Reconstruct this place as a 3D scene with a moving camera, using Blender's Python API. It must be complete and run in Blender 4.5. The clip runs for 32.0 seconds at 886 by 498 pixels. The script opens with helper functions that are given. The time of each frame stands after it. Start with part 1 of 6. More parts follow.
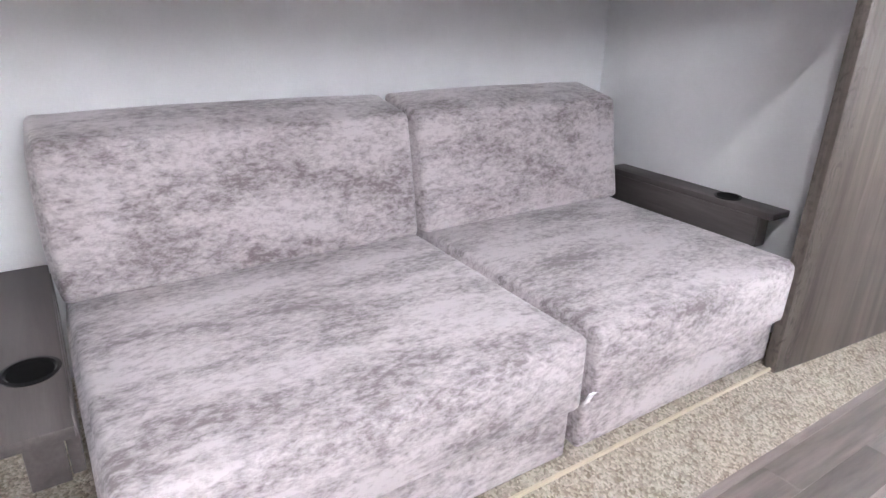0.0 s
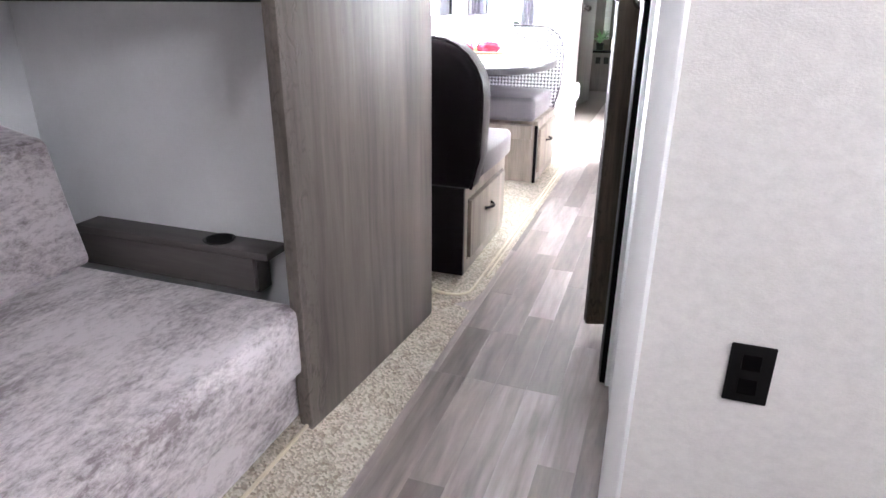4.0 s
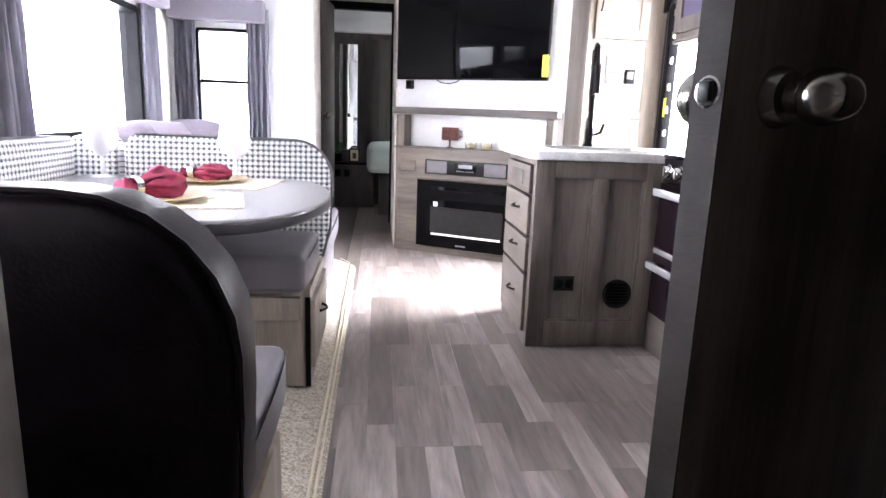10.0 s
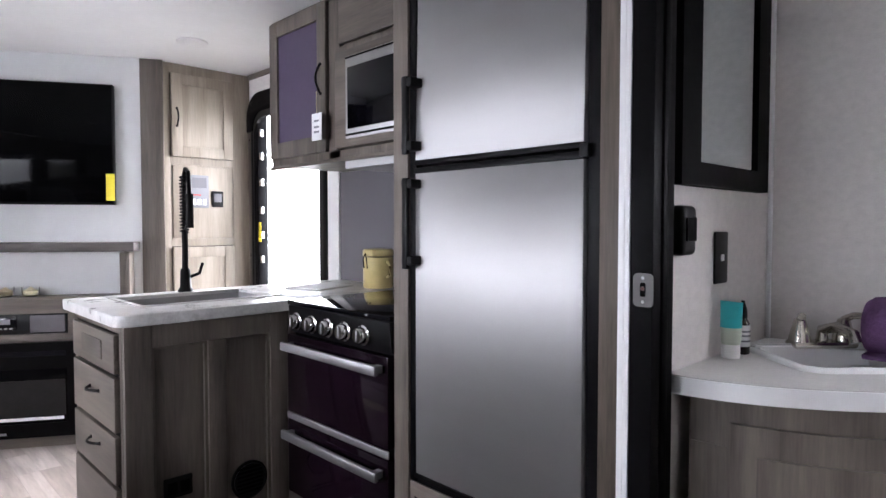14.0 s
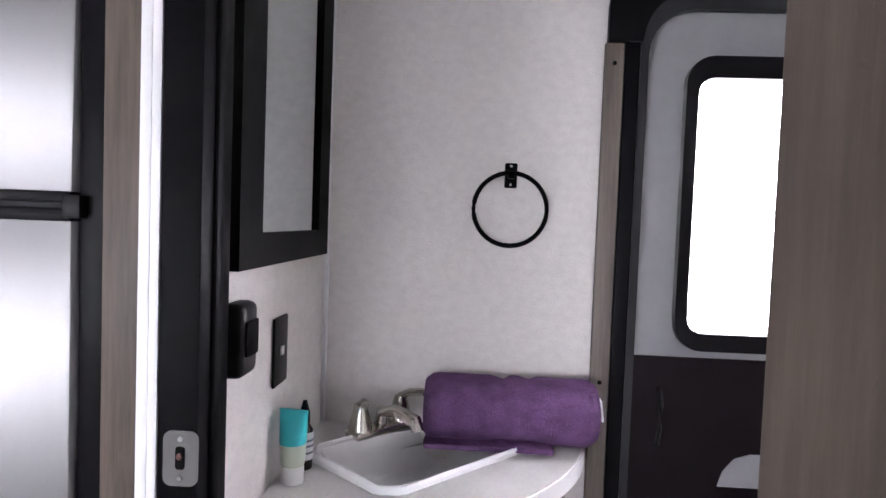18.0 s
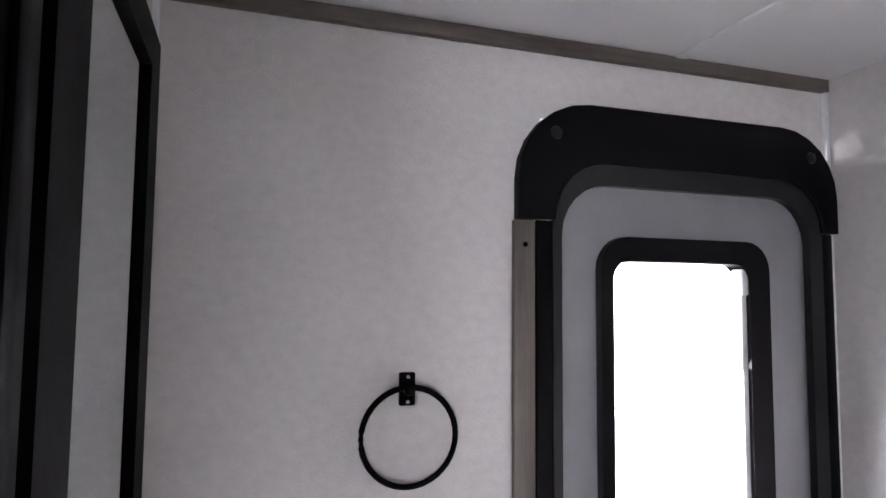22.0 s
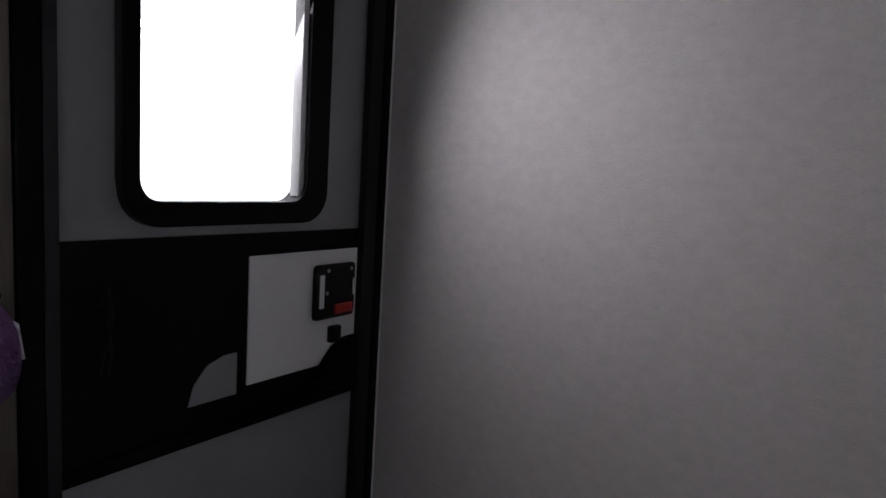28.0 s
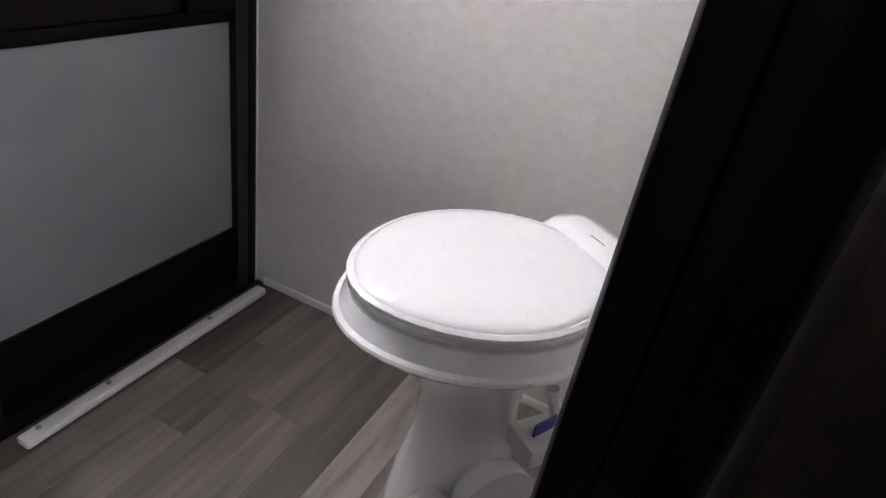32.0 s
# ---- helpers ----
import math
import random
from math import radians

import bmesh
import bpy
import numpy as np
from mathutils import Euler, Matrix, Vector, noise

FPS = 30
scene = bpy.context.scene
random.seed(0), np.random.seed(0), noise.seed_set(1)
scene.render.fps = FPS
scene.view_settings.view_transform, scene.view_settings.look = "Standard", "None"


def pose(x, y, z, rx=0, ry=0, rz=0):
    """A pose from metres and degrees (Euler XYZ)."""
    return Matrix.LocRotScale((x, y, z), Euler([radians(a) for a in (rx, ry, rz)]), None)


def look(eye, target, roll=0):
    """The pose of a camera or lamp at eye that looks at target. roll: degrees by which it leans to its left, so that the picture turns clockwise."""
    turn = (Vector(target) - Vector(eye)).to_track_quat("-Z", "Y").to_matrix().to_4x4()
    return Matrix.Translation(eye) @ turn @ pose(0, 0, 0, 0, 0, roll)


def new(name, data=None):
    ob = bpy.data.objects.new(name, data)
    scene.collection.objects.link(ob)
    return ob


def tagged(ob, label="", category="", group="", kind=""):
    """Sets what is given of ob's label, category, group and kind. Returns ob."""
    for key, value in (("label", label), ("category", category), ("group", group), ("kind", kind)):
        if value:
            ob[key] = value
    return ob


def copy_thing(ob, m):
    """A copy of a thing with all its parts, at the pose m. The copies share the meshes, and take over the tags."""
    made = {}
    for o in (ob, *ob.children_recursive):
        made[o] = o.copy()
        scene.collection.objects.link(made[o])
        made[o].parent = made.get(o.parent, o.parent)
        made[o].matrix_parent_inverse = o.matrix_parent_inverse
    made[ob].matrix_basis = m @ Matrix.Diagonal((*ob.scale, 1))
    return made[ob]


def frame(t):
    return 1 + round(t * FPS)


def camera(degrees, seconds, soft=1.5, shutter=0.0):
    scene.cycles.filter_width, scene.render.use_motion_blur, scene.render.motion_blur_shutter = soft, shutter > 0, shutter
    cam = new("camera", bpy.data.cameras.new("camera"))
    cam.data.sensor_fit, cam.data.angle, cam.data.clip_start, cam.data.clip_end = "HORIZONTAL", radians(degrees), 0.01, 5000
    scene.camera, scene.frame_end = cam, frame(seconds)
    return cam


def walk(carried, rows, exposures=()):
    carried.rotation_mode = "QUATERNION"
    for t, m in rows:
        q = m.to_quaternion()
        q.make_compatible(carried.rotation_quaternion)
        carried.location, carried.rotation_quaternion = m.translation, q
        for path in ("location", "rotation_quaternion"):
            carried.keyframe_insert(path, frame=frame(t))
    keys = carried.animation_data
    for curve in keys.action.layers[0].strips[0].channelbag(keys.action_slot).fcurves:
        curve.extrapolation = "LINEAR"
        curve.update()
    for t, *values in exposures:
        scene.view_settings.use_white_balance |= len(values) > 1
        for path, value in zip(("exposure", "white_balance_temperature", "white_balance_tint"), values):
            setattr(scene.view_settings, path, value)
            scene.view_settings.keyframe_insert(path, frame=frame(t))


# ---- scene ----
cam = camera(71.2, 32.0)
PATH = [
    (0, (0.418, 0.2, 1.005), (-1.122, 1.236, 0.259), 1.7),
    (0.5, (0.435, 0.23, 1.036), (-0.961, 1.436, 0.264), 2.2),
    (1, (0.442, 0.277, 1.043), (-0.863, 1.573, 0.257), 1.8),
    (1.5, (0.42, 0.342, 1.057), (-0.809, 1.713, 0.276), 0.9),
    (2, (0.419, 0.428, 1.059), (-0.718, 1.878, 0.28), 0.0),
    (2.5, (0.43, 0.546, 1.052), (-0.538, 2.103, 0.252), -0.2),
    (3, (0.442, 0.644, 1.047), (-0.386, 2.294, 0.276), 0.1),
    (3.5, (0.451, 0.694, 1.04), (-0.289, 2.388, 0.278), -0.4),
    (4, (0.423, 0.735, 1.041), (-0.194, 2.489, 0.302), 0.4),
    (4.5, (0.343, 0.827, 1.062), (-0.065, 2.656, 0.364), 0.4),
    (6.5, (0.129, 1.302, 1.0), (0.059, 3.206, 0.39), 2.8),
    (7, (0.125, 1.425, 1.011), (0.047, 3.35, 0.474), 2.8),
    (7.5, (0.096, 1.533, 1.01), (0.038, 3.466, 0.5), 3.4),
    (8, (0.045, 1.66, 1.017), (0.046, 3.592, 0.498), 2.8),
    (8.5, (-0.004, 1.787, 1.027), (0.069, 3.727, 0.544), 1.5),
    (9, (-0.02, 1.876, 1.025), (0.09, 3.815, 0.548), 1.5),
    (9.5, (-0.021, 2.0, 1.025), (0.117, 3.943, 0.571), 0.8),
    (10, (-0.01, 2.114, 1.028), (0.203, 4.058, 0.61), 2.1),
    (10.5, (-0.004, 2.186, 1.026), (0.328, 4.115, 0.613), 2.0),
    (11, (-0.008, 2.288, 1.024), (0.401, 4.206, 0.633), 1.6),
    (11.5, (0.003, 2.403, 1.019), (0.587, 4.275, 0.627), 1.4),
    (12, (-0.007, 2.476, 1.025), (0.771, 4.282, 0.661), 1.4),
    (12.5, (-0.011, 2.526, 1.085), (0.839, 4.318, 0.822), 1.1),
    (13, (0.001, 2.561, 1.125), (0.996, 4.284, 0.923), 1.1),
    (13.5, (0.028, 2.618, 1.157), (1.221, 4.217, 1.017), 0.5),
    (14, (0.058, 2.689, 1.18), (1.448, 4.125, 1.104), 0.0),
    (14.5, (0.091, 2.73, 1.181), (1.608, 4.032, 1.134), 0.4),
    (15, (0.137, 2.767, 1.185), (1.797, 3.879, 1.096), 0.5),
    (15.5, (0.196, 2.828, 1.21), (1.998, 3.695, 1.151), -1.2),
    (17.5, (0.391, 2.931, 1.312), (2.376, 3.083, 1.106), 2.6),
    (18, (0.477, 2.947, 1.345), (2.473, 3.05, 1.257), 2.1),
    (18.5, (0.563, 2.925, 1.379), (2.563, 2.964, 1.374), 2.5),
    (19, (0.615, 2.923, 1.4), (2.614, 2.951, 1.441), 1.7),
    (19.5, (0.672, 2.952, 1.446), (2.67, 2.946, 1.525), 2.0),
    (20, (0.725, 3.008, 1.496), (2.72, 2.909, 1.598), 1.2),
    (20.5, (0.757, 3.052, 1.546), (2.745, 2.875, 1.675), 0.5),
    (21, (0.778, 3.098, 1.62), (2.758, 2.827, 1.701), 0.4),
    (21.5, (0.807, 3.111, 1.659), (2.775, 2.761, 1.717), 0.1),
    (22, (0.854, 3.15, 1.617), (2.749, 2.529, 1.763), 0.5),
    (22.5, (0.852, 3.155, 1.646), (2.654, 2.292, 1.73), 2.8),
    (23, (0.856, 3.139, 1.654), (2.543, 2.067, 1.718), 4.4),
    (23.5, (0.845, 3.054, 1.527), (2.475, 1.916, 1.741), 1.5),
    (24, (0.872, 3.04, 1.483), (2.435, 1.797, 1.581), 1.0),
    (24.5, (0.875, 3.029, 1.428), (2.408, 1.747, 1.489), 0.9),
    (25, (0.881, 3.013, 1.383), (2.404, 1.717, 1.396), 0.8),
    (25.5, (0.89, 3.01, 1.348), (2.37, 1.665, 1.319), 0.7),
    (27.5, (0.965, 2.963, 1.213), (2.224, 1.422, 1.017), 3.8),
    (28, (0.975, 2.96, 1.18), (2.12, 1.337, 0.948), 3.5),
    (28.5, (0.985, 2.972, 1.150), (1.943, 1.244, 0.841), 3.9),
    (29, (0.985, 2.981, 1.139), (1.753, 1.185, 0.709), 4.7),
    (29.5, (0.962, 2.980, 1.107), (1.605, 1.167, 0.559), 5.1),
    (30, (0.95, 2.986, 1.09), (1.521, 1.179, 0.451), 5.8),
    (30.5, (0.951, 3.009, 1.07), (1.506, 1.249, 0.299), 7.2),
    (31, (0.94, 3.024, 1.051), (1.497, 1.3, 0.205), 8.3),
    (31.5, (0.927, 3.034, 1.033), (1.496, 1.351, 0.115), 9.2),
    (32, (0.909, 3.021, 1.001), (1.551, 1.406, 0.012), 10.2),
]
EXPOSURES = [
    (0.0, 3.75, 6050, 12), (2.0, 3.7, 6050, 13), (4.5, 3.0, 6050, 13), (6.2, 1.7, 6050, 14), (9.0, 1.4, 6050, 15), (12.0, 0.75, 6050, 14),
    (13.5, 0.0, 6050, 14), (15.5, -0.3, 6150, 16), (17.5, 0.5, 6150, 17), (19.0, -0.1, 6150, 17), (20.0, -0.4, 6150, 17), (22.0, 0.0, 6150, 17), (23.0, -1.0, 6150, 17),
    (24.0, -2.25, 6100, 18), (25.0, -3.35, 6100, 18), (28.0, -2.65, 6200, 16), (30.0, -0.75, 6400, 13), (32.0, -0.5, 6400, 13),
]
walk(cam, [(t, look(eye, target, roll)) for t, eye, target, roll in PATH], EXPOSURES)

# world: bright overcast day outside the trailer
world = bpy.data.worlds.new("sky")
scene.world = world
world.use_nodes = True
wn = world.node_tree.nodes
sky = wn.new("ShaderNodeTexSky")
sky.sky_type = "NISHITA"
sky.sun_disc = False
sky.sun_elevation = radians(45)
sky.sun_rotation = radians(84)
wn["Background"].inputs[1].default_value = 0.12
world.node_tree.links.new(sky.outputs[0], wn["Background"].inputs[0])


def lamp(name, loc, target, sx, sy, watts, colour=(1, 1, 1), spread=180):
    d = bpy.data.lights.new(name, "AREA")
    d.shape, d.size, d.size_y, d.energy, d.color = "RECTANGLE", sx, sy, watts, colour
    d.spread = radians(spread)
    o = new(name, d)
    o.matrix_basis = look(loc, target)
    return o


sun = bpy.data.lights.new("sun", "SUN")
sun.energy, sun.angle, sun.color = 5.0, radians(10), (1.0, 0.96, 0.9)
new("sun", sun).matrix_basis = look((20, 2, 20), (0, 0, 0))
# daylight standing in the openings
lamp("daylight_dinette_window", (-1.36, 5.0, 1.2), (0, 5.0, 1.0), 1.15, 0.62, 40, (0.94, 0.95, 1.0))
lamp("daylight_sofa_window", (-0.93, 6.17, 1.18), (-0.9, 4, 1.0), 0.32, 0.6, 9, (0.94, 0.95, 1.0))
lamp("daylight_entry", (2.12, 5.87, 1.2), (0.35, 5.75, 0.0), 0.8, 1.6, 44, (1.0, 0.97, 0.99), 78)
lamp("daylight_bath_door", (1.926, 2.2965, 1.4), (0.9, 2.2965, 0.92), 0.32, 0.55, 27, (1.0, 0.97, 1.0), 136)
lamp("daylight_table_window", (-1.36, 3.55, 1.2), (0.1, 3.55, 0.1), 1.0, 0.56, 9, (0.94, 0.95, 1.0), 120)
lamp("daylight_bedroom_window", (1.99, 9.4, 1.25), (0, 9.4, 1.1), 0.7, 0.56, 1.8, (1.0, 0.97, 0.99))
# fill lamp for the bunk room; the wall behind it has no opening
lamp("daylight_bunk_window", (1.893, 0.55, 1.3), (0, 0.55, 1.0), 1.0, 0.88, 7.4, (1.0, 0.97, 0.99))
lamp("bunk_ceiling_light", (0.5, 0.35, 2.085), (0.5, 0.35, 0), 0.12, 0.12, 1.3, (1.0, 0.97, 0.97))

# ---- materials ----
def nodes(name):
    m = bpy.data.materials.new(name)
    m.use_nodes = True
    t = m.node_tree
    return m, t, t.nodes, t.links, t.nodes["Principled BSDF"]


def tint(c, f):
    return (min(c[0] * f, 1), min(c[1] * f, 1), min(c[2] * f, 1), 1)


def surface(name, col, rough=0.6, metal=0.0, var=0.12, scale=6.0, fine=60.0, bump=0.06, stretch=(1, 1, 1), spec=0.5, rvar=0.1, coat=0.0):
    """A surface that varies in colour, gloss and relief at two scales."""
    m, t, n, l, p = nodes(name)
    tc = n.new("ShaderNodeTexCoord")
    mp = n.new("ShaderNodeMapping")
    mp.inputs["Scale"].default_value = stretch
    l.new(tc.outputs["Object"], mp.inputs["Vector"])
    a, b = n.new("ShaderNodeTexNoise"), n.new("ShaderNodeTexNoise")
    a.inputs["Scale"].default_value, a.inputs["Detail"].default_value = scale, 5
    b.inputs["Scale"].default_value, b.inputs["Detail"].default_value = fine, 4
    for q in (a, b):
        l.new(mp.outputs[0], q.inputs["Vector"])
    add = n.new("ShaderNodeMath")
    add.operation = "MULTIPLY_ADD"
    l.new(b.outputs["Fac"], add.inputs[0])
    add.inputs[1].default_value = 0.5
    l.new(a.outputs["Fac"], add.inputs[2])
    ramp = n.new("ShaderNodeValToRGB")
    ramp.color_ramp.elements[0].position, ramp.color_ramp.elements[0].color = 0.45, tint(col, 1 - var)
    ramp.color_ramp.elements[1].position, ramp.color_ramp.elements[1].color = 1.05, tint(col, 1 + var)
    l.new(add.outputs[0], ramp.inputs[0])
    l.new(ramp.outputs[0], p.inputs["Base Color"])
    rr = n.new("ShaderNodeMapRange")
    rr.inputs["To Min"].default_value, rr.inputs["To Max"].default_value = max(rough - rvar, 0.02), min(rough + rvar, 1)
    l.new(a.outputs["Fac"], rr.inputs["Value"])
    l.new(rr.outputs[0], p.inputs["Roughness"])
    p.inputs["Metallic"].default_value = metal
    p.inputs["Specular IOR Level"].default_value = spec
    p.inputs["Coat Weight"].default_value = coat
    if bump:
        bn = n.new("ShaderNodeBump")
        bn.inputs["Strength"].default_value, bn.inputs["Distance"].default_value = bump, 0.01
        l.new(b.outputs["Fac"], bn.inputs["Height"])
        l.new(bn.outputs[0], p.inputs["Normal"])
    return m


def timber(name, dark, light, along="z", rough=0.5, grain=1.0, each=0.0, streak=1.0, pits=0.0, spec=0.5):
    """Wood-print board: long grain, broad streaks, knots of tone; each: how far boards differ from one another."""
    m, t, n, l, p = nodes(name)
    tc = n.new("ShaderNodeTexCoord")
    oi = n.new("ShaderNodeObjectInfo")
    vm = n.new("ShaderNodeVectorMath")
    vm.operation = "MULTIPLY_ADD"
    l.new(oi.outputs["Random"], vm.inputs[0])
    vm.inputs[1].default_value = (7.3, 3.1, 5.7)
    l.new(tc.outputs["Object"], vm.inputs[2])
    mp = n.new("ShaderNodeMapping")
    s = {"x": (0.07, 1, 1), "y": (1, 0.07, 1), "z": (1, 1, 0.07)}[along]
    mp.inputs["Scale"].default_value = s
    l.new(vm.outputs[0], mp.inputs["Vector"])
    fine, broad = n.new("ShaderNodeTexNoise"), n.new("ShaderNodeTexNoise")
    fine.inputs["Scale"].default_value, fine.inputs["Detail"].default_value, fine.inputs["Roughness"].default_value = 130 * grain, 6, 0.65
    broad.inputs["Scale"].default_value, broad.inputs["Detail"].default_value, broad.inputs["Distortion"].default_value = 11 * streak, 4, 0.8
    l.new(mp.outputs[0], fine.inputs["Vector"])
    l.new(mp.outputs[0], broad.inputs["Vector"])
    add = n.new("ShaderNodeMath")
    add.operation = "MULTIPLY_ADD"
    l.new(fine.outputs["Fac"], add.inputs[0])
    add.inputs[1].default_value = 0.55
    l.new(broad.outputs["Fac"], add.inputs[2])
    last = add.outputs[0]
    if each:
        ob = n.new("ShaderNodeMath")
        ob.operation = "MULTIPLY_ADD"
        l.new(oi.outputs["Random"], ob.inputs[0])
        ob.inputs[1].default_value = each
        l.new(last, ob.inputs[2])
        last = ob.outputs[0]
    ramp = n.new("ShaderNodeValToRGB")
    e = ramp.color_ramp.elements
    e[0].position, e[0].color = 0.5 + each * 0.2, (*dark, 1)
    e[1].position, e[1].color = 1.0 + each * 0.45, (*light, 1)
    l.new(last, ramp.inputs[0])
    l.new(ramp.outputs[0], p.inputs["Base Color"])
    rr = n.new("ShaderNodeMapRange")
    rr.inputs["To Min"].default_value, rr.inputs["To Max"].default_value = rough - 0.08, rough + 0.12
    l.new(fine.outputs["Fac"], rr.inputs["Value"])
    l.new(rr.outputs[0], p.inputs["Roughness"])
    p.inputs["Specular IOR Level"].default_value = spec
    bn = n.new("ShaderNodeBump")
    bn.inputs["Strength"].default_value, bn.inputs["Distance"].default_value = 0.12, 0.004
    l.new(fine.outputs["Fac"], bn.inputs["Height"])
    l.new(bn.outputs[0], p.inputs["Normal"])
    if pits:
        # short torn pores, crowded in some places
        mq = n.new("ShaderNodeMapping")
        mq.inputs["Scale"].default_value = (1, 1, 0.55)
        l.new(vm.outputs[0], mq.inputs["Vector"])
        crack, where = n.new("ShaderNodeTexNoise"), n.new("ShaderNodeTexNoise")
        crack.inputs["Scale"].default_value, crack.inputs["Detail"].default_value, crack.inputs["Distortion"].default_value = 55, 6, 1.2
        where.inputs["Scale"].default_value = 4
        l.new(mq.outputs[0], crack.inputs["Vector"])
        l.new(mp.outputs[0], where.inputs["Vector"])
        both = n.new("ShaderNodeMath")
        both.operation = "MULTIPLY_ADD"
        l.new(where.outputs["Fac"], both.inputs[0])
        both.inputs[1].default_value = 1.0
        l.new(crack.outputs["Fac"], both.inputs[2])
        cut = n.new("ShaderNodeMapRange")
        cut.inputs["From Min"].default_value, cut.inputs["From Max"].default_value = 1.17, 1.42
        l.new(both.outputs[0], cut.inputs["Value"])
        mx = n.new("ShaderNodeMix")
        mx.data_type = "RGBA"
        l.new(cut.outputs[0], mx.inputs["Factor"])
        l.new(ramp.outputs[0], mx.inputs["A"])
        mx.inputs["B"].default_value = (dark[0] * pits, dark[1] * pits, dark[2] * pits, 1)
        l.new(mx.outputs["Result"], p.inputs["Base Color"])
        b2 = n.new("ShaderNodeBump")
        b2.invert = True
        b2.inputs["Strength"].default_value, b2.inputs["Distance"].default_value = 0.4, 0.003
        l.new(cut.outputs[0], b2.inputs["Height"])
        l.new(bn.outputs[0], b2.inputs["Normal"])
        l.new(b2.outputs[0], p.inputs["Normal"])
    return m


def plank_vinyl(name):
    """Printed plank: every board has a tone of its own, with long streaks and worn pale patches."""
    m, t, n, l, p = nodes(name)
    tc, oi = n.new("ShaderNodeTexCoord"), n.new("ShaderNodeObjectInfo")
    vm = n.new("ShaderNodeVectorMath")
    vm.operation = "MULTIPLY_ADD"
    l.new(oi.outputs["Random"], vm.inputs[0])
    vm.inputs[1].default_value = (17.3, 31.1, 5.7)
    l.new(tc.outputs["Object"], vm.inputs[2])
    mp = n.new("ShaderNodeMapping")
    mp.inputs["Scale"].default_value = (1, 0.1, 1)
    l.new(vm.outputs[0], mp.inputs["Vector"])
    tone = n.new("ShaderNodeValToRGB")
    for i, (pos, c) in enumerate(((0.0, (0.115, 0.096, 0.085)), (0.35, (0.165, 0.14, 0.126)), (0.7, (0.215, 0.184, 0.168)), (1.0, (0.28, 0.245, 0.225)))):
        e = tone.color_ramp.elements[i] if i < 2 else tone.color_ramp.elements.new(pos)
        e.position, e.color = pos, (*c, 1)
    l.new(oi.outputs["Random"], tone.inputs[0])
    fine, broad = n.new("ShaderNodeTexNoise"), n.new("ShaderNodeTexNoise")
    fine.inputs["Scale"].default_value, fine.inputs["Detail"].default_value, fine.inputs["Roughness"].default_value = 80, 5, 0.65
    broad.inputs["Scale"].default_value, broad.inputs["Detail"].default_value, broad.inputs["Distortion"].default_value = 26, 5, 0.5
    for q in (fine, broad):
        l.new(mp.outputs[0], q.inputs["Vector"])
    mixv = n.new("ShaderNodeMath")
    mixv.operation = "MULTIPLY_ADD"
    l.new(fine.outputs["Fac"], mixv.inputs[0])
    mixv.inputs[1].default_value = 0.4
    l.new(broad.outputs["Fac"], mixv.inputs[2])
    rng_ = n.new("ShaderNodeMapRange")
    rng_.inputs["From Min"].default_value, rng_.inputs["From Max"].default_value = 0.45, 0.95
    rng_.inputs["To Min"].default_value, rng_.inputs["To Max"].default_value = 0.55, 1.42
    l.new(mixv.outputs[0], rng_.inputs["Value"])
    mul = n.new("ShaderNodeVectorMath")
    mul.operation = "SCALE"
    l.new(tone.outputs[0], mul.inputs[0])
    l.new(rng_.outputs[0], mul.inputs["Scale"])
    l.new(mul.outputs[0], p.inputs["Base Color"])
    rr = n.new("ShaderNodeMapRange")
    rr.inputs["To Min"].default_value, rr.inputs["To Max"].default_value = 0.32, 0.55
    l.new(broad.outputs["Fac"], rr.inputs["Value"])
    l.new(rr.outputs[0], p.inputs["Roughness"])
    bn = n.new("ShaderNodeBump")
    bn.inputs["Strength"].default_value, bn.inputs["Distance"].default_value = 0.1, 0.003
    l.new(fine.outputs["Fac"], bn.inputs["Height"])
    l.new(bn.outputs[0], p.inputs["Normal"])
    return m


def glowing(name, col, strength):
    m, t, n, l, p = nodes(name)
    p.inputs["Base Color"].default_value = (*col, 1)
    p.inputs["Emission Color"].default_value = (*col, 1)
    p.inputs["Emission Strength"].default_value = strength
    return m


def clear(name, col=(1, 1, 1), rough=0.0):
    m, t, n, l, p = nodes(name)
    p.inputs["Base Color"].default_value = (*col, 1)
    p.inputs["Transmission Weight"].default_value = 1.0
    p.inputs["Roughness"].default_value = rough
    p.inputs["IOR"].default_value = 1.45
    return m


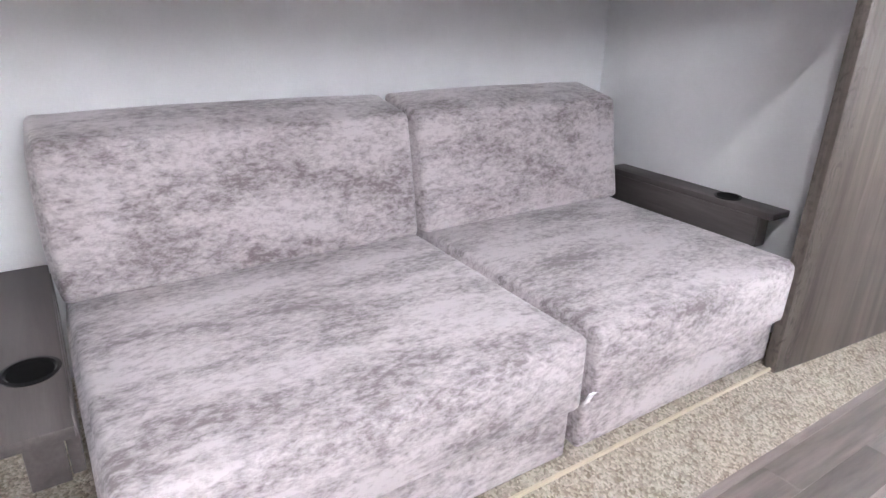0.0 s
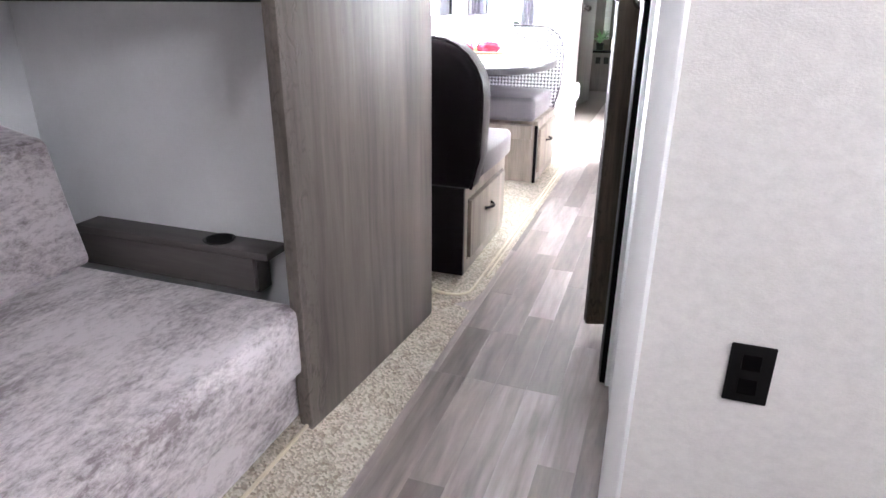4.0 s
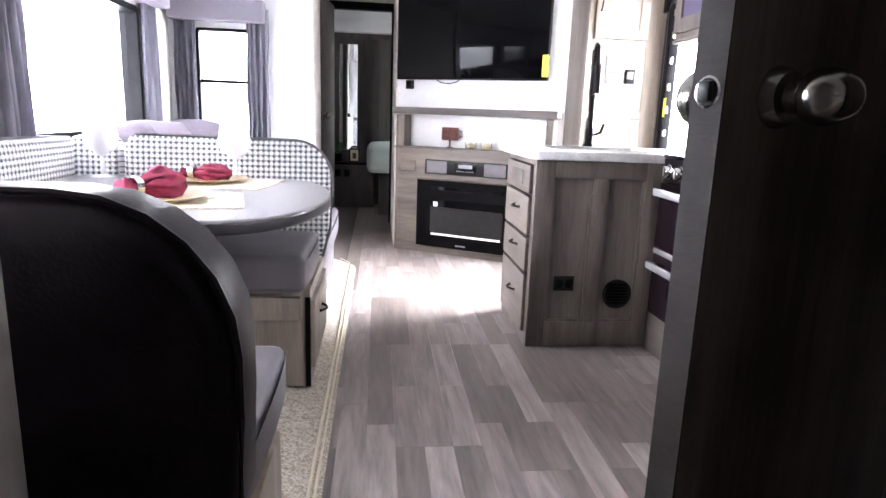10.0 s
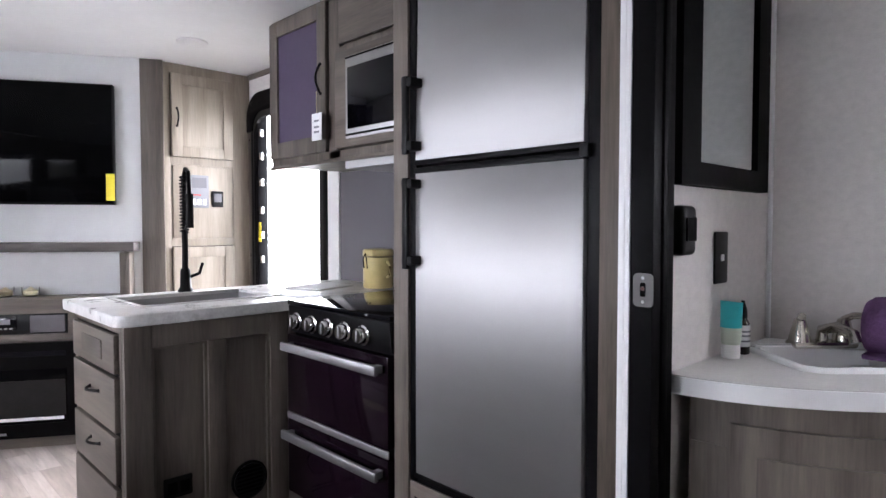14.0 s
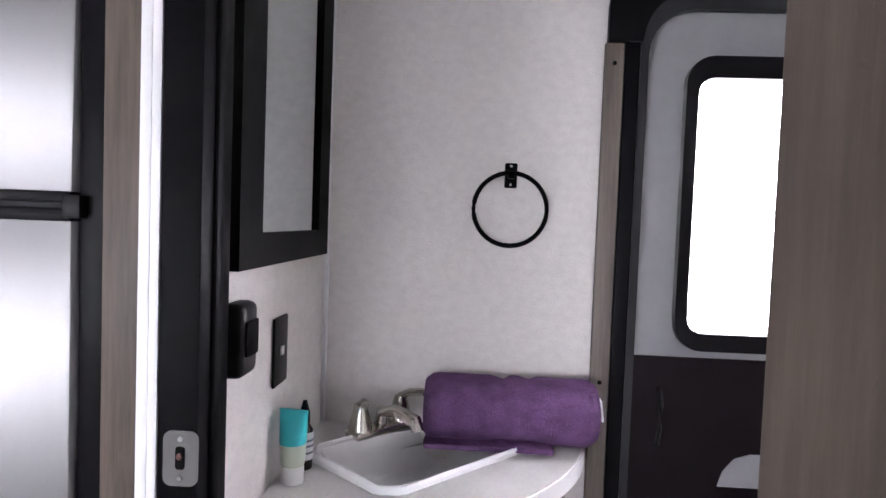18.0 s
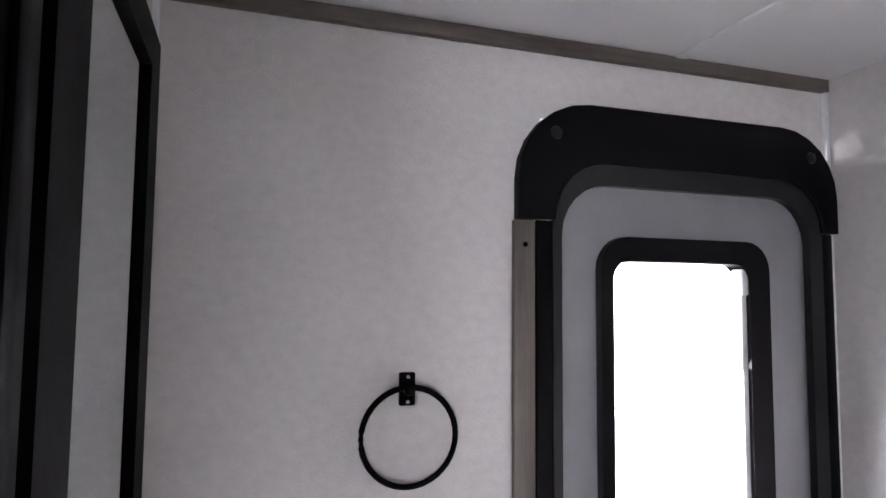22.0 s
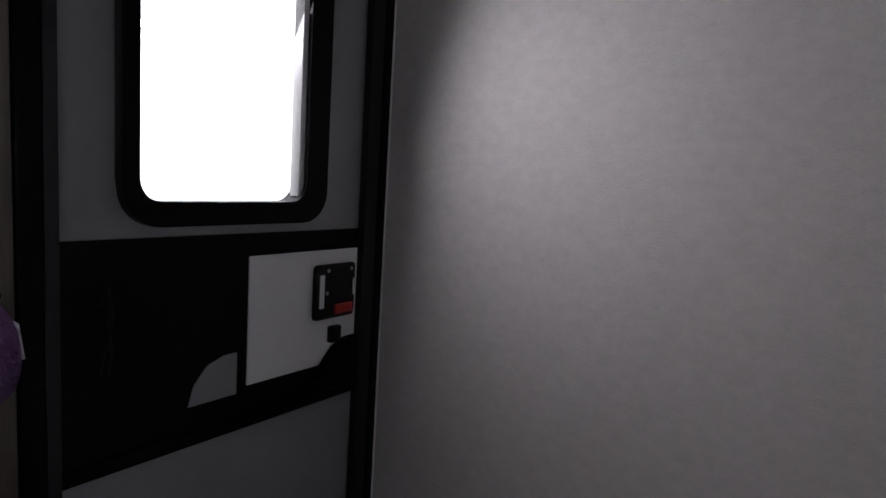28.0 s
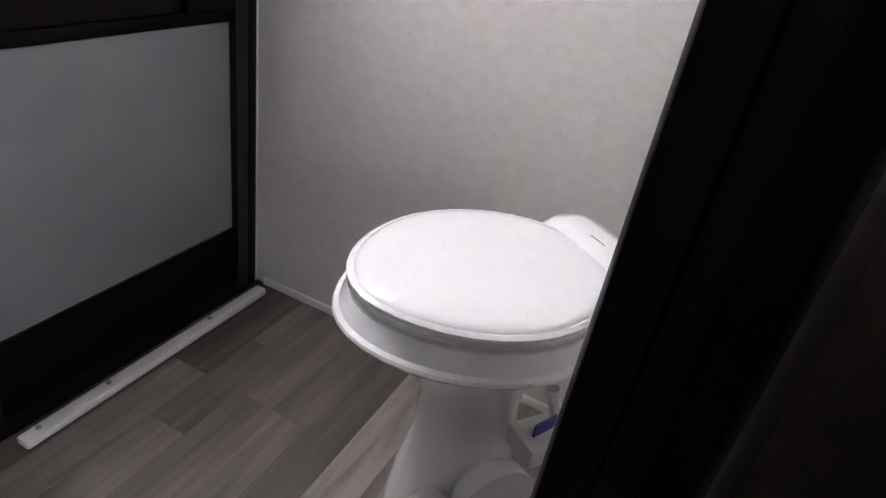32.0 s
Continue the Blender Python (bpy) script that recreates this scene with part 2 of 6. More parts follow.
def velvet(name, dark, light):
    """Crushed velvet: brushed flecks that crowd into long patches, over a fine nap."""
    m, t, n, l, p = nodes(name)
    tc = n.new("ShaderNodeTexCoord")

    def cloud(scale, detail, rough, stretch, distort=0.0):
        mp, q = n.new("ShaderNodeMapping"), n.new("ShaderNodeTexNoise")
        mp.inputs["Scale"].default_value = stretch
        q.inputs["Scale"].default_value, q.inputs["Detail"].default_value = scale, detail
        q.inputs["Roughness"].default_value, q.inputs["Distortion"].default_value = rough, distort
        l.new(tc.outputs["Object"], mp.inputs["Vector"])
        l.new(mp.outputs[0], q.inputs["Vector"])
        return q.outputs["Fac"]

    def weigh(a, k, b):
        q = n.new("ShaderNodeMath")
        q.operation = "MULTIPLY_ADD"
        l.new(a, q.inputs[0])
        q.inputs[1].default_value = k
        l.new(b, q.inputs[2])
        return q.outputs[0]

    patch = cloud(6.0, 3, 0.6, (1.5, 0.55, 1.5))
    fleck = cloud(62, 6, 0.7, (1.25, 0.6, 1.25), 0.3)
    nap = cloud(160, 3, 0.7, (1.0, 0.5, 1.0))
    total = weigh(nap, 0.35, weigh(fleck, 0.95, patch))
    half = n.new("ShaderNodeMath")
    half.operation = "MULTIPLY"
    half.inputs[1].default_value = 0.5
    l.new(total, half.inputs[0])
    mixed = half.outputs[0]
    ramp = n.new("ShaderNodeValToRGB")
    e = ramp.color_ramp.elements
    e[0].position, e[0].color = 0.475, (*dark, 1)
    e[1].position, e[1].color = 0.645, (*light, 1)
    mid = ramp.color_ramp.elements.new(0.56)
    mid.color = (*(0.45 * a + 0.55 * b for a, b in zip(dark, light)), 1)
    l.new(mixed, ramp.inputs[0])
    l.new(ramp.outputs[0], p.inputs["Base Color"])
    p.inputs["Roughness"].default_value = 0.85
    p.inputs["Sheen Weight"].default_value = 0.35
    p.inputs["Specular IOR Level"].default_value = 0.2
    bn = n.new("ShaderNodeBump")
    bn.inputs["Strength"].default_value, bn.inputs["Distance"].default_value = 0.25, 0.005
    l.new(mixed, bn.inputs["Height"])
    l.new(bn.outputs[0], p.inputs["Normal"])
    return m


def pile(name, tones):
    """Cut-pile carpet: single tufts of several tones, and soft tracks."""
    m, t, n, l, p = nodes(name)
    tc = n.new("ShaderNodeTexCoord")
    v, w = n.new("ShaderNodeTexVoronoi"), n.new("ShaderNodeTexNoise")
    v.inputs["Scale"].default_value = 170
    w.inputs["Scale"].default_value, w.inputs["Detail"].default_value = 22, 5
    for q in (v, w):
        l.new(tc.outputs["Object"], q.inputs["Vector"])
    sep = n.new("ShaderNodeSeparateColor")
    l.new(v.outputs["Color"], sep.inputs[0])
    add = n.new("ShaderNodeMath")
    add.operation = "MULTIPLY_ADD"
    l.new(w.outputs["Fac"], add.inputs[0])
    add.inputs[1].default_value = 0.7
    l.new(sep.outputs[0], add.inputs[2])
    ramp = n.new("ShaderNodeValToRGB")
    for i, (pos, c) in enumerate(zip((0.25, 0.75, 1.25), tones)):
        e = ramp.color_ramp.elements[i] if i < 2 else ramp.color_ramp.elements.new(1.0)
        e.position, e.color = pos / 1.35, (*c, 1)
    half = n.new("ShaderNodeMath")
    half.operation = "MULTIPLY"
    half.inputs[1].default_value = 1 / 1.35
    l.new(add.outputs[0], half.inputs[0])
    l.new(half.outputs[0], ramp.inputs[0])
    l.new(ramp.outputs[0], p.inputs["Base Color"])
    p.inputs["Roughness"].default_value, p.inputs["Specular IOR Level"].default_value = 0.95, 0.1
    bn = n.new("ShaderNodeBump")
    bn.invert = True
    bn.inputs["Strength"].default_value, bn.inputs["Distance"].default_value = 0.7, 0.004
    l.new(v.outputs["Distance"], bn.inputs["Height"])
    l.new(bn.outputs[0], p.inputs["Normal"])
    return m


def houndstooth(name, dark, light, size, across="X"):
    """Woven broken check, dark on white."""
    m, t, n, l, p = nodes(name)
    tc = n.new("ShaderNodeTexCoord")
    mp = n.new("ShaderNodeMapping")
    mp.inputs["Rotation"].default_value = (0, radians(0), 0)
    l.new(tc.outputs["Object"], mp.inputs["Vector"])
    sep = n.new("ShaderNodeSeparateXYZ")
    l.new(mp.outputs[0], sep.inputs[0])

    def op(kind, a, b=None):
        q = n.new("ShaderNodeMath")
        q.operation = kind
        for i, v in enumerate((a, b)):
            if v is None:
                continue
            if isinstance(v, (int, float)):
                q.inputs[i].default_value = v
            else:
                l.new(v, q.inputs[i])
        return q.outputs[0]

    u = op("FRACT", op("MULTIPLY", op("ADD", sep.outputs[across], 10.0), 1 / size))
    v = op("FRACT", op("MULTIPLY", op("ADD", sep.outputs["Z"], 10.0), 1 / size))
    both = op("MULTIPLY", op("LESS_THAN", u, 0.5), op("LESS_THAN", v, 0.5))
    either = op("GREATER_THAN", op("ADD", op("LESS_THAN", u, 0.5), op("LESS_THAN", v, 0.5)), 0.5)
    twill = op("LESS_THAN", op("FRACT", op("MULTIPLY", op("ADD", u, v), 2.0)), 0.42)
    ink = op("MAXIMUM", both, op("MULTIPLY", either, twill))
    mix = n.new("ShaderNodeMix")
    mix.data_type = "RGBA"
    mix.inputs["A"].default_value, mix.inputs["B"].default_value = (*light, 1), (*dark, 1)
    l.new(ink, mix.inputs["Factor"])
    l.new(mix.outputs["Result"], p.inputs["Base Color"])
    p.inputs["Roughness"].default_value = 0.8
    return m


PAPER = surface("wall_covering", (0.64, 0.612, 0.588), 0.75, var=0.07, scale=60, fine=260, bump=0.14, stretch=(0.7, 0.7, 1.0))
PAPER_WHITE = surface("white_wall_covering", (0.72, 0.73, 0.735), 0.7, var=0.04, scale=10, fine=140, bump=0.08)
CEILING = surface("ceiling_panel", (0.8, 0.8, 0.8), 0.7, var=0.03, bump=0.04)
WOOD = timber("grey_cabinet_wood", (0.05, 0.041, 0.034), (0.162, 0.134, 0.111))
WOOD_Y = timber("grey_cabinet_wood_level", (0.05, 0.041, 0.034), (0.162, 0.134, 0.111), along="y")
WOOD_X = timber("grey_cabinet_wood_across", (0.05, 0.041, 0.034), (0.162, 0.134, 0.111), along="x")
WOOD_LIGHT = timber("pale_cabinet_wood", (0.19, 0.157, 0.12), (0.345, 0.292, 0.235))
WOOD_BENCH = timber("bench_wood", (0.115, 0.096, 0.076), (0.255, 0.216, 0.176))
WOOD_DOOR = timber("rustic_door_wood", (0.036, 0.029, 0.023), (0.125, 0.1, 0.08), rough=0.42, streak=1.4, pits=0.7, spec=0.15)
WOOD_PALE_DOOR = timber("pale_door_wood", (0.068, 0.058, 0.05), (0.172, 0.147, 0.127), rough=0.42, grain=0.6, streak=1.6, pits=1.0, spec=0.25)
# brown wood with the shadow on the bathroom edging put into its tones
WOOD_SHADED = timber("shaded_brown_wood", (0.028, 0.024, 0.022), (0.085, 0.073, 0.066), rough=0.5)
WOOD_SHELF = timber("dark_shelf_wood", (0.05, 0.043, 0.04), (0.12, 0.105, 0.1), along="x", rough=0.55)
BED_WOOD = timber("dark_bedroom_wood", (0.035, 0.03, 0.027), (0.1, 0.086, 0.075), rough=0.5)
PLANK = plank_vinyl("grey_plank_vinyl")
FLOOR_BASE = surface("floor_joint", (0.1, 0.085, 0.075), 0.8)
CARPET = pile("sand_carpet", ((0.19, 0.165, 0.13), (0.32, 0.285, 0.235), (0.46, 0.42, 0.35)))
GOLD = surface("gold_binding", (0.48, 0.42, 0.31), 0.6, var=0.1, bump=0.1)
VELVET = velvet("crushed_velvet", (0.215, 0.185, 0.188), (0.575, 0.525, 0.533))
BLACK = surface("black_paint", (0.0025, 0.0022, 0.0025), 0.5, spec=0.04, var=0.2, bump=0.03)
BLACK_FRAME = surface("black_moulding", (0.003, 0.0026, 0.0033), 0.42, spec=0.08, var=0.2, bump=0.03)
BLACK_LIP = surface("black_rubber", (0.004, 0.004, 0.005), 0.36, spec=0.4, var=0.2, bump=0.03)
BLACK_PLASTIC = surface("black_plastic", (0.005, 0.0045, 0.005), 0.38, spec=0.14, var=0.15, bump=0.02)
WHITE_TRIM = surface("white_trim", (0.78, 0.78, 0.78), 0.45, var=0.03, bump=0.02)
VINYL = surface("grey_vinyl", (0.10, 0.092, 0.1), 0.42, var=0.14, scale=9, fine=180, bump=0.1)
# near-black base colour; the plum in it is lens flare, painted in
VINYL_DARK = surface("dark_vinyl_flare_tint", (0.006, 0.0032, 0.005), 0.4, spec=0.13, var=0.2, scale=7, fine=180, bump=0.1)
TOOTH = houndstooth("houndstooth_cloth", (0.06, 0.06, 0.07), (0.8, 0.8, 0.8), 0.021)
TOOTH_SIDE = houndstooth("houndstooth_cloth_side", (0.06, 0.06, 0.07), (0.8, 0.8, 0.8), 0.021, "Y")
TABLE_TOP = surface("grey_table_laminate", (0.2, 0.193, 0.193), 0.3, var=0.035, scale=2, fine=220, bump=0.02, rvar=0.04)
TABLE_RIM = surface("dark_table_moulding", (0.022, 0.02, 0.023), 0.32, var=0.1, bump=0.02)
COUNTER = surface("white_marbled_counter", (0.58, 0.57, 0.56), 0.3, var=0.25, scale=14, fine=90, bump=0.01)
BATH_COUNTER = surface("grey_stone_counter", (0.52, 0.51, 0.49), 0.4, var=0.12, scale=9, fine=120, bump=0.01)
STEEL = surface("brushed_steel", (0.36, 0.355, 0.355), 0.56, metal=0.86, var=0.04, scale=3, fine=160, bump=0.02, stretch=(1, 1, 6), rvar=0.05)
for steel_node in STEEL.node_tree.nodes:
    if steel_node.type == "BSDF_PRINCIPLED":
        steel_node.inputs["Anisotropic"].default_value = 0.8
        across = STEEL.node_tree.nodes.new("ShaderNodeTangent")
        across.direction_type, across.axis = "RADIAL", "Z"
        STEEL.node_tree.links.new(across.outputs[0], steel_node.inputs["Tangent"])
CHROME = surface("chrome", (0.8, 0.79, 0.77), 0.12, metal=1.0, var=0.03, bump=0, rvar=0.04)
SATIN = surface("brushed_nickel", (0.55, 0.52, 0.47), 0.24, metal=1.0, var=0.05, bump=0.0, rvar=0.05)
NICKEL = surface("satin_nickel", (0.34, 0.32, 0.295), 0.2, metal=1.0, var=0.05, bump=0.0, rvar=0.05)
SCREEN = surface("black_screen", (0.002, 0.002, 0.003), 0.06, spec=0.16, var=0.1, bump=0, rvar=0.03)
TV_SCREEN = surface("television_screen", (0.0012, 0.0012, 0.0015), 0.07, spec=0.06, var=0.1, bump=0, rvar=0.03)
DARK_GLASS = surface("dark_oven_glass", (0.007, 0.003, 0.006), 0.08, spec=0.2, var=0.1, bump=0, rvar=0.03)
PORCELAIN = surface("white_porcelain", (0.9, 0.9, 0.9), 0.12, var=0.005, bump=0, rvar=0.03, coat=0.3)
PLASTIC_WHITE = surface("white_plastic", (0.75, 0.75, 0.74), 0.35, var=0.03, bump=0.02)
GREY_PANEL = surface("grey_door_panel", (0.205, 0.205, 0.215), 0.55, var=0.06, scale=12, bump=0.05)
FROST = surface("grey_splash_panel", (0.125, 0.12, 0.135), 0.34, var=0.015, scale=3, bump=0.01)
MIRROR = surface("mirror_glass", (0.66, 0.71, 0.71), 0.02, metal=1.0, var=0.005, bump=0, rvar=0.01)
TOWEL = surface("purple_towel", (0.13, 0.066, 0.152), 0.95, var=0.3, scale=25, fine=240, bump=0.8, spec=0.1)
PURPLE_CLOTH = surface("purple_door_lining", (0.068, 0.05, 0.092), 0.7, var=0.1, bump=0.05)
CURTAIN = surface("grey_curtain", (0.3, 0.29, 0.34), 0.9, var=0.12, scale=5, fine=90, bump=0.2, stretch=(1, 1, 0.2))
VALANCE = surface("grey_valance_cloth", (0.2, 0.185, 0.215), 0.9, var=0.1, fine=150, bump=0.2)
RED = surface("crimson_napkin", (0.19, 0.012, 0.042), 0.85, var=0.25, scale=20, bump=0.3)
YELLOW = surface("mustard_ceramic", (0.54, 0.44, 0.19), 0.35, var=0.12, bump=0.02)
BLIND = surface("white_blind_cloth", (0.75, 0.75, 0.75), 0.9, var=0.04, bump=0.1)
TAG_YELLOW = surface("yellow_card", (0.85, 0.7, 0.04), 0.6, var=0.04, bump=0)
TEAL = surface("teal_plastic", (0.02, 0.42, 0.45), 0.4, var=0.06, bump=0)
LOTION = surface("pale_green_gel", (0.5, 0.56, 0.45), 0.3, var=0.06, bump=0)
AMBER = surface("amber_dark_bottle", (0.02, 0.014, 0.012), 0.2, var=0.1, bump=0)
PAPER_WHITE_CARD = surface("white_card", (0.8, 0.8, 0.8), 0.7, var=0.03, bump=0.02)
INK = surface("grey_print", (0.2, 0.2, 0.22), 0.7, var=0.05, bump=0)
CANDLE = surface("cream_wax", (0.72, 0.64, 0.42), 0.5, var=0.08, bump=0.05)
COPPER = surface("copper_lantern", (0.075, 0.03, 0.025), 0.4, metal=0.3, var=0.6, scale=40, bump=0.1)
LEAF = surface("leaf_green", (0.05, 0.13, 0.04), 0.5, var=0.35, scale=12, bump=0.1)
BEDDING = surface("pale_mint_bedding", (0.55, 0.64, 0.6), 0.9, var=0.08, bump=0.2)
PILLOW = surface("mauve_pillow_cloth", (0.13, 0.112, 0.135), 0.9, var=0.15, scale=8, bump=0.2)
PLACEMAT = surface("woven_straw_mat", (0.68, 0.6, 0.46), 0.8, var=0.2, scale=60, bump=0.4)
GLASS = clear("clear_glass")
MILK_GLASS = surface("white_frosted_glass", (0.82, 0.82, 0.84), 0.25, var=0.03, bump=0)
RED_LEVER = surface("red_lever", (0.5, 0.02, 0.02), 0.4, var=0.1, bump=0)
LED = glowing("lit_ceiling_lens", (1.0, 0.98, 0.95), 1.2)
HAZE = glowing("bright_overcast_distance", (1.0, 1.0, 1.0), 5.0)
GRASS = surface("pale_gravel_ground", (0.42, 0.41, 0.38), 0.95, var=0.3, scale=3, fine=60, bump=0.5)
DOOR_PLUM = surface("plum_black_plastic", (0.004, 0.002, 0.003), 0.4, spec=0.1, var=0.2, bump=0.03)
CHARGER = surface("gold_lacquer", (0.42, 0.31, 0.16), 0.35, var=0.1, bump=0.02)
ZINC = surface("worn_zinc_plate", (0.1, 0.096, 0.092), 0.6, metal=0.2, var=0.15, bump=0.03)
EDGE_BAND = surface("dark_edge_band", (0.032, 0.026, 0.024), 0.65, spec=0.14, var=0.3, scale=14, fine=160, bump=0.12, stretch=(0.4, 0.4, 1.6))
HAZE_NEAR = glowing("bright_white_distance", (1.0, 1.0, 1.0), 14.0)
BEIGE = surface("beige_latch_plate", (0.11, 0.083, 0.04), 0.4, var=0.1, bump=0)
EMBER = surface("ember_bed_glass", (0.014, 0.013, 0.013), 0.35, spec=0.16, var=0.3, scale=12, bump=0.1)


# ---- mesh helpers ----
def boxes(*specs):
    """One bmesh of boxes (x0, x1, y0, y1, z0, z1[, bevel])."""
    bm = bmesh.new()
    for s in specs:
        x0, x1, y0, y1, z0, z1 = s[:6]
        g = bmesh.ops.create_cube(bm, size=1)["verts"]
        for v in g:
            v.co = Vector(((x0 + x1) / 2 + v.co.x * (x1 - x0), (y0 + y1) / 2 + v.co.y * (y1 - y0), (z0 + z1) / 2 + v.co.z * (z1 - z0)))
        if len(s) > 6 and s[6]:
            ed = list({e for v in g for e in v.link_edges})
            bmesh.ops.bevel(bm, geom=ed, offset=s[6], segments=3 if s[6] > 0.008 else 2, profile=0.5, affect="EDGES")
    return bm


def tube(points, r, segs=8, closed=False):
    """A round rod along points."""
    bm = bmesh.new()
    pts = [Vector(p) for p in points]
    rings = []
    for i, p in enumerate(pts):
        a = pts[i - 1] if i or closed else p
        b = pts[(i + 1) % len(pts)] if i < len(pts) - 1 or closed else p
        d = (b - a).normalized()
        side = d.cross(Vector((0, 0, 1)))
        if side.length < 0.05:
            side = d.cross(Vector((1, 0, 0)))
        side.normalize()
        up = side.cross(d)
        rings.append([bm.verts.new(p + r * (math.cos(k * 2 * math.pi / segs) * side + math.sin(k * 2 * math.pi / segs) * up)) for k in range(segs)])
    n = len(rings)
    for i in range(n if closed else n - 1):
        q, w = rings[i], rings[(i + 1) % n]
        for k in range(segs):
            bm.faces.new((q[k], q[(k + 1) % segs], w[(k + 1) % segs], w[k]))
    if not closed:
        bm.faces.new(rings[0][::-1])
        bm.faces.new(rings[-1])
    bmesh.ops.recalc_face_normals(bm, faces=bm.faces)
    return bm


def lathe(profile, segs=24, centre=(0, 0, 0), axis="z", sx=1.0, sy=1.0):
    """A turned shape from (radius, height) pairs."""
    bm = bmesh.new()
    rings = []
    for r, h in profile:
        ring = []
        for k in range(segs):
            a = k * 2 * math.pi / segs
            c = (r * math.cos(a) * sx, r * math.sin(a) * sy, h)
            if axis == "x":
                c = (c[2], c[0], c[1])
            elif axis == "y":
                c = (c[0], c[2], c[1])
            ring.append(bm.verts.new((c[0] + centre[0], c[1] + centre[1], c[2] + centre[2])))
        rings.append(ring)
    for q, w in zip(rings, rings[1:]):
        for k in range(segs):
            bm.faces.new((q[k], q[(k + 1) % segs], w[(k + 1) % segs], w[k]))
    bm.faces.new(rings[0][::-1])
    bm.faces.new(rings[-1])
    bmesh.ops.recalc_face_normals(bm, faces=bm.faces)
    return bm


def slab(outline, z0, z1, bevel=0.0):
    """A plate with a plan outline [(x, y)...]."""
    bm = bmesh.new()
    lo = [bm.verts.new((x, y, z0)) for x, y in outline]
    hi = [bm.verts.new((x, y, z1)) for x, y in outline]
    n = len(outline)
    bm.faces.new(lo[::-1])
    bm.faces.new(hi)
    for i in range(n):
        bm.faces.new((lo[i], lo[(i + 1) % n], hi[(i + 1) % n], hi[i]))
    bmesh.ops.recalc_face_normals(bm, faces=bm.faces)
    if bevel:
        ed = [e for e in bm.edges if abs(e.verts[0].co.z - e.verts[1].co.z) < 1e-6]
        bmesh.ops.bevel(bm, geom=ed, offset=bevel, segments=3, profile=0.5, affect="EDGES")
    return bm


def turned(bm, m):
    bmesh.ops.transform(bm, matrix=m, verts=bm.verts)
    return bm


def upright(outline, y0, y1, bevel=0.0):
    """A plate standing in the xz plane, outline [(x, z)...], from y0 to y1."""
    bm = slab(outline, -y1, -y0, bevel)
    return turned(bm, pose(0, 0, 0, 90, 0, 0))


def rounded(x0, x1, y0, y1, r, k=6, corners="1111"):
    """Outline of a rectangle with round corners (order: x1y1, x0y1, x0y0, x1y0)."""
    out = []
    for i, (cx, cy, a0) in enumerate(((x1 - r, y1 - r, 0), (x0 + r, y1 - r, 90), (x0 + r, y0 + r, 180), (x1 - r, y0 + r, 270))):
        if corners[i] == "1":
            out += [(cx + r * math.cos(radians(a0 + 90 * j / k)), cy + r * math.sin(radians(a0 + 90 * j / k))) for j in range(k + 1)]
        else:
            out.append(((x1, x0, x0, x1)[i], (y1, y1, y0, y0)[i]))
    return out


def uneven(x0, x1, y0, y1, radii, k=6):
    """Outline of a rectangle with its own radius at each corner (x1y1, x0y1, x0y0, x1y0)."""
    out = []
    for r, sx, sy, a0 in zip(radii, (1, -1, -1, 1), (1, 1, -1, -1), (0, 90, 180, 270)):
        cx, cy = (x1 if sx > 0 else x0) - sx * r, (y1 if sy > 0 else y0) - sy * r
        out += [(cx + r * math.cos(radians(a0 + 90 * j / k)), cy + r * math.sin(radians(a0 + 90 * j / k))) for j in range(k + 1)]
    return out


def frame_ring(outer, inner, y0, y1):
    """A standing ring between two outlines of equal length, in xz, from y0 to y1."""
    bm = bmesh.new()
    n = len(outer)
    v = [[bm.verts.new((x, y, z)) for x, z in o] for o in (outer, inner) for y in (y0, y1)]
    oa, ob, ia, ib = v
    for i in range(n):
        j = (i + 1) % n
        bm.faces.new((oa[i], oa[j], ia[j], ia[i]))
        bm.faces.new((ob[i], ib[i], ib[j], ob[j]))
        bm.faces.new((oa[i], ob[i], ob[j], oa[j]))
        bm.faces.new((ia[i], ia[j], ib[j], ib[i]))
    bmesh.ops.recalc_face_normals(bm, faces=bm.faces)
    return bm


def cushion(x0, x1, y0, y1, z0, z1, r=0.03, puff=0.012):
    """A stuffed block with soft edges and a slight crown."""
    bm = boxes((x0, x1, y0, y1, z0, z1))
    bmesh.ops.subdivide_edges(bm, edges=bm.edges[:], cuts=5, use_grid_fill=True)
    cx, cy, cz = (x0 + x1) / 2, (y0 + y1) / 2, (z0 + z1) / 2
    for v in bm.verts:
        u = [(v.co[i] - c) / h for i, (c, h) in enumerate(((cx, (x1 - x0) / 2), (cy, (y1 - y0) / 2), (cz, (z1 - z0) / 2)))]
        f = [max(1 - q * q, 0.0) for q in u]
        for i in range(3):
            if abs(u[i]) > 0.99:
                j, k = (i + 1) % 3, (i + 2) % 3
                v.co[i] += (1 if u[i] > 0 else -1) * puff * (f[j] * f[k]) ** 0.5
        v.co += Vector(noise.noise_vector(v.co * 5)) * puff * 0.25
    sharp = [e for e in bm.edges if len(e.link_faces) == 2 and e.calc_face_angle(0) > 0.9]
    bmesh.ops.bevel(bm, geom=sharp, offset=r, segments=3, profile=0.55, affect="EDGES")
    return bm


def part(name, bm, material, parent=None, label="", smooth=None):
    me = bpy.data.meshes.new(name)
    bm.to_mesh(me)
    bm.free()
    me.materials.append(material)
    ob = new(name, me)
    if parent:
        ob.parent = parent
    if label:
        tagged(ob, label)
    if smooth is not False:
        me.shade_smooth()
        me.set_sharp_from_angle(angle=radians(smooth or 40))
    return ob


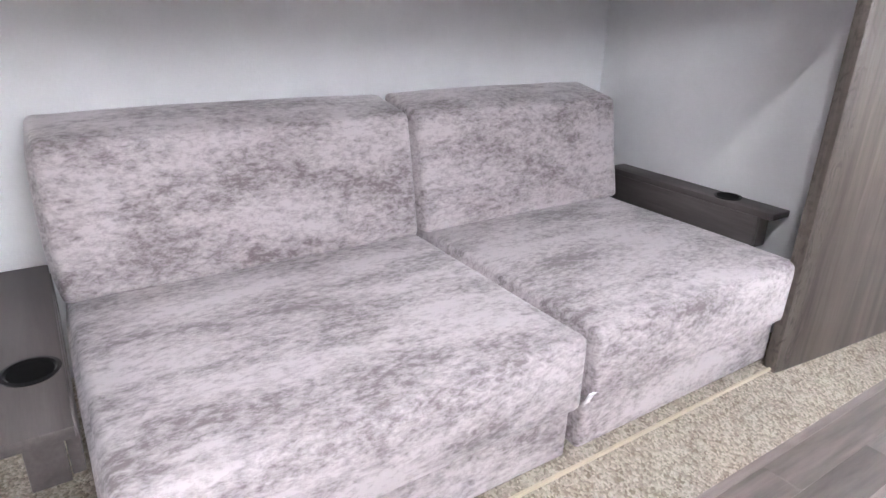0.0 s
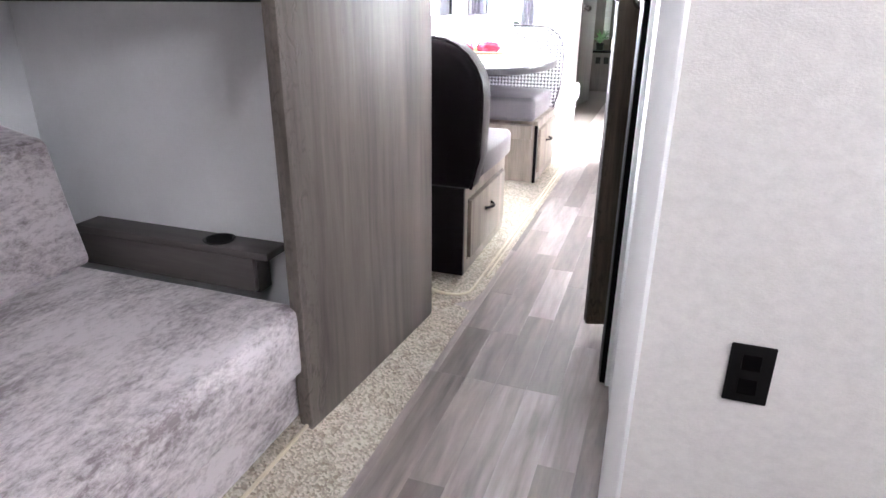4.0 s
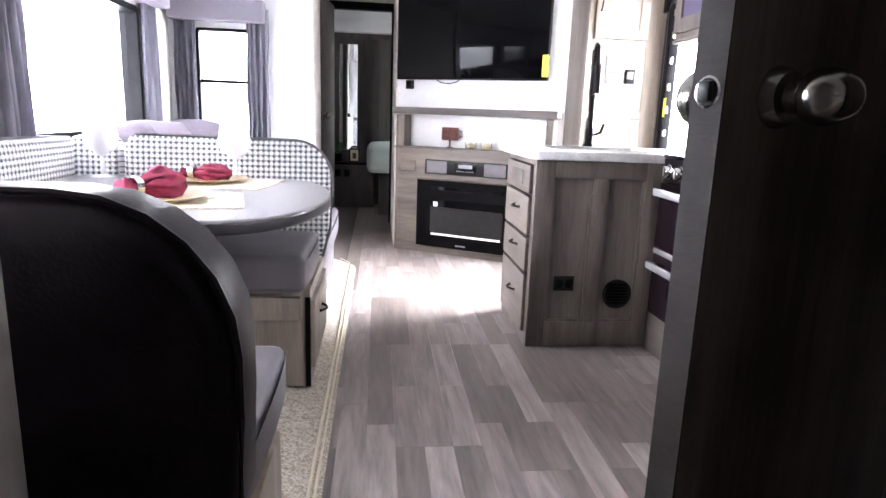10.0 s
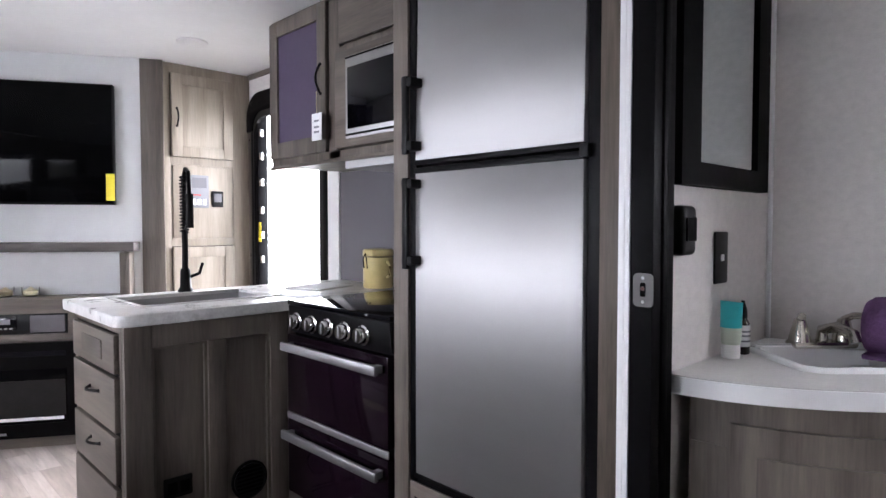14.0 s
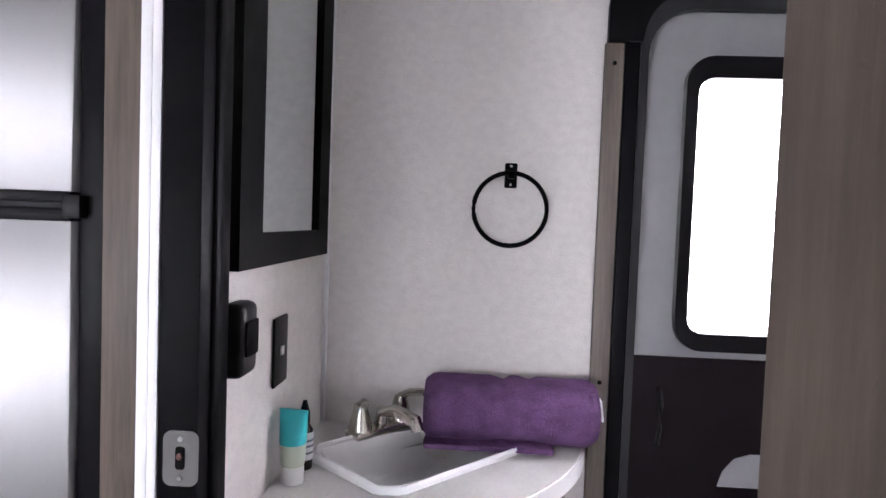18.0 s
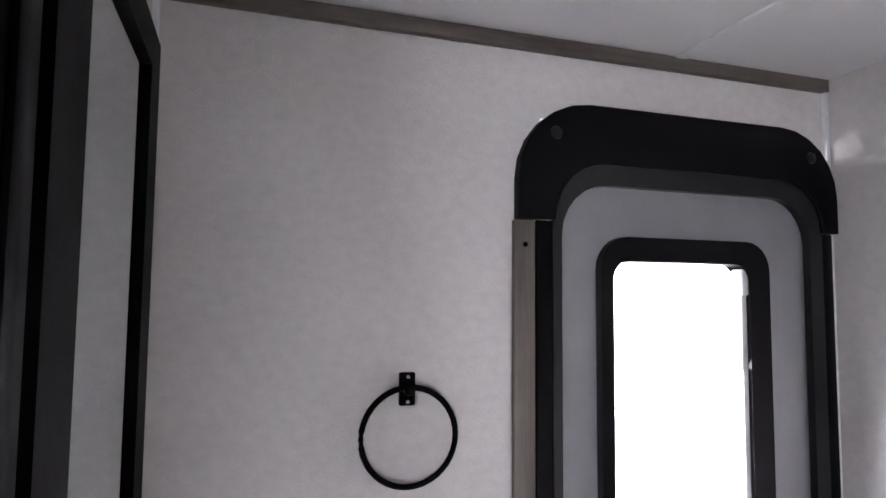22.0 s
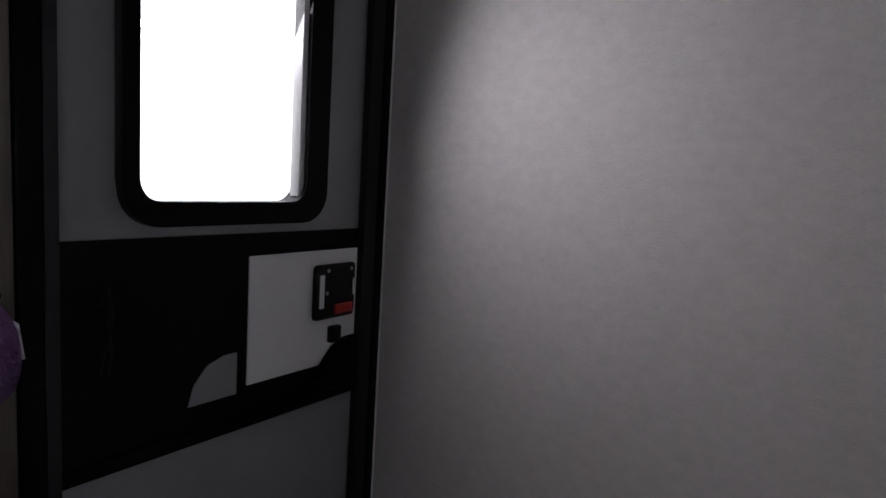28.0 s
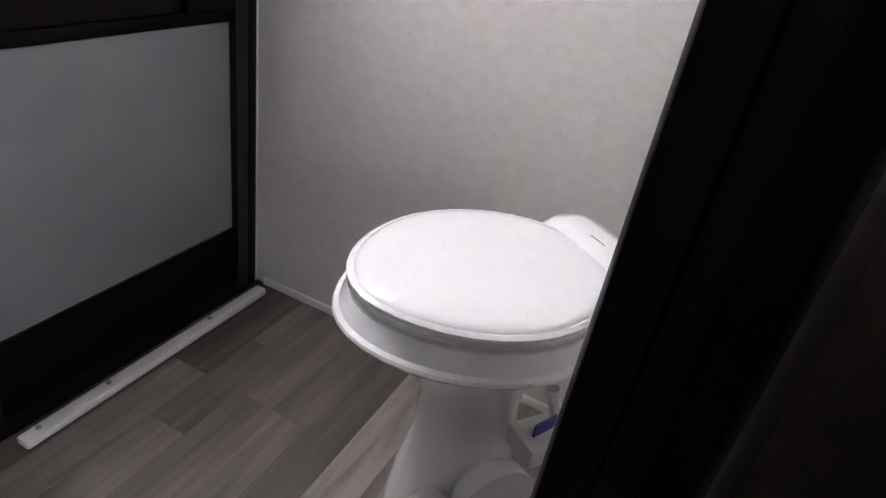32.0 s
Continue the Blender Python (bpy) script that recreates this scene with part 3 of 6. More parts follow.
def pieces(parent, material, **groups):
    """Stiles, rails and the like: one mesh each, named by their group."""
    for name, specs in groups.items():
        for s in specs:
            part(name, boxes(s), material, parent)


def thing(name, loc, label, category, rz=0.0, group="", kind=""):
    ob = new(name)
    ob.empty_display_size = 0.1
    ob.matrix_basis = pose(*loc, 0, 0, rz)
    return tagged(ob, label, category, group, kind)


def lone(name, bm, material, label, category="", group="", kind="", at=None, rz=0.0, smooth=None):
    ob = part(name, bm, material, None, "", smooth)
    if at:
        ob.matrix_basis = pose(*at, 0, 0, rz)
    return tagged(ob, label, category, group, kind)


def wall(name, p0, p1, thick, z0, z1, holes=(), material=None, label="wall"):
    """A wall along p0-p1, thick to the left of that way, with holes (s0, s1, z0, z1)."""
    a, b = Vector((*p0, 0)), Vector((*p1, 0))
    n = (b - a).length
    specs, s = [], 0.0
    for h in sorted(holes):
        specs.append((s, h[0], 0, thick, z0, z1))
        if h[2] > z0 + 0.001:
            specs.append((h[0], h[1], 0, thick, z0, h[2]))
        if h[3] < z1 - 0.001:
            specs.append((h[0], h[1], 0, thick, h[3], z1))
        s = h[1]
    specs.append((s, n, 0, thick, z0, z1))
    bm = boxes(*[q for q in specs if q[1] - q[0] > 1e-4])
    turned(bm, pose(a.x, a.y, 0, 0, 0, math.degrees(math.atan2(b.y - a.y, b.x - a.x))))
    return lone(name, bm, material or PAPER, label, "wall", kind="structure", smooth=False)

# ---- structure ----
H = 2.11
lone("floor", boxes((-1.32, 1.97, -1.0, 11.0, -0.08, -0.004)), FLOOR_BASE, "dark sub-floor under the grey planks", "floor", kind="structure", smooth=False)
ceil = boxes((-1.32, 1.97, -1.0, 11.0, H, H + 0.06))
lone("ceiling", ceil, CEILING, "white flat ceiling panels of the trailer", "ceiling", kind="structure", smooth=False)
lone("ground", boxes((-60, 60, -60, 60, -0.95, -0.75)), GRASS, "pale gravel ground outside the trailer", "ground", kind="structure", smooth=False)
for side, x in (("east", 30.0), ("west", -30.0)):
    lone("backdrop_" + side, boxes((x - 0.1, x + 0.1, -50, 60, -0.75, 26)), HAZE, "bright white overcast distance outside the windows", "backdrop", kind="structure", smooth=False)
lone("backdrop_near_east", boxes((7.0, 7.1, -8, 18, -0.75, 4.0)), HAZE_NEAR, "bright white overcast distance outside the doors", "backdrop", kind="structure", smooth=False)
lone("backdrop_north", boxes((-30, 30, 49.9, 50.1, -0.75, 26)), HAZE, "bright white overcast distance outside the windows", "backdrop", kind="structure", smooth=False)

wall("wall_right", (1.9, -1.0), (1.9, 11.0), -0.07, -0.08, H, holes=((2.925, 3.615, 0.0, 1.955), (6.46, 7.27, -0.08, 1.94), (10.04, 10.76, 0.96, 1.54)), label="pale grey papered outer side wall")
wall("wall_rear", (-1.32, -1.0), (1.97, -1.0), -0.07, -0.08, H, label="pale grey papered rear wall")
wall("wall_bunk_side", (-1.25, -1.0), (-1.25, 2.6), 0.07, -0.08, H, material=PAPER_WHITE, label="white papered side wall behind the bunk sofa")
wall("wall_bunk_end", (-1.25, 2.012), (-0.345, 2.012), 0.05, 0, H, material=PAPER_WHITE, label="white papered wall at the end of the bunk sofa")
wall("wall_slide_rear", (-1.25, 2.6), (-0.34, 2.6), 0.05, 0, H, label="papered end wall of the dinette slide")
wall("wall_slide_side", (-1.235, 2.55), (-1.235, 6.12), 0.07, -0.08, H, holes=((0.48, 1.52, 0.91, 1.49), (1.87, 3.01, 0.89, 1.51)), label="pale papered wall beside the dinette with a window opening")
wall("wall_slide_end", (-1.235, 6.05), (-0.424, 6.05), 0.07, 0, H, holes=((0.155, 0.465, 0.89, 1.485),), material=PAPER_WHITE, label="white wall at the end of the slide with a window opening")
wall("wall_hall_left", (-0.494, 6.12), (-0.494, 8.15), 0.05, 0, H, label="papered wall beside the bedroom hall")
wall("wall_bedroom", (-1.3, 8.15), (1.9, 8.15), 0.05, 0, H, holes=((0.855, 1.415, 0.0, 1.995),), label="papered wall with the bedroom doorway")
wall("wall_hall_right", (0.12, 7.03), (0.12, 8.15), -0.05, 0, H, label="papered wall beside the television corner")
wall("wall_television", (0.12, 7.04), (1.36, 6.308), 0.05, 0, H, material=PAPER_WHITE, label="white angled wall behind the television")
wall("wall_bath_rear", (0.42, 1.87), (1.9, 1.87), 0.025, 0, H, label="pale textured wall of the bathroom and bunk room")
wall("wall_aisle", (0.42, 1.88), (0.372, 2.36), -0.03, 0, H, material=PAPER_WHITE, label="smooth pale grey aisle wall by the bathroom")
wall("wall_bath_angle", (0.385, 2.40), (0.836, 2.675), -0.03, 0, H, material=WOOD_PALE_DOOR, label="grey-brown wood-grain angled wall outside the bathroom")
wall("wall_bath_fridge", (1.274, 3.295), (1.9, 3.295), 0.03, 0, H, label="pale papered wall between bathroom and refrigerator")
wall("wall_front", (-1.32, 11.0), (1.97, 11.0), 0.07, -0.08, H, label="pale papered front wall of the bedroom")
wall("wall_bedroom_side", (-1.25, 6.12), (-1.25, 11.0), 0.07, -0.08, H, label="pale papered side wall of the bedroom")
# ceiling edge trims in bathroom and kitchen
lone("trim_bath_ceiling", boxes((1.882, 1.9, 1.897, 3.293, H - 0.03, H - 0.001, 0.003)), WOOD_Y, "thin grey-brown wood strip under the ceiling", "trim", kind="structure")
lone("trim_entry_ceiling", boxes((1.882, 1.9, 5.33, 6.32, H - 0.03, H - 0.001, 0.003)), WOOD_Y, "thin grey-brown wood strip under the ceiling", "trim", kind="structure")
lone("trim_ceiling_joint", boxes((0.45, 1.88, 2.29, 2.315, H - 0.006, H - 0.0005)), CEILING, "white batten over a ceiling joint", "trim", kind="structure")
lone("trim_bath_corner", boxes((1.886, 1.8985, 1.8965, 1.908, 0, H - 0.03, 0.002)), WHITE_TRIM, "pale corner strip where two papered walls meet", "trim", kind="structure")
lone("baseboard_bath", boxes((0.9, 1.86, 1.896, 1.904, 0, 0.022, 0.002)), WHITE_TRIM, "low pale skirting strip along the bathroom wall", "baseboard", kind="structure")
lone("trim_bath_vanity_corner", boxes((1.886, 1.8985, 3.283, 3.2935, 0.84, H - 0.03, 0.002)), WHITE_TRIM, "pale corner strip beside the bathroom mirror", "trim", kind="structure")
lone("trim_aisle_corner", turned(boxes((-0.021, 0.021, -0.021, 0.006, 0, H - 0.002, 0.004)), pose(0.42, 1.872, 0, 0, 0, -20)), WHITE_TRIM, "pale corner moulding of the aisle wall", "trim", kind="structure")


# ---- floor coverings ----
def carpet(name, y0, y1, gold, label):
    """Raised slide floor with carpet that slopes down to the planks."""
    prof = ((-1.235, 0.07), (-0.36, 0.07), (-0.31, 0.055), (-0.165, 0.008), (-0.15, 0.003))
    bm = bmesh.new()
    n = 40
    rows = []
    for i in range(n + 1):
        y = y0 + (y1 - y0) * i / n
        end = min(1.0, (y - y0) / 0.14, (y1 - y) / 0.14) if name == "carpet_dinette" else 1.0
        rows.append([bm.verts.new((x - (0.12 * (1 - end) ** 2 if x > -0.33 else 0), y, z)) for x, z in prof])
    for q, w in zip(rows, rows[1:]):
        for k in range(len(prof) - 1):
            bm.faces.new((q[k], q[k + 1], w[k + 1], w[k]))
    under = bmesh.ops.extrude_face_region(bm, geom=bm.faces[:])
    for v in under["geom"]:
        if isinstance(v, bmesh.types.BMVert):
            v.co.z = 0.0005
    bmesh.ops.recalc_face_normals(bm, faces=bm.faces)
    ob = lone(name, bm, CARPET, label, "carpet", kind="structure")
    part("binding", tube(gold, 0.0055, 6), GOLD, ob, "pale gold binding cord")
    return ob


carpet("carpet_bunk", -0.95, 2.66, [(-0.315, y, 0.06) for y in (-0.9, 0.2, 1.2, 1.75)] + [(-0.315, 2.3, 0.06)], "sand-coloured carpet sloping down from the bunk slide")
arc = [(-0.315 + 0.13 * math.sin(radians(a)), 2.68 + 0.13 - 0.13 * math.cos(radians(a)), 0.058 - 0.04 * math.sin(radians(a))) for a in range(0, 91, 15)]
carpet("carpet_dinette", 2.66, 6.4, [(-0.5, 2.68, 0.075)] + arc + [(-0.184, y, 0.019) for y in (3.0, 3.6, 4.2, 4.8, 5.4, 6.0, 6.2)] + [(-0.2, 6.3, 0.024), (-0.26, 6.34, 0.04)], "sand-coloured carpet sloping down from the dinette slide")
part("second_binding", tube([(-0.168, y, 0.013) for y in (2.95, 3.6, 4.2, 4.8, 5.4, 6.0, 6.2)], 0.004, 6), GOLD, bpy.data.objects["carpet_dinette"], "pale gold binding cord")


# ---- doors and frames ----
def round_frame(parent, y0, y1, top, x):
    """Black moulded surround of an outer door: legs, a rounded cap and wood cover strips. Looks towards -x."""
    w = 0.075
    lo = max(y0 - w, 1.897)
    arc_l = [(lo + 0.15 + 0.15 * math.cos(radians(a)), top - 0.15 + 0.15 * math.sin(radians(a))) for a in range(180, 89, -15)]
    arc_r = [(y1 + w - 0.15 + 0.15 * math.cos(radians(a)), top - 0.15 + 0.15 * math.sin(radians(a))) for a in range(90, -1, -15)]
    out = [(lo, 1.757)] + arc_l + arc_r + [(y1 + w, 1.757)]
    inn = rounded(y0, y1, 0.5, top - 0.115, 0.11)
    arch = [(q, z) for q, z in inn if z > 1.2]
    arch = sorted(arch, key=lambda c: math.atan2(c[1] - 1.5, c[0] - (y0 + y1) / 2))
    poly = out + [(y1, 1.757)] + [c for c in arch if c[1] > 1.757] + [(y0, 1.757)]
    rot = pose(x, 0, 0, 0, 0, 90)
    part("cap", turned(upright(poly, 0.0, 0.028, 0.004), rot), BLACK_FRAME, parent, "black moulded cap with clipped corners")
    part("inner_lip", turned(frame_ring(rounded(y0 - 0.004, y1 + 0.004, 0.0, top - 0.105, 0.12, corners="1100"), rounded(y0 + 0.032, y1 - 0.014, 0.03, top - 0.154, 0.1, corners="1100"), 0.004, 0.022), rot), BLACK_LIP, parent, "black rubber lip round the opening")
    for q in (lo + 0.075, y1 + w - 0.075):
        part("cap_screw", turned(lathe([(0.013, 0.0), (0.012, 0.003), (0.006, 0.005)], 14, axis="y", centre=(q, 0.028, top - 0.062)), rot), BLACK_LIP, parent, "round black screw cover")
    for a, b in ((y0 - 0.036, y0), (y1, y1 + 0.036)):
        part("frame_leg", turned(boxes((a, b, 0.0, 0.02, 0.0, 1.756, 0.003)), rot), BLACK_FRAME, parent)
    for a, b in ((y0 - 0.08, y0 - 0.037), (y1 + 0.037, y1 + 0.08)):
        if a > 1.897:
            strip = part("cover_strip", turned(boxes((a, b, 0.0, 0.016, 0.02, 1.756, 0.004)), rot), WOOD, parent, "grey-brown wood cover strip")
            for z in (1.71, 0.994, 0.35):
                part("screw", turned(lathe([(0.005, 0), (0.005, 0.002)], 8, axis="y", centre=((a + b) / 2, 0.016, z)), rot), BLACK, strip)


bath_door = thing("door_bathroom_outer", (0, 0, 0), "black-framed trailer door with a bright window and grey panels", "door", kind="structure")
round_frame(bath_door, 1.945, 2.595, 1.983, 1.9)
rot90 = pose(1.9, 0, 0, 0, 0, 90)
# leaf: grey panels set in black rails, a window through it
ring_o, ring_i = rounded(2.084, 2.493, 1.075, 1.732, 0.06), rounded(2.138, 2.466, 1.115, 1.684, 0.035)
leaf_u = frame_ring(uneven(1.95, 2.585, 1.05, 1.885, (0.09, 0.09, 0.003, 0.003)), rounded(2.095, 2.495, 1.095, 1.725, 0.055), -0.022, -0.002)
part("upper_panel", turned(leaf_u, rot90), GREY_PANEL, bath_door, "grey upper door panel")
win = part("window_surround", turned(frame_ring(ring_o, ring_i, -0.03, 0.016), rot90), BLACK_FRAME, bath_door, "dark rounded window surround")
pane = part("pane", turned(upright(rounded(2.128, 2.465, 1.116, 1.685, 0.035), -0.035, -0.031), rot90), GLASS, win, "clear door pane")
part("bracket", turned(boxes((2.133, 2.152, -0.02, 0.012, 1.62, 1.675, 0.003), (2.135, 2.15, -0.02, 0.006, 1.125, 1.62, 0.002)), rot90), PLASTIC_WHITE, win, "white shade rail at the window edge")
part("middle_rail", turned(boxes((1.95, 2.58, -0.024, 0.002, 0.72, 1.058)), rot90), DOOR_PLUM, bath_door, "plum-black middle of the door")
part("lower_panel", turned(boxes((1.975, 2.575, -0.02, 0.0035, 0.195, 0.695, 0.004)), rot90), GREY_PANEL, bath_door, "grey lower door panel")
part("lower_rail", turned(boxes((1.95, 2.58, -0.024, 0.005, 0.03, 0.193), (1.95, 2.58, -0.024, 0.012, 0.697, 0.722, 0.003), (1.95, 1.973, -0.02, 0.006, 0.195, 0.7)), rot90), BLACK_FRAME, bath_door, "black lower rail of the door")
pocket = part("label_plate", turned(boxes((1.978, 2.258, 0.002, 0.006, 0.775, 1.016, 0.001)), rot90), PAPER_WHITE_CARD, bath_door, "white lock plate on the door")
latch = part("latch", turned(boxes((1.993, 2.11, 0.006, 0.022, 0.874, 0.988, 0.01)), rot90), BLACK_PLASTIC, bath_door, "black square door latch")
part("lever", turned(boxes((2.01, 2.06, 0.0215, 0.03, 0.885, 0.905, 0.003)), pose(1.9, 0, 0, 0, 0, 90)), RED_LEVER, latch, "small red lever")
part("sticker", turned(boxes((2.088, 2.1, 0.0215, 0.0235, 0.9, 0.968)), rot90), PAPER_WHITE_CARD, latch, "narrow white sticker")
part("sticker", turned(boxes((1.999, 2.006, 0.0215, 0.0235, 0.92, 0.955)), rot90), PAPER_WHITE_CARD, latch, "narrow white sticker")
for yy, zz in ((2.012, 0.976), (2.078, 0.976), (2.005, 0.886), (2.08, 0.93)):
    part("screw", turned(lathe([(0.004, 0), (0.004, 0.002)], 8, axis="y", centre=(yy, 0.022, zz)), rot90), STEEL, latch)
part("knob", turned(boxes((2.03, 2.06, 0.004, 0.02, 0.82, 0.856, 0.004)), rot90), BLACK_PLASTIC, bath_door, "small black lock knob")
part("grip", turned(upright([(1.952, 0.722), (2.105, 0.722), (2.103, 0.745), (2.092, 0.75), (2.08, 0.78), (2.05, 0.812), (2.015, 0.826), (1.952, 0.828)], 0.0065, 0.02, 0.003), rot90), BLACK_FRAME, bath_door, "black moulded door grip")
part("pocket_window", turned(upright([(2.28, 0.765), (2.375, 0.765), (2.365, 0.8), (2.34, 0.83), (2.305, 0.842), (2.28, 0.842)], 0.002, 0.005), rot90), GREY_PANEL, bath_door, "grey quarter-round recess")
part("pull", turned(tube([(2.52, 0.02, 0.86), (2.52, 0.034, 0.9), (2.52, 0.036, 0.95), (2.52, 0.02, 0.99)], 0.006), rot90), BLACK_PLASTIC, bath_door, "black pull handle")
sill = part("threshold", turned(boxes((1.935, 2.585, 0.048, 0.08, 0.0, 0.02, 0.006)), rot90), PLASTIC_WHITE, bath_door, "white metal threshold strip")
for yy in (2.12, 2.4, 2.55):
    part("screw", turned(lathe([(0.006, 0), (0.006, 0.002)], 8, centre=(yy, 0.062, 0.022)), rot90), STEEL, sill)

entry = thing("door_entry", (0, 0, 0), "black-framed open trailer entrance full of daylight", "door", kind="structure")
round_frame(entry, 5.485, 6.245, 1.985, 1.9)
part("screen_post", turned(boxes((6.2, 6.236, -0.05, 0.015, 0.0, 1.85, 0.004)), rot90), BLACK_FRAME, entry, "dark post of the folded screen door")
for z in (0.95, 1.1, 1.25, 1.42, 1.58, 1.72):
    part("hook", turned(boxes((6.178, 6.205, -0.01, 0.01, z, z + 0.045, 0.003)), rot90), CHROME, entry, "bright metal hook")
part("tag", turned(boxes((6.172, 6.198, 0.012, 0.016, 1.08, 1.2)), rot90), TAG_YELLOW, entry, "yellow hanging card")
part("side_post", turned(boxes((5.34, 5.44, 0.0, 0.02, 0.0, 1.95, 0.004)), rot90), WHITE_TRIM, entry, "pale post beside the entrance")


def leaf(name, w, h, z0, material, label, at, rz):
    d = thing(name, at, label, "door", rz, kind="structure")
    part("panel", boxes((0, w, -0.0175, 0.0175, z0, h, 0.003)), material, d)
    return d


def knob_set(d, x, z, near=1.0):
    """Round knobs on both faces of a leaf whose free edge is at x = 0."""
    for s in (1, -1):
        k = near if s < 0 else 1.0
        rose = part("rose", turned(lathe([(0.034 * k, 0), (0.033 * k, 0.004), (0.027 * k, 0.012), (0.014, 0.014), (0.011, 0.03)], 24), pose(x, s * 0.0175, z, -90 * s, 0, 0)), NICKEL, d, "satin nickel rose")
        part("knob", turned(lathe([(0.011, 0.025), (0.019 * k, 0.026), (0.0255 * k, 0.0295), (0.0288 * k, 0.035), (0.0295 * k, 0.042), (0.0283 * k, 0.049), (0.0255 * k, 0.0555), (0.0215 * k, 0.061), (0.0175 * k, 0.0648), (0.0135 * k, 0.067), (0.009 * k, 0.0682), (0.0005, 0.0685)], 40), pose(x, s * 0.0175, z, -90 * s, 0, 0)), NICKEL, rose, "satin nickel round knob")


# bathroom door, swung out into the aisle
ang = math.degrees(math.atan2(2.791 - 2.622, 0.786 - 0.264))
inner = leaf("door_bathroom", 0.547, 1.97, 0.055, WOOD_DOOR, "dark rustic wood-grain bathroom door standing open", (0.264, 2.622, 0), ang)
part("edge_band", boxes((-0.0015, 0.0, -0.0172, 0.0172, 0.057, 1.968)), EDGE_BAND, inner, "dark grey textured edge band")
knob_set(inner, 0.062, 1.054, 0.78)
plate = part("latch_plate", lathe([(0.0135, 0.001), (0.0135, -0.0015), (0.0115, -0.002), (0.0105, -0.0005)], 24, axis="x", centre=(0, 0, 1.056)), CHROME, inner, "bright round latch collar on the door edge")
part("bolt", boxes((-0.007, -0.0005, -0.0065, 0.0065, 1.048, 1.065, 0.002)), BLACK_PLASTIC, plate, "dark latch bolt")
for z in (0.3, 1.05, 1.75):
    part("hinge", tube([(0.545, -0.02, z), (0.545, -0.02, z + 0.07)], 0.005), NICKEL, inner, "small nickel hinge")
# bunk room door, folded back against the sofa
bang = math.degrees(math.atan2(2.516 - 1.822, -0.271 + 0.328))
leaf("door_bunk_room", 0.7, 1.97, 0.045, WOOD_PALE_DOOR, "pale grey-brown wood-grain bunk room door standing open", (-0.318, 1.822, 0), bang)
# bedroom door, ajar into the hall
bd = leaf("door_bedroom", 0.6, 1.97, 0.02, BED_WOOD, "dark wood bedroom door standing open", (-0.50, 7.52, 0), 84)
knob_set(bd, 0.06, 1.0)


def jamb(name, at, rz, w, d, label, stop=True):
    j = thing(name, at, label, "door frame", rz, kind="structure")
    part("post", boxes((-w / 2, w / 2, -d / 2, d / 2, 0, H - 0.12, 0.003)), BLACK, j)
    if stop:
        part("stop", boxes((-w * 0.14, w * 0.14, d / 2 - 0.002, d / 2 + 0.006, 0, H - 0.12, 0.004)), BLACK, j, "black door stop bead")
    return j


ja = jamb("frame_bunk_door", (0.356, 2.41, 0), 97, 0.10, 0.034, "black door jamb with a pale strike plate", False)
st = part("strike_plate", upright(rounded(-0.017, 0.017, 1.035, 1.095, 0.008), 0.0, 0.002), PLASTIC_WHITE, ja, "pale rounded strike plate")
st.matrix_basis = pose(-0.004, 0.0175, 0)
# grey strip in place of the highlight that runs down the jamb's edge
part("bead", boxes((-0.011, -0.007, 0.0165, 0.0185, 0.0, H - 0.12, 0.001)), VINYL, ja, "thin grey strip drawn for the jamb edge's highlight")
part("slot", upright(rounded(-0.006, 0.006, 1.052, 1.078, 0.004), 0.002, 0.003), BLACK, st)
for z in (1.042, 1.088):
    part("screw", lathe([(0.0035, 0), (0.003, 0.002)], 8, axis="y", centre=(0, 0.002, z)), STEEL, st)
wt = turned(boxes((-0.012, 0.0, -0.004, 0.012, 0, H - 0.002, 0.003)), pose(0.3725, 2.358, 0, 0, 0, 95.7))
lone("trim_bunk_jamb", wt, WHITE_TRIM, "white casing strip beside the black jamb", "trim", kind="structure")
jn = jamb("frame_bath_near", (0.889, 2.676, 0), 8, 0.094, 0.04, "black bathroom door jamb with a beige catch plate")
cp = part("catch_plate", upright(rounded(-0.02, 0.014, 1.033, 1.058, 0.006), 0.02, 0.0225), BEIGE, jn, "beige catch plate")
cp.matrix_basis = pose(-0.016, 0.014, 0)
part("bolt", lathe([(0.006, 0.0), (0.006, 0.006), (0.003, 0.008)], 12, axis="y", centre=(-0.004, 0.0225, 1.045)), ZINC, cp, "small bright bolt")
# edging stands in shadow; the darkness is in its wood colour
lone("trim_bath_near_edge", turned(boxes((-0.009, 0.009, -0.02, 0.012, 0, H - 0.002, 0.003)), pose(0.829, 2.672, 0, 0, 0, 20)), WOOD_SHADED, "brown wood edging beside the bathroom jamb", "trim", kind="structure")
jb = jamb("frame_bath_far", (1.229, 3.292, 0), 180, 0.088, 0.05, "black bathroom door jamb with a metal strike plate")
sp = part("strike_plate", upright(rounded(-0.021, 0.021, 1.02, 1.086, 0.01), 0.025, 0.028), ZINC, jb, "satin metal strike plate")
sp.matrix_basis = pose(0.0195, 0.006, 0, 0, 0, -90)
part("hole", upright(rounded(-0.006, 0.006, 1.04, 1.068, 0.004), 0.028, 0.0285), BLACK, sp, "dark latch hole")
part("bolt", lathe([(0.0042, 0.0285), (0.004, 0.031), (0.002, 0.032)], 12, axis="y", centre=(0, 0, 1.056)), COPPER, sp, "worn brown bolt")
for z in (1.03, 1.077):
    part("screw", lathe([(0.0035, 0), (0.003, 0.002)], 8, axis="y", centre=(0, 0.028, z)), STEEL, sp)
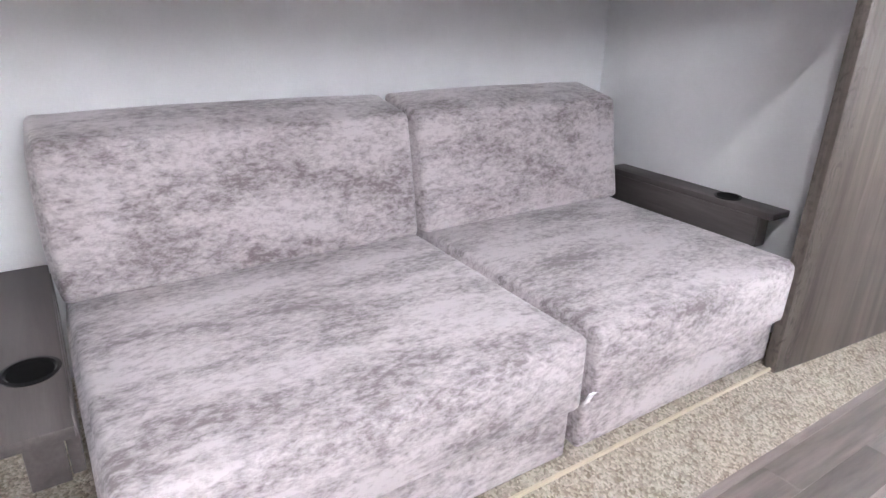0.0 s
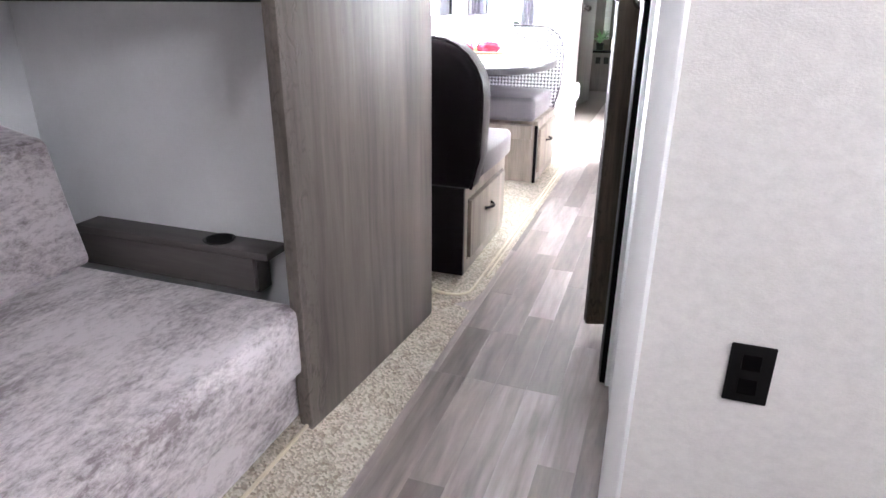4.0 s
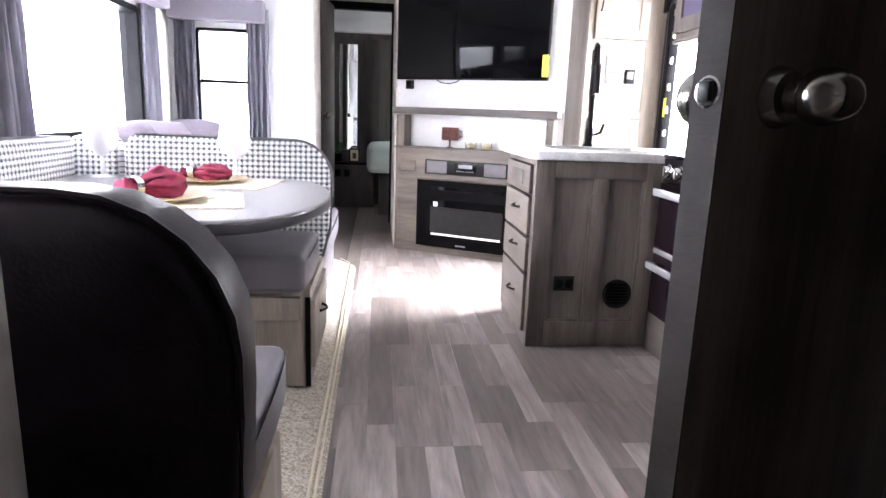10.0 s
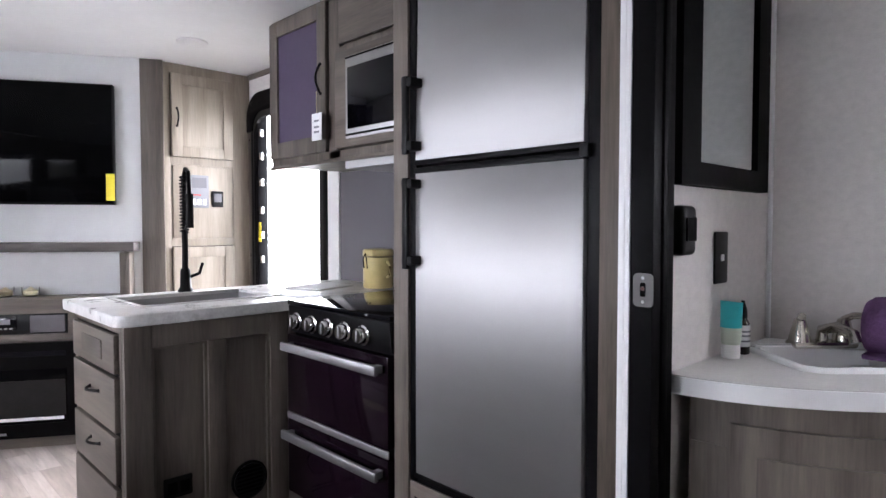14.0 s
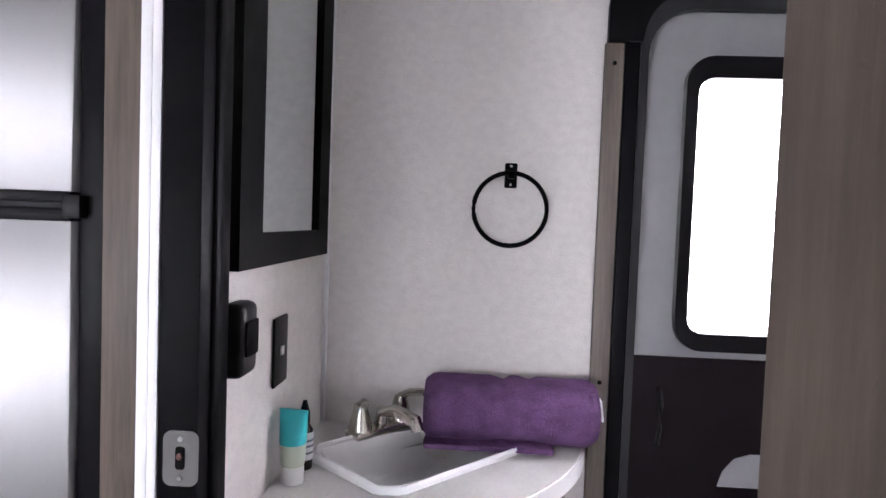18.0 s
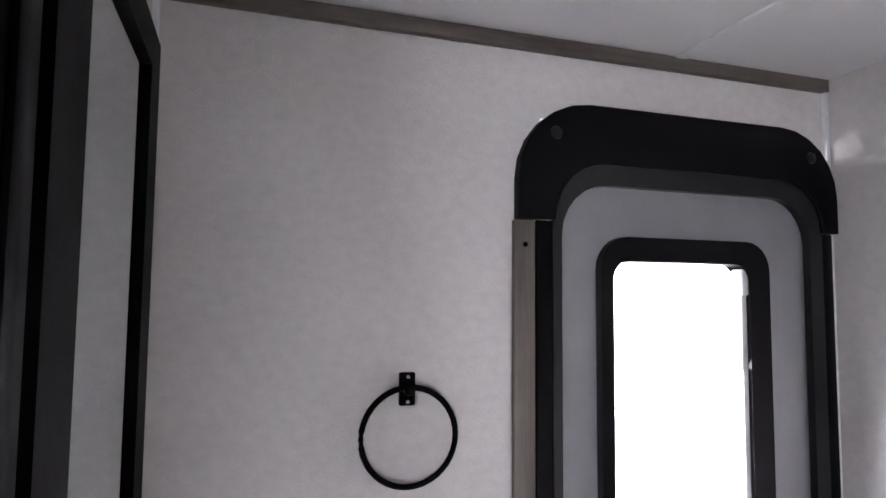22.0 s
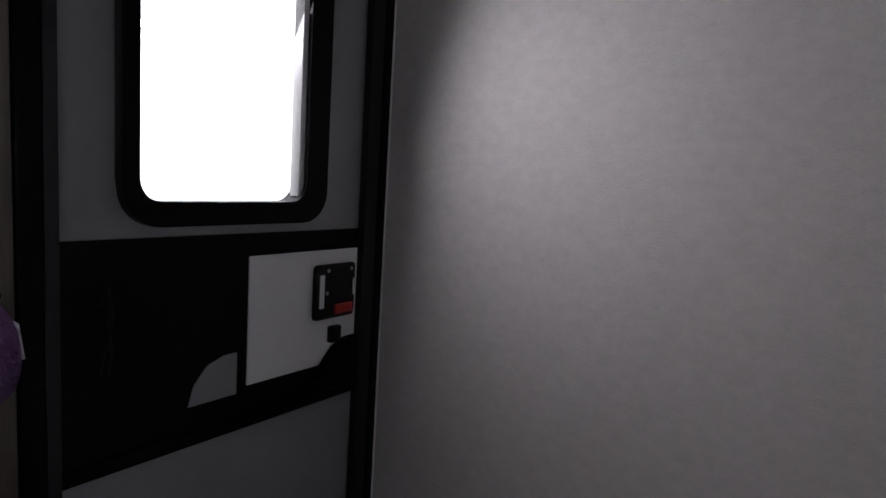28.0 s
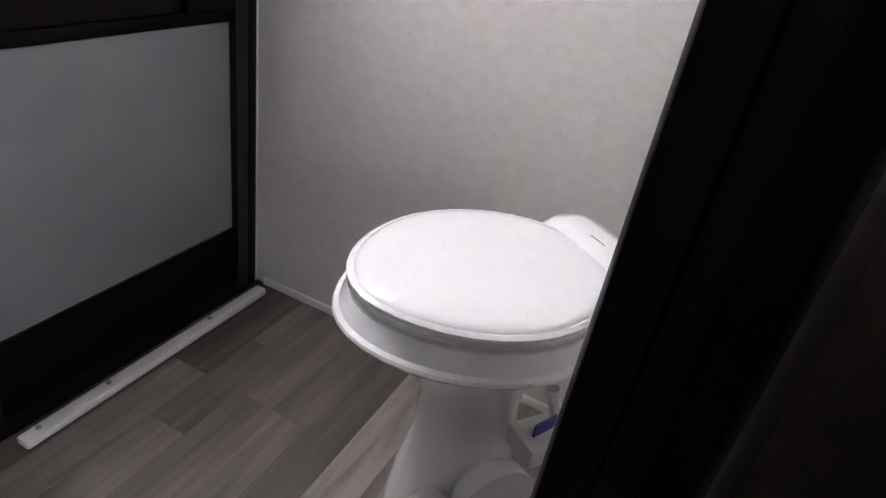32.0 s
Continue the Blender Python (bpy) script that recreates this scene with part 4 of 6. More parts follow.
lone("trim_bath_far", boxes((1.187, 1.2435, 3.3185, 3.331, 0, H - 0.002, 0.003), (1.19, 1.2435, 3.332, 3.347, 0, H - 0.002, 0.003)), WHITE_TRIM, "white casing strip between jamb and refrigerator cabinet", "trim", kind="structure")
lone("trim_bath_head", turned(boxes((0, 0.64, -0.03, 0.03, H - 0.12, H - 0.001, 0.003)), pose(0.9, 2.69, 0, 0, 0, 61)), BLACK, "black head of the bathroom door frame", "trim", kind="structure")
# bedroom door frame
bf = thing("frame_bedroom", (0, 0, 0), "dark frame round the bedroom doorway", "door frame", kind="structure")
part("left_leg", boxes((-0.48, -0.43, 8.12, 8.215, 0, 1.995, 0.004)), BED_WOOD, bf)
part("right_leg", boxes((0.1, 0.118, 8.12, 8.215, 0, 1.995, 0.004)), BLACK, bf)
part("head", boxes((-0.48, 0.118, 8.12, 8.215, 1.955, 2.02, 0.004)), BLACK, bf)


# ---- windows of the slide ----
def curtain(w, h, folds, label, at, rz):
    bm = bmesh.new()
    n = folds * 8
    cols = []
    for i in range(n + 1):
        u = i / n
        a = 0.016 * math.sin(u * folds * 2 * math.pi) + 0.006 * math.sin(u * 17.3)
        cols.append([bm.verts.new((u * w + 0.006 * math.sin(k * 1.7 + i), a * (0.7 + 0.09 * k), h * (1 - k / 5))) for k in range(6)])
    for q, v in zip(cols, cols[1:]):
        for k in range(5):
            bm.faces.new((q[k], q[k + 1], v[k + 1], v[k]))
    bmesh.ops.solidify(bm, geom=bm.faces[:], thickness=0.003)
    return lone("curtain", bm, CURTAIN, label, "curtain", "window curtains", at=at, rz=rz, smooth=80)


w1 = thing("window_dinette", (-1.235, 4.99, 1.2), "wide bright window above the dinette", "window", 90, kind="structure")
part("window_frame", frame_ring(rounded(-0.575, 0.575, -0.315, 0.315, 0.03), rounded(-0.545, 0.545, -0.285, 0.285, 0.02), -0.01, 0.08), BLACK_FRAME, w1, "dark slim window frame")
pw = part("pane", upright(rounded(-0.55, 0.55, -0.29, 0.29, 0.02), 0.045, 0.049), GLASS, w1)
pw.visible_shadow = False
w2 = thing("window_sofa", (-0.925, 6.05, 1.187), "bright sash window beside the curtains", "window", 0, kind="structure")
part("window_frame", frame_ring(rounded(-0.155, 0.155, -0.3, 0.3, 0.02), rounded(-0.138, 0.138, -0.283, 0.283, 0.015), -0.012, 0.06), BLACK_FRAME, w2, "dark slim window frame")
part("sash_bar", boxes((-0.14, 0.14, 0.0, 0.03, -0.012, 0.008, 0.002)), BLACK_FRAME, w2, "dark sash bar")
pw = part("pane", upright(rounded(-0.14, 0.14, -0.285, 0.285, 0.015), 0.035, 0.039), GLASS, w2)
pw.visible_shadow = False
for name, at, rz, w, h, label in (("window_table", (-1.235, 3.55, 1.2), 90, 0.52, 0.29, "bright window beside the dinette table"), ("window_bedroom", (1.9, 9.4, 1.25), -90, 0.36, 0.29, "bright bedroom window")):
    wn_ = thing(name, at, label, "window", rz, kind="structure")
    part("window_frame", frame_ring(rounded(-w - 0.015, w + 0.015, -h - 0.015, h + 0.015, 0.03), rounded(-w + 0.015, w - 0.015, -h + 0.015, h - 0.015, 0.02), -0.01, 0.06), BLACK_FRAME, wn_, "dark slim window frame")
    pw = part("pane", upright(rounded(-w + 0.01, w - 0.01, -h + 0.01, h - 0.01, 0.02), 0.04, 0.044), GLASS, wn_)
    pw.visible_shadow = False
# unseen window, added to go with the fill lamp; its blind covers solid wall
wb = thing("window_bunk", (1.9, 0.55, 1.3), "unseen window added round the bunk room's fill lamp, blind closed", "window", -90, kind="structure")
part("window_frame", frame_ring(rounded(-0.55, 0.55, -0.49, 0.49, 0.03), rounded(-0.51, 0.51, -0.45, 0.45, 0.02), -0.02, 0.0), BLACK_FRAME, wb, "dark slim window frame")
part("blind", boxes((-0.509, 0.509, -0.004, -0.001, -0.449, 0.449)), BLIND, wb, "opaque white cloth added behind the fill lamp")
curtain(0.16, 0.75, 4, "grey pleated curtain beside the wide window", (-1.2, 5.56, 0.83), 90)
curtain(0.16, 0.75, 4, "plum-grey pleated curtain beside the wide window", (-1.2, 4.26, 0.83), 90)
curtain(0.13, 0.78, 4, "grey pleated curtain beside the sash window", (-0.79, 6.02, 0.82), 0)
curtain(0.12, 0.75, 4, "grey pleated curtain beside the sash window", (-1.2, 6.02, 0.85), 0)
lone("valance", boxes((-1.21, -0.675, 5.94, 6.045, 1.52, 1.64, 0.01)), VALANCE, "grey cloth-covered valance over the sash window", "valance", "window valances")
lone("valance", boxes((-1.23, -1.12, 4.25, 5.74, 1.535, 1.66, 0.01)), VALANCE, "grey cloth-covered valance over the wide window", "valance", "window valances")


# ---- bunk room ----
sofa = thing("sofa", (-0.345, 1.075, 0.07), "mauve-grey crushed velvet two-part sofa on a carpeted slide", "sofa")
for y0, y1 in ((-0.885, -0.012), (0.012, 0.775)):
    part("base", cushion(-0.62, 0.0, y0 + 0.006, y1 - 0.006, 0.0, 0.13, 0.012, 0.004), VELVET, sofa, "velvet-covered plinth")
    part("seat", cushion(-0.72, 0.028, y0, y1, 0.135, 0.315, 0.022, 0.012), VELVET, sofa, "thick velvet seat cushion")
    bm = cushion(-0.19, 0.0, y0 - 0.006, y1 + 0.024 * (y1 > 0.1), 0.0, 0.335, 0.02, 0.012)
    for v in bm.verts:
        x, z = v.co.x, v.co.z
        v.co.x, v.co.z = x - 0.2 * z, z - 0.17 * x * z / 0.335
    part("backrest", turned(bm, pose(-0.636, 0, 0.312)), VELVET, sofa, "thick velvet back cushion leaning on the wall")
part("care_tag", turned(boxes((0, 0.004, -0.03, 0.03, -0.016, 0.016)), pose(0.018, 0.035, 0.155, 0, 20, 0)), PAPER_WHITE_CARD, sofa, "small white cloth tag")


def cup_shelf(at, flip, label):
    sh = thing("armrest_shelf", at, label, "shelf", group="sofa armrests")
    n = 20
    hole = (-0.175, 0.05)
    top = part("top", boxes((-0.63, 0.0, 0.0, 0.088, -0.02, 0.0, 0.003)), WOOD_SHELF, sh)
    part("front_apron", boxes((-0.63, -0.045, 0.0 if flip else 0.072, 0.018 if flip else 0.09, -0.11, -0.0205, 0.002)), WOOD_SHELF, sh)
    cupm = part("cup_holder", lathe([(0.04, 0.0005), (0.042, 0.004), (0.036, 0.005), (0.033, 0.002), (0.031, -0.0)], 24, centre=(hole[0], hole[1] - 0.006, 0)), BLACK_PLASTIC, sh, "black plastic cup holder ring")
    part("well", lathe([(0.0325, 0.0015), (0.032, 0.0025)], 24, centre=(hole[0], hole[1] - 0.006, 0)), BLACK, cupm)
    part("bracket", boxes((-0.06, -0.045, 0.02, 0.07, -0.12, -0.0205, 0.002)), WOOD_SHELF, sh)
    return sh


cup_shelf((-0.455, 1.922, 0.462), True, "dark wood armrest shelf with a black cup holder")
cup_shelf((-0.415, 0.085, 0.462), False, "dark wood armrest shelf with a black cup holder")
bunk = thing("upper_bunk", (0, 0, 0), "dark-edged bunk platform above the sofa", "bunk bed")
part("platform", boxes((-1.248, -0.38, 0.0, 2.01, 1.06, 1.09, 0.004)), PAPER_WHITE, bunk)
part("front_rail", boxes((-0.38, -0.35, 0.0, 2.01, 1.04, 1.18, 0.006)), BLACK, bunk, "black front rail")
part("mattress", cushion(-1.24, -0.385, 0.02, 1.98, 1.095, 1.2, 0.02, 0.006), VELVET, bunk, "thin mattress")
ot = thing("wall_outlet", (0.637, 1.869, 0.396), "black rectangular outlet plate on the pale wall", "outlet")
part("plate", boxes((-0.039, 0.039, -0.006, 0.0, -0.062, 0.062, 0.003)), BLACK_PLASTIC, ot)
for z in (-0.026, 0.026):
    part("socket", boxes((-0.017, 0.017, -0.0085, -0.006, z - 0.016, z + 0.016, 0.002)), BLACK, ot, "black socket face")
led = thing("ceiling_light", (0.5, 0.35, H), "round white ceiling light", "ceiling light", group="ceiling lights")
part("housing", lathe([(0.075, 0), (0.075, -0.008), (0.066, -0.014), (0.06, -0.014)], 28), WHITE_TRIM, led)
part("lens", lathe([(0.0595, -0.013), (0.05, -0.017), (0.02, -0.018)], 28), LED, led, "white light lens")


# ---- dinette ----
def pull(parent, loc, rot, w=0.09, material=None):
    """A bow handle in the xz plane of its own pose, standing out to -y."""
    r = []
    for i in range(9):
        u = i / 8
        r.append((-w / 2 + w * u, -0.004 - 0.022 * math.sin(math.pi * u), 0))
    bm = tube(r, 0.005, 8)
    for s in (-1, 1):
        q = lathe([(0.007, 0), (0.007, 0.004)], 10, axis="y", centre=(s * w / 2, -0.004, 0))
        me = bpy.data.meshes.new("tmp")
        q.to_mesh(me)
        q.free()
        bm.from_mesh(me)
        bpy.data.meshes.remove(me)
    return part("handle", turned(bm, pose(*loc) @ rot), material or BLACK_PLASTIC, parent, "black bow handle")


def bench_box(th, y0, y1, h, fold):
    """Wood bench carcass with a drawer in its aisle face, front edge at x = 0."""
    part("carcass", boxes((-0.98, -0.018, y0, y1, 0.0, h, 0.003)), WOOD_BENCH, th, "grey-brown wood bench carcass")
    part("face_frame", boxes((-0.018, 0.0, y0, y1, 0.0, 0.05), (-0.018, 0.0, y0, y1, h - 0.045, h), (-0.018, 0.0, y0, y0 + 0.035, 0.05, h - 0.045), (-0.018, 0.0, y1 - 0.035, y1, 0.05, h - 0.045)), WOOD_BENCH, th)
    d = part("drawer_front", boxes((-0.012, 0.014, y0 + 0.04, y1 - 0.04, 0.055, h - 0.05, 0.004)), WOOD_BENCH, th, "wood drawer front")
    # black strip painting the shade in the gap beside the drawer
    part("edge_gap", boxes((-0.014, 0.0005, y0 + 0.034, y0 + 0.0405, 0.05, h - 0.045)), BLACK, th)
    pull(d, (0.014, (y0 + y1) / 2 - 0.02, h * 0.6), pose(0, 0, 0, 0, 0, 90))


def hump_outline(x0, x1, z0, z1, r):
    return [(x0, z0), (x1 - 0.035, z0), (x1 - 0.005, z0 + 0.12), (x1, z0 + 0.3 * (z1 - z0) + 0.1), (x1, z1 - r)] + [(x1 - r + r * math.cos(radians(a)), z1 - r + r * math.sin(radians(a))) for a in range(15, 91, 15)] + [(x0, z1 + 0.005)]


b1 = thing("dinette_bench", (-0.225, 2.82, 0.07), "dinette bench with a dark vinyl back and grey cushion", "bench", group="dinette benches")
bench_box(b1, 0.0, 0.585, 0.335, 0)
part("seat", cushion(-0.98, 0.02, 0.15, 0.625, 0.34, 0.455, 0.03, 0.01), VINYL, b1, "grey vinyl seat cushion")
part("backrest", upright(hump_outline(-0.98, 0.055, 0.34, 0.862, 0.19), -0.02, 0.13, 0.03), VINYL_DARK, b1, "near-black vinyl back shell with a rounded shoulder, flare-tinted plum")
part("back_panel", boxes((-0.98, 0.0, -0.02, -0.002, 0.0, 0.345, 0.003)), VINYL_DARK, b1, "near-black vinyl rear panel, flare-tinted plum")
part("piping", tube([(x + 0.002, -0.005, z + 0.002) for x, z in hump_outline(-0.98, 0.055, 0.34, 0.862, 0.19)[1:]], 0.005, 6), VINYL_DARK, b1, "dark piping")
part("clip", boxes((-0.02, 0.012, 0.11, 0.14, 0.42, 0.46, 0.004)), STEEL, b1, "metal hinge clip under the back")

b2 = thing("dinette_bench", (-0.238, 4.208, 0.07), "dinette bench with a houndstooth cloth back and grey cushion", "bench", group="dinette benches")
bench_box(b2, 0.0, 0.56, 0.355, 0)
part("dark_edge", boxes((-0.016, 0.002, -0.006, 0.004, 0.0, 0.33)), BLACK, b2, "dark edge strip of the bench")
part("valance_board", boxes((-0.98, -0.03, -0.03, 0.0, 0.255, 0.335, 0.003)), WOOD_BENCH, b2, "wood board across the bench front")
part("seat", cushion(-0.98, -0.008, -0.07, 0.42, 0.36, 0.49, 0.028, 0.012), VINYL, b2, "grey vinyl seat cushion")
bk = upright([(-0.77, 0.0)] + hump_outline(-0.77, 0.04, 0.0, 0.47, 0.15)[1:-1] + [(-0.72 - 0.05 * math.sin(radians(a)), 0.425 + 0.05 * math.cos(radians(a))) for a in (0, 30, 60, 90)], 0.0, 0.11, 0.025)
part("backrest", turned(bk, pose(0, 0.435, 0.375, -6, 0, 0)), TOOTH, b2, "white and black houndstooth cloth back")
part("window_cushion", cushion(-0.992, -0.918, -0.33, 0.42, 0.36, 0.838, 0.025, 0.006), TOOTH_SIDE, b2, "houndstooth cushion along the window wall")
part("side_cushion", turned(upright(rounded(-0.985, -0.785, 0.0, 0.468, 0.05), 0.0, 0.11, 0.025), pose(0, 0.435, 0.375, -6, 0, 0)), TOOTH, b2, "narrow houndstooth side cushion")
part("piping", turned(tube([(x, 0.0, z) for x, z in hump_outline(-0.72, 0.042, 0.0, 0.472, 0.15)[1:]], 0.006, 6), pose(0, 0.435, 0.375, -6, 0, 0)), VINYL, b2, "grey piping")

tb = thing("dinette_table", (-0.17, 3.66, 0), "grey laminate dinette table with a rounded end on one leg", "table")
outl = [(-0.98, 0.0), (-0.3, 0.0)] + [(-0.3 + 0.3 * math.sin(radians(a)) ** 0.8, 0.52 - 0.52 * math.cos(radians(a))) for a in range(5, 91, 5)] + [(-0.3 + 0.3 * math.sin(radians(a)) ** 0.8, 0.52 - 0.52 * math.cos(radians(a))) for a in range(95, 181, 5)] + [(-0.98, 1.04)]
part("tabletop", slab(outl, 0.722, 0.758, 0.006), TABLE_TOP, tb, "grey laminate top")
part("edge_band", slab([(x + (0.004 if x > -0.97 else 0), y) for x, y in outl], 0.718, 0.7545, 0.008), TABLE_RIM, tb, "dark rounded edge moulding")
part("leg", boxes((-0.41, -0.35, 0.42, 0.48, 0.075, 0.72, 0.008)), VINYL_DARK, tb, "dark square table leg")
part("foot_plate", boxes((-0.45, -0.31, 0.38, 0.52, 0.0705, 0.08, 0.003)), BLACK, tb)


def place_setting(x, y, rz, turn, big, tall):
    lone("placemat", slab(rounded(-0.19, 0.25, -0.16, 0.16, 0.02), 0, 0.004), PLACEMAT, "woven straw placemat on the table", "placemat", "place settings", at=(x, y, 0.7585), rz=rz)
    lone("charger_plate", lathe([(0.08, 0), (0.1, 0.003), (0.145, 0.014), (0.148, 0.016), (0.14, 0.0165), (0.1, 0.007), (0.02, 0.006)], 36), CHARGER, "golden charger plate on a placemat", "plate", "place settings", at=(x, y, 0.763))
    nap = thing("napkin", (x, y, 0.771), "crimson folded napkin in a bright ring", "napkin", turn, "place settings")
    bm = bmesh.new()
    bmesh.ops.create_icosphere(bm, subdivisions=4, radius=1)
    for v in bm.verts:
        c = v.co.copy()
        a = math.atan2(c.z, c.y)
        gap = abs(c.x - 0.5)
        pinch = 0.42 + min(0.95, gap * (1.3 if c.x < 0.5 else 1.9)) + (0.28 if c.x > 0.8 else 0)
        fold = 1 + 0.16 * math.sin(5 * a + 3 * c.x) + 0.1 * math.sin(9 * a - 4 * c.x)
        v.co = Vector((c.x * 0.12, c.y * 0.055 * pinch * fold, 0.036 + c.z * 0.04 * pinch * fold))
        v.co += Vector(noise.noise_vector(c * 3.2)) * 0.009
        v.co = Vector((v.co.x * big, v.co.y * big, max(v.co.z * tall, 0.001)))
    part("cloth", bm, RED, nap, smooth=60)
    part("ring", turned(lathe([(0.028, -0.011), (0.03, 0), (0.028, 0.011), (0.025, 0.011), (0.025, -0.011)], 24, axis="x"), pose(0.06 * big, 0, 0.035 * (0.5 + tall / 2))), CHROME, nap, "bright napkin ring")


place_setting(-0.655, 3.97, 12, -125, 0.88, 0.95)
place_setting(-0.64, 4.48, -8, 172, 0.8, 0.62)


def goblet(x, y):
    g = lone("goblet", lathe([(0.038, 0), (0.037, 0.003), (0.008, 0.009), (0.0055, 0.07), (0.016, 0.08), (0.044, 0.105), (0.05, 0.14), (0.043, 0.195), (0.041, 0.195), (0.047, 0.141), (0.041, 0.109), (0.005, 0.086)], 28), MILK_GLASS, "white frosted stemmed goblet on the table", "glass", "goblets", at=(x, y, 0.7585))
    g.scale = (1.2, 1.2, 1.08)
    return g


goblet(-0.56, 4.6)
goblet(-1.05, 4.6)

# sofa in the slide behind the dinette
s2 = thing("slide_sofa", (-1.2, 4.83, 0.07), "grey sofa behind the dinette bench below the windows", "sofa")
part("base", boxes((0.0, 0.92, 0.0, 1.18, 0.0, 0.24, 0.01)), VINYL, s2)
part("seat", cushion(0.15, 0.95, 0.0, 1.18, 0.245, 0.38, 0.03, 0.012), VINYL, s2, "grey seat cushion")
part("backrest", cushion(0.0, 0.2, 0.0, 1.18, 0.385, 0.74, 0.04, 0.015), VINYL, s2, "grey back cushion")
for i, (x, y, rz, tl) in enumerate(((-1.1, 4.98, 30, 26), (-1.06, 5.36, 36, 24), (-1.0, 5.68, 16, 22))):
    bm = bmesh.new()
    bmesh.ops.create_uvsphere(bm, u_segments=24, v_segments=14, radius=1)
    for v in bm.verts:
        c = v.co
        e = max(abs(c.x), abs(c.z), 1e-6)
        k = (abs(c.x) ** 6 + abs(c.z) ** 6) ** (1 / 6) / max((c.x ** 2 + c.z ** 2) ** 0.5, 1e-6) if abs(c.y) < 0.999 else 1
        v.co = Vector((c.x / max(k, 0.6) * 0.16, c.y * 0.085, c.z / max(k, 0.6) * 0.255 + 0.255))
        v.co += Vector(noise.noise_vector(c * 2.6 + Vector((i, 0, 0)))) * 0.022
    ob = lone("throw_pillow", bm, PILLOW, "mauve-grey throw pillow leaning on the sofa back", "pillow", "sofa pillows", smooth=80)
    ob.matrix_basis = pose(x, y, 0.455, -tl * 0.6, 0, rz)


# ---- kitchen ----
def shaker(parent, name, x0, x1, z0, z1, y, material, frame=0.05, handle=None, inset=None, label=""):
    """A framed door or drawer front in the xz plane facing -y, standing out from y."""
    d = part(name, boxes((x0 + frame, x1 - frame, y - 0.009, y, z0 + frame, z1 - frame)), inset or material, parent, label)
    pieces(d, material, stile=((x0, x0 + frame, y - 0.018, y, z0, z1, 0.002), (x1 - frame, x1, y - 0.018, y, z0, z1, 0.002)), rail=((x0 + frame, x1 - frame, y - 0.018, y, z0, z0 + frame, 0.002), (x0 + frame, x1 - frame, y - 0.018, y, z1 - frame, z1, 0.002)))
    if handle:
        pull(d, (handle[0], y - 0.018, handle[1]), pose(0, 0, 0, 0, handle[2] if len(handle) > 2 else 0, 0), 0.1)
    return d


isl = thing("kitchen_island", (0.678, 4.772, 0), "grey-brown wood peninsula cabinet with drawers and panelled end", "cabinet")
part("body", boxes((0.02, 0.575, 0.02, 0.56, 0.0, 0.858)), WOOD, isl)
# panelled end towards the aisle
pieces(isl, WOOD, end_stile=((0.0, 0.085, -0.004, 0.02, 0.0, 0.858, 0.003), (0.505, 0.575, -0.004, 0.02, 0.0, 0.858, 0.003), (0.27, 0.335, -0.004, 0.02, 0.12, 0.785, 0.003)), end_rail=((0.085, 0.505, -0.004, 0.02, 0.0, 0.12, 0.003), (0.085, 0.505, -0.004, 0.02, 0.785, 0.858, 0.003)))
for x0, x1 in ((0.085, 0.27), (0.335, 0.505)):
    part("panel_bead", frame_ring([(x0, 0.12), (x1, 0.12), (x1, 0.785), (x0, 0.785)], [(x0 + 0.01, 0.13), (x1 - 0.01, 0.13), (x1 - 0.01, 0.775), (x0 + 0.01, 0.775)], 0.006, 0.02), WOOD, isl)
ov = part("outlet", boxes((0.12, 0.215, 0.009, 0.0205, 0.265, 0.335, 0.004)), BLACK_PLASTIC, isl, "black double outlet plate")
part("socket", boxes((0.13, 0.163, 0.006, 0.0095, 0.28, 0.32, 0.002), (0.172, 0.205, 0.006, 0.0095, 0.28, 0.32, 0.002)), BLACK, ov)
vent = part("vent", turned(lathe([(0.07, 0.0), (0.07, -0.006), (0.062, -0.01), (0.058, -0.006)], 28, axis="y"), pose(0.425, 0.02, 0.25)), BLACK_PLASTIC, isl, "black round heating vent")
for i in range(7):
    part("louvre", boxes((0.425 - 0.05, 0.425 + 0.05, 0.011, 0.0165, 0.205 + i * 0.0145, 0.213 + i * 0.0145)), BLACK, vent)
# drawers on the aisle face
part("face_frame", boxes((0.0, 0.02, 0.02, 0.05, 0.0, 0.858), (0.0, 0.02, 0.52, 0.56, 0.0, 0.858), (0.0, 0.02, 0.05, 0.52, 0.0, 0.08), (0.0, 0.02, 0.05, 0.52, 0.82, 0.858)), WOOD, isl)
for z0, z1 in ((0.705, 0.83), (0.515, 0.69), (0.345, 0.5), (0.06, 0.33)):
    d = part("drawer_front", boxes((-0.016, 0.002, 0.045, 0.525, z0, z1, 0.003)), WOOD_Y, isl, "wood drawer front")
    # black sheet behind each front, its margin standing for the gap's shade
    part("drawer_gap", boxes((0.0, 0.004, 0.04, 0.53, z0 - 0.006, z1 + 0.006)), BLACK, isl)
    if z0 < 0.7:
        pull(d, (-0.016, 0.26, (z0 + z1) / 2 + 0.02), pose(0, 0, 0, 0, 0, -90), 0.1)
    else:
        part("false_panel", boxes((-0.019, -0.0155, 0.17, 0.40, 0.735, 0.8, 0.002)), WOOD_Y, d)
corner_cab = thing("corner_cabinet", (1.255, 4.765, 0), "grey-brown wood corner base cabinet under the counter", "cabinet")
part("body", boxes((0.0, 0.638, 0.0, 0.565, 0.0, 0.858)), WOOD, corner_cab)

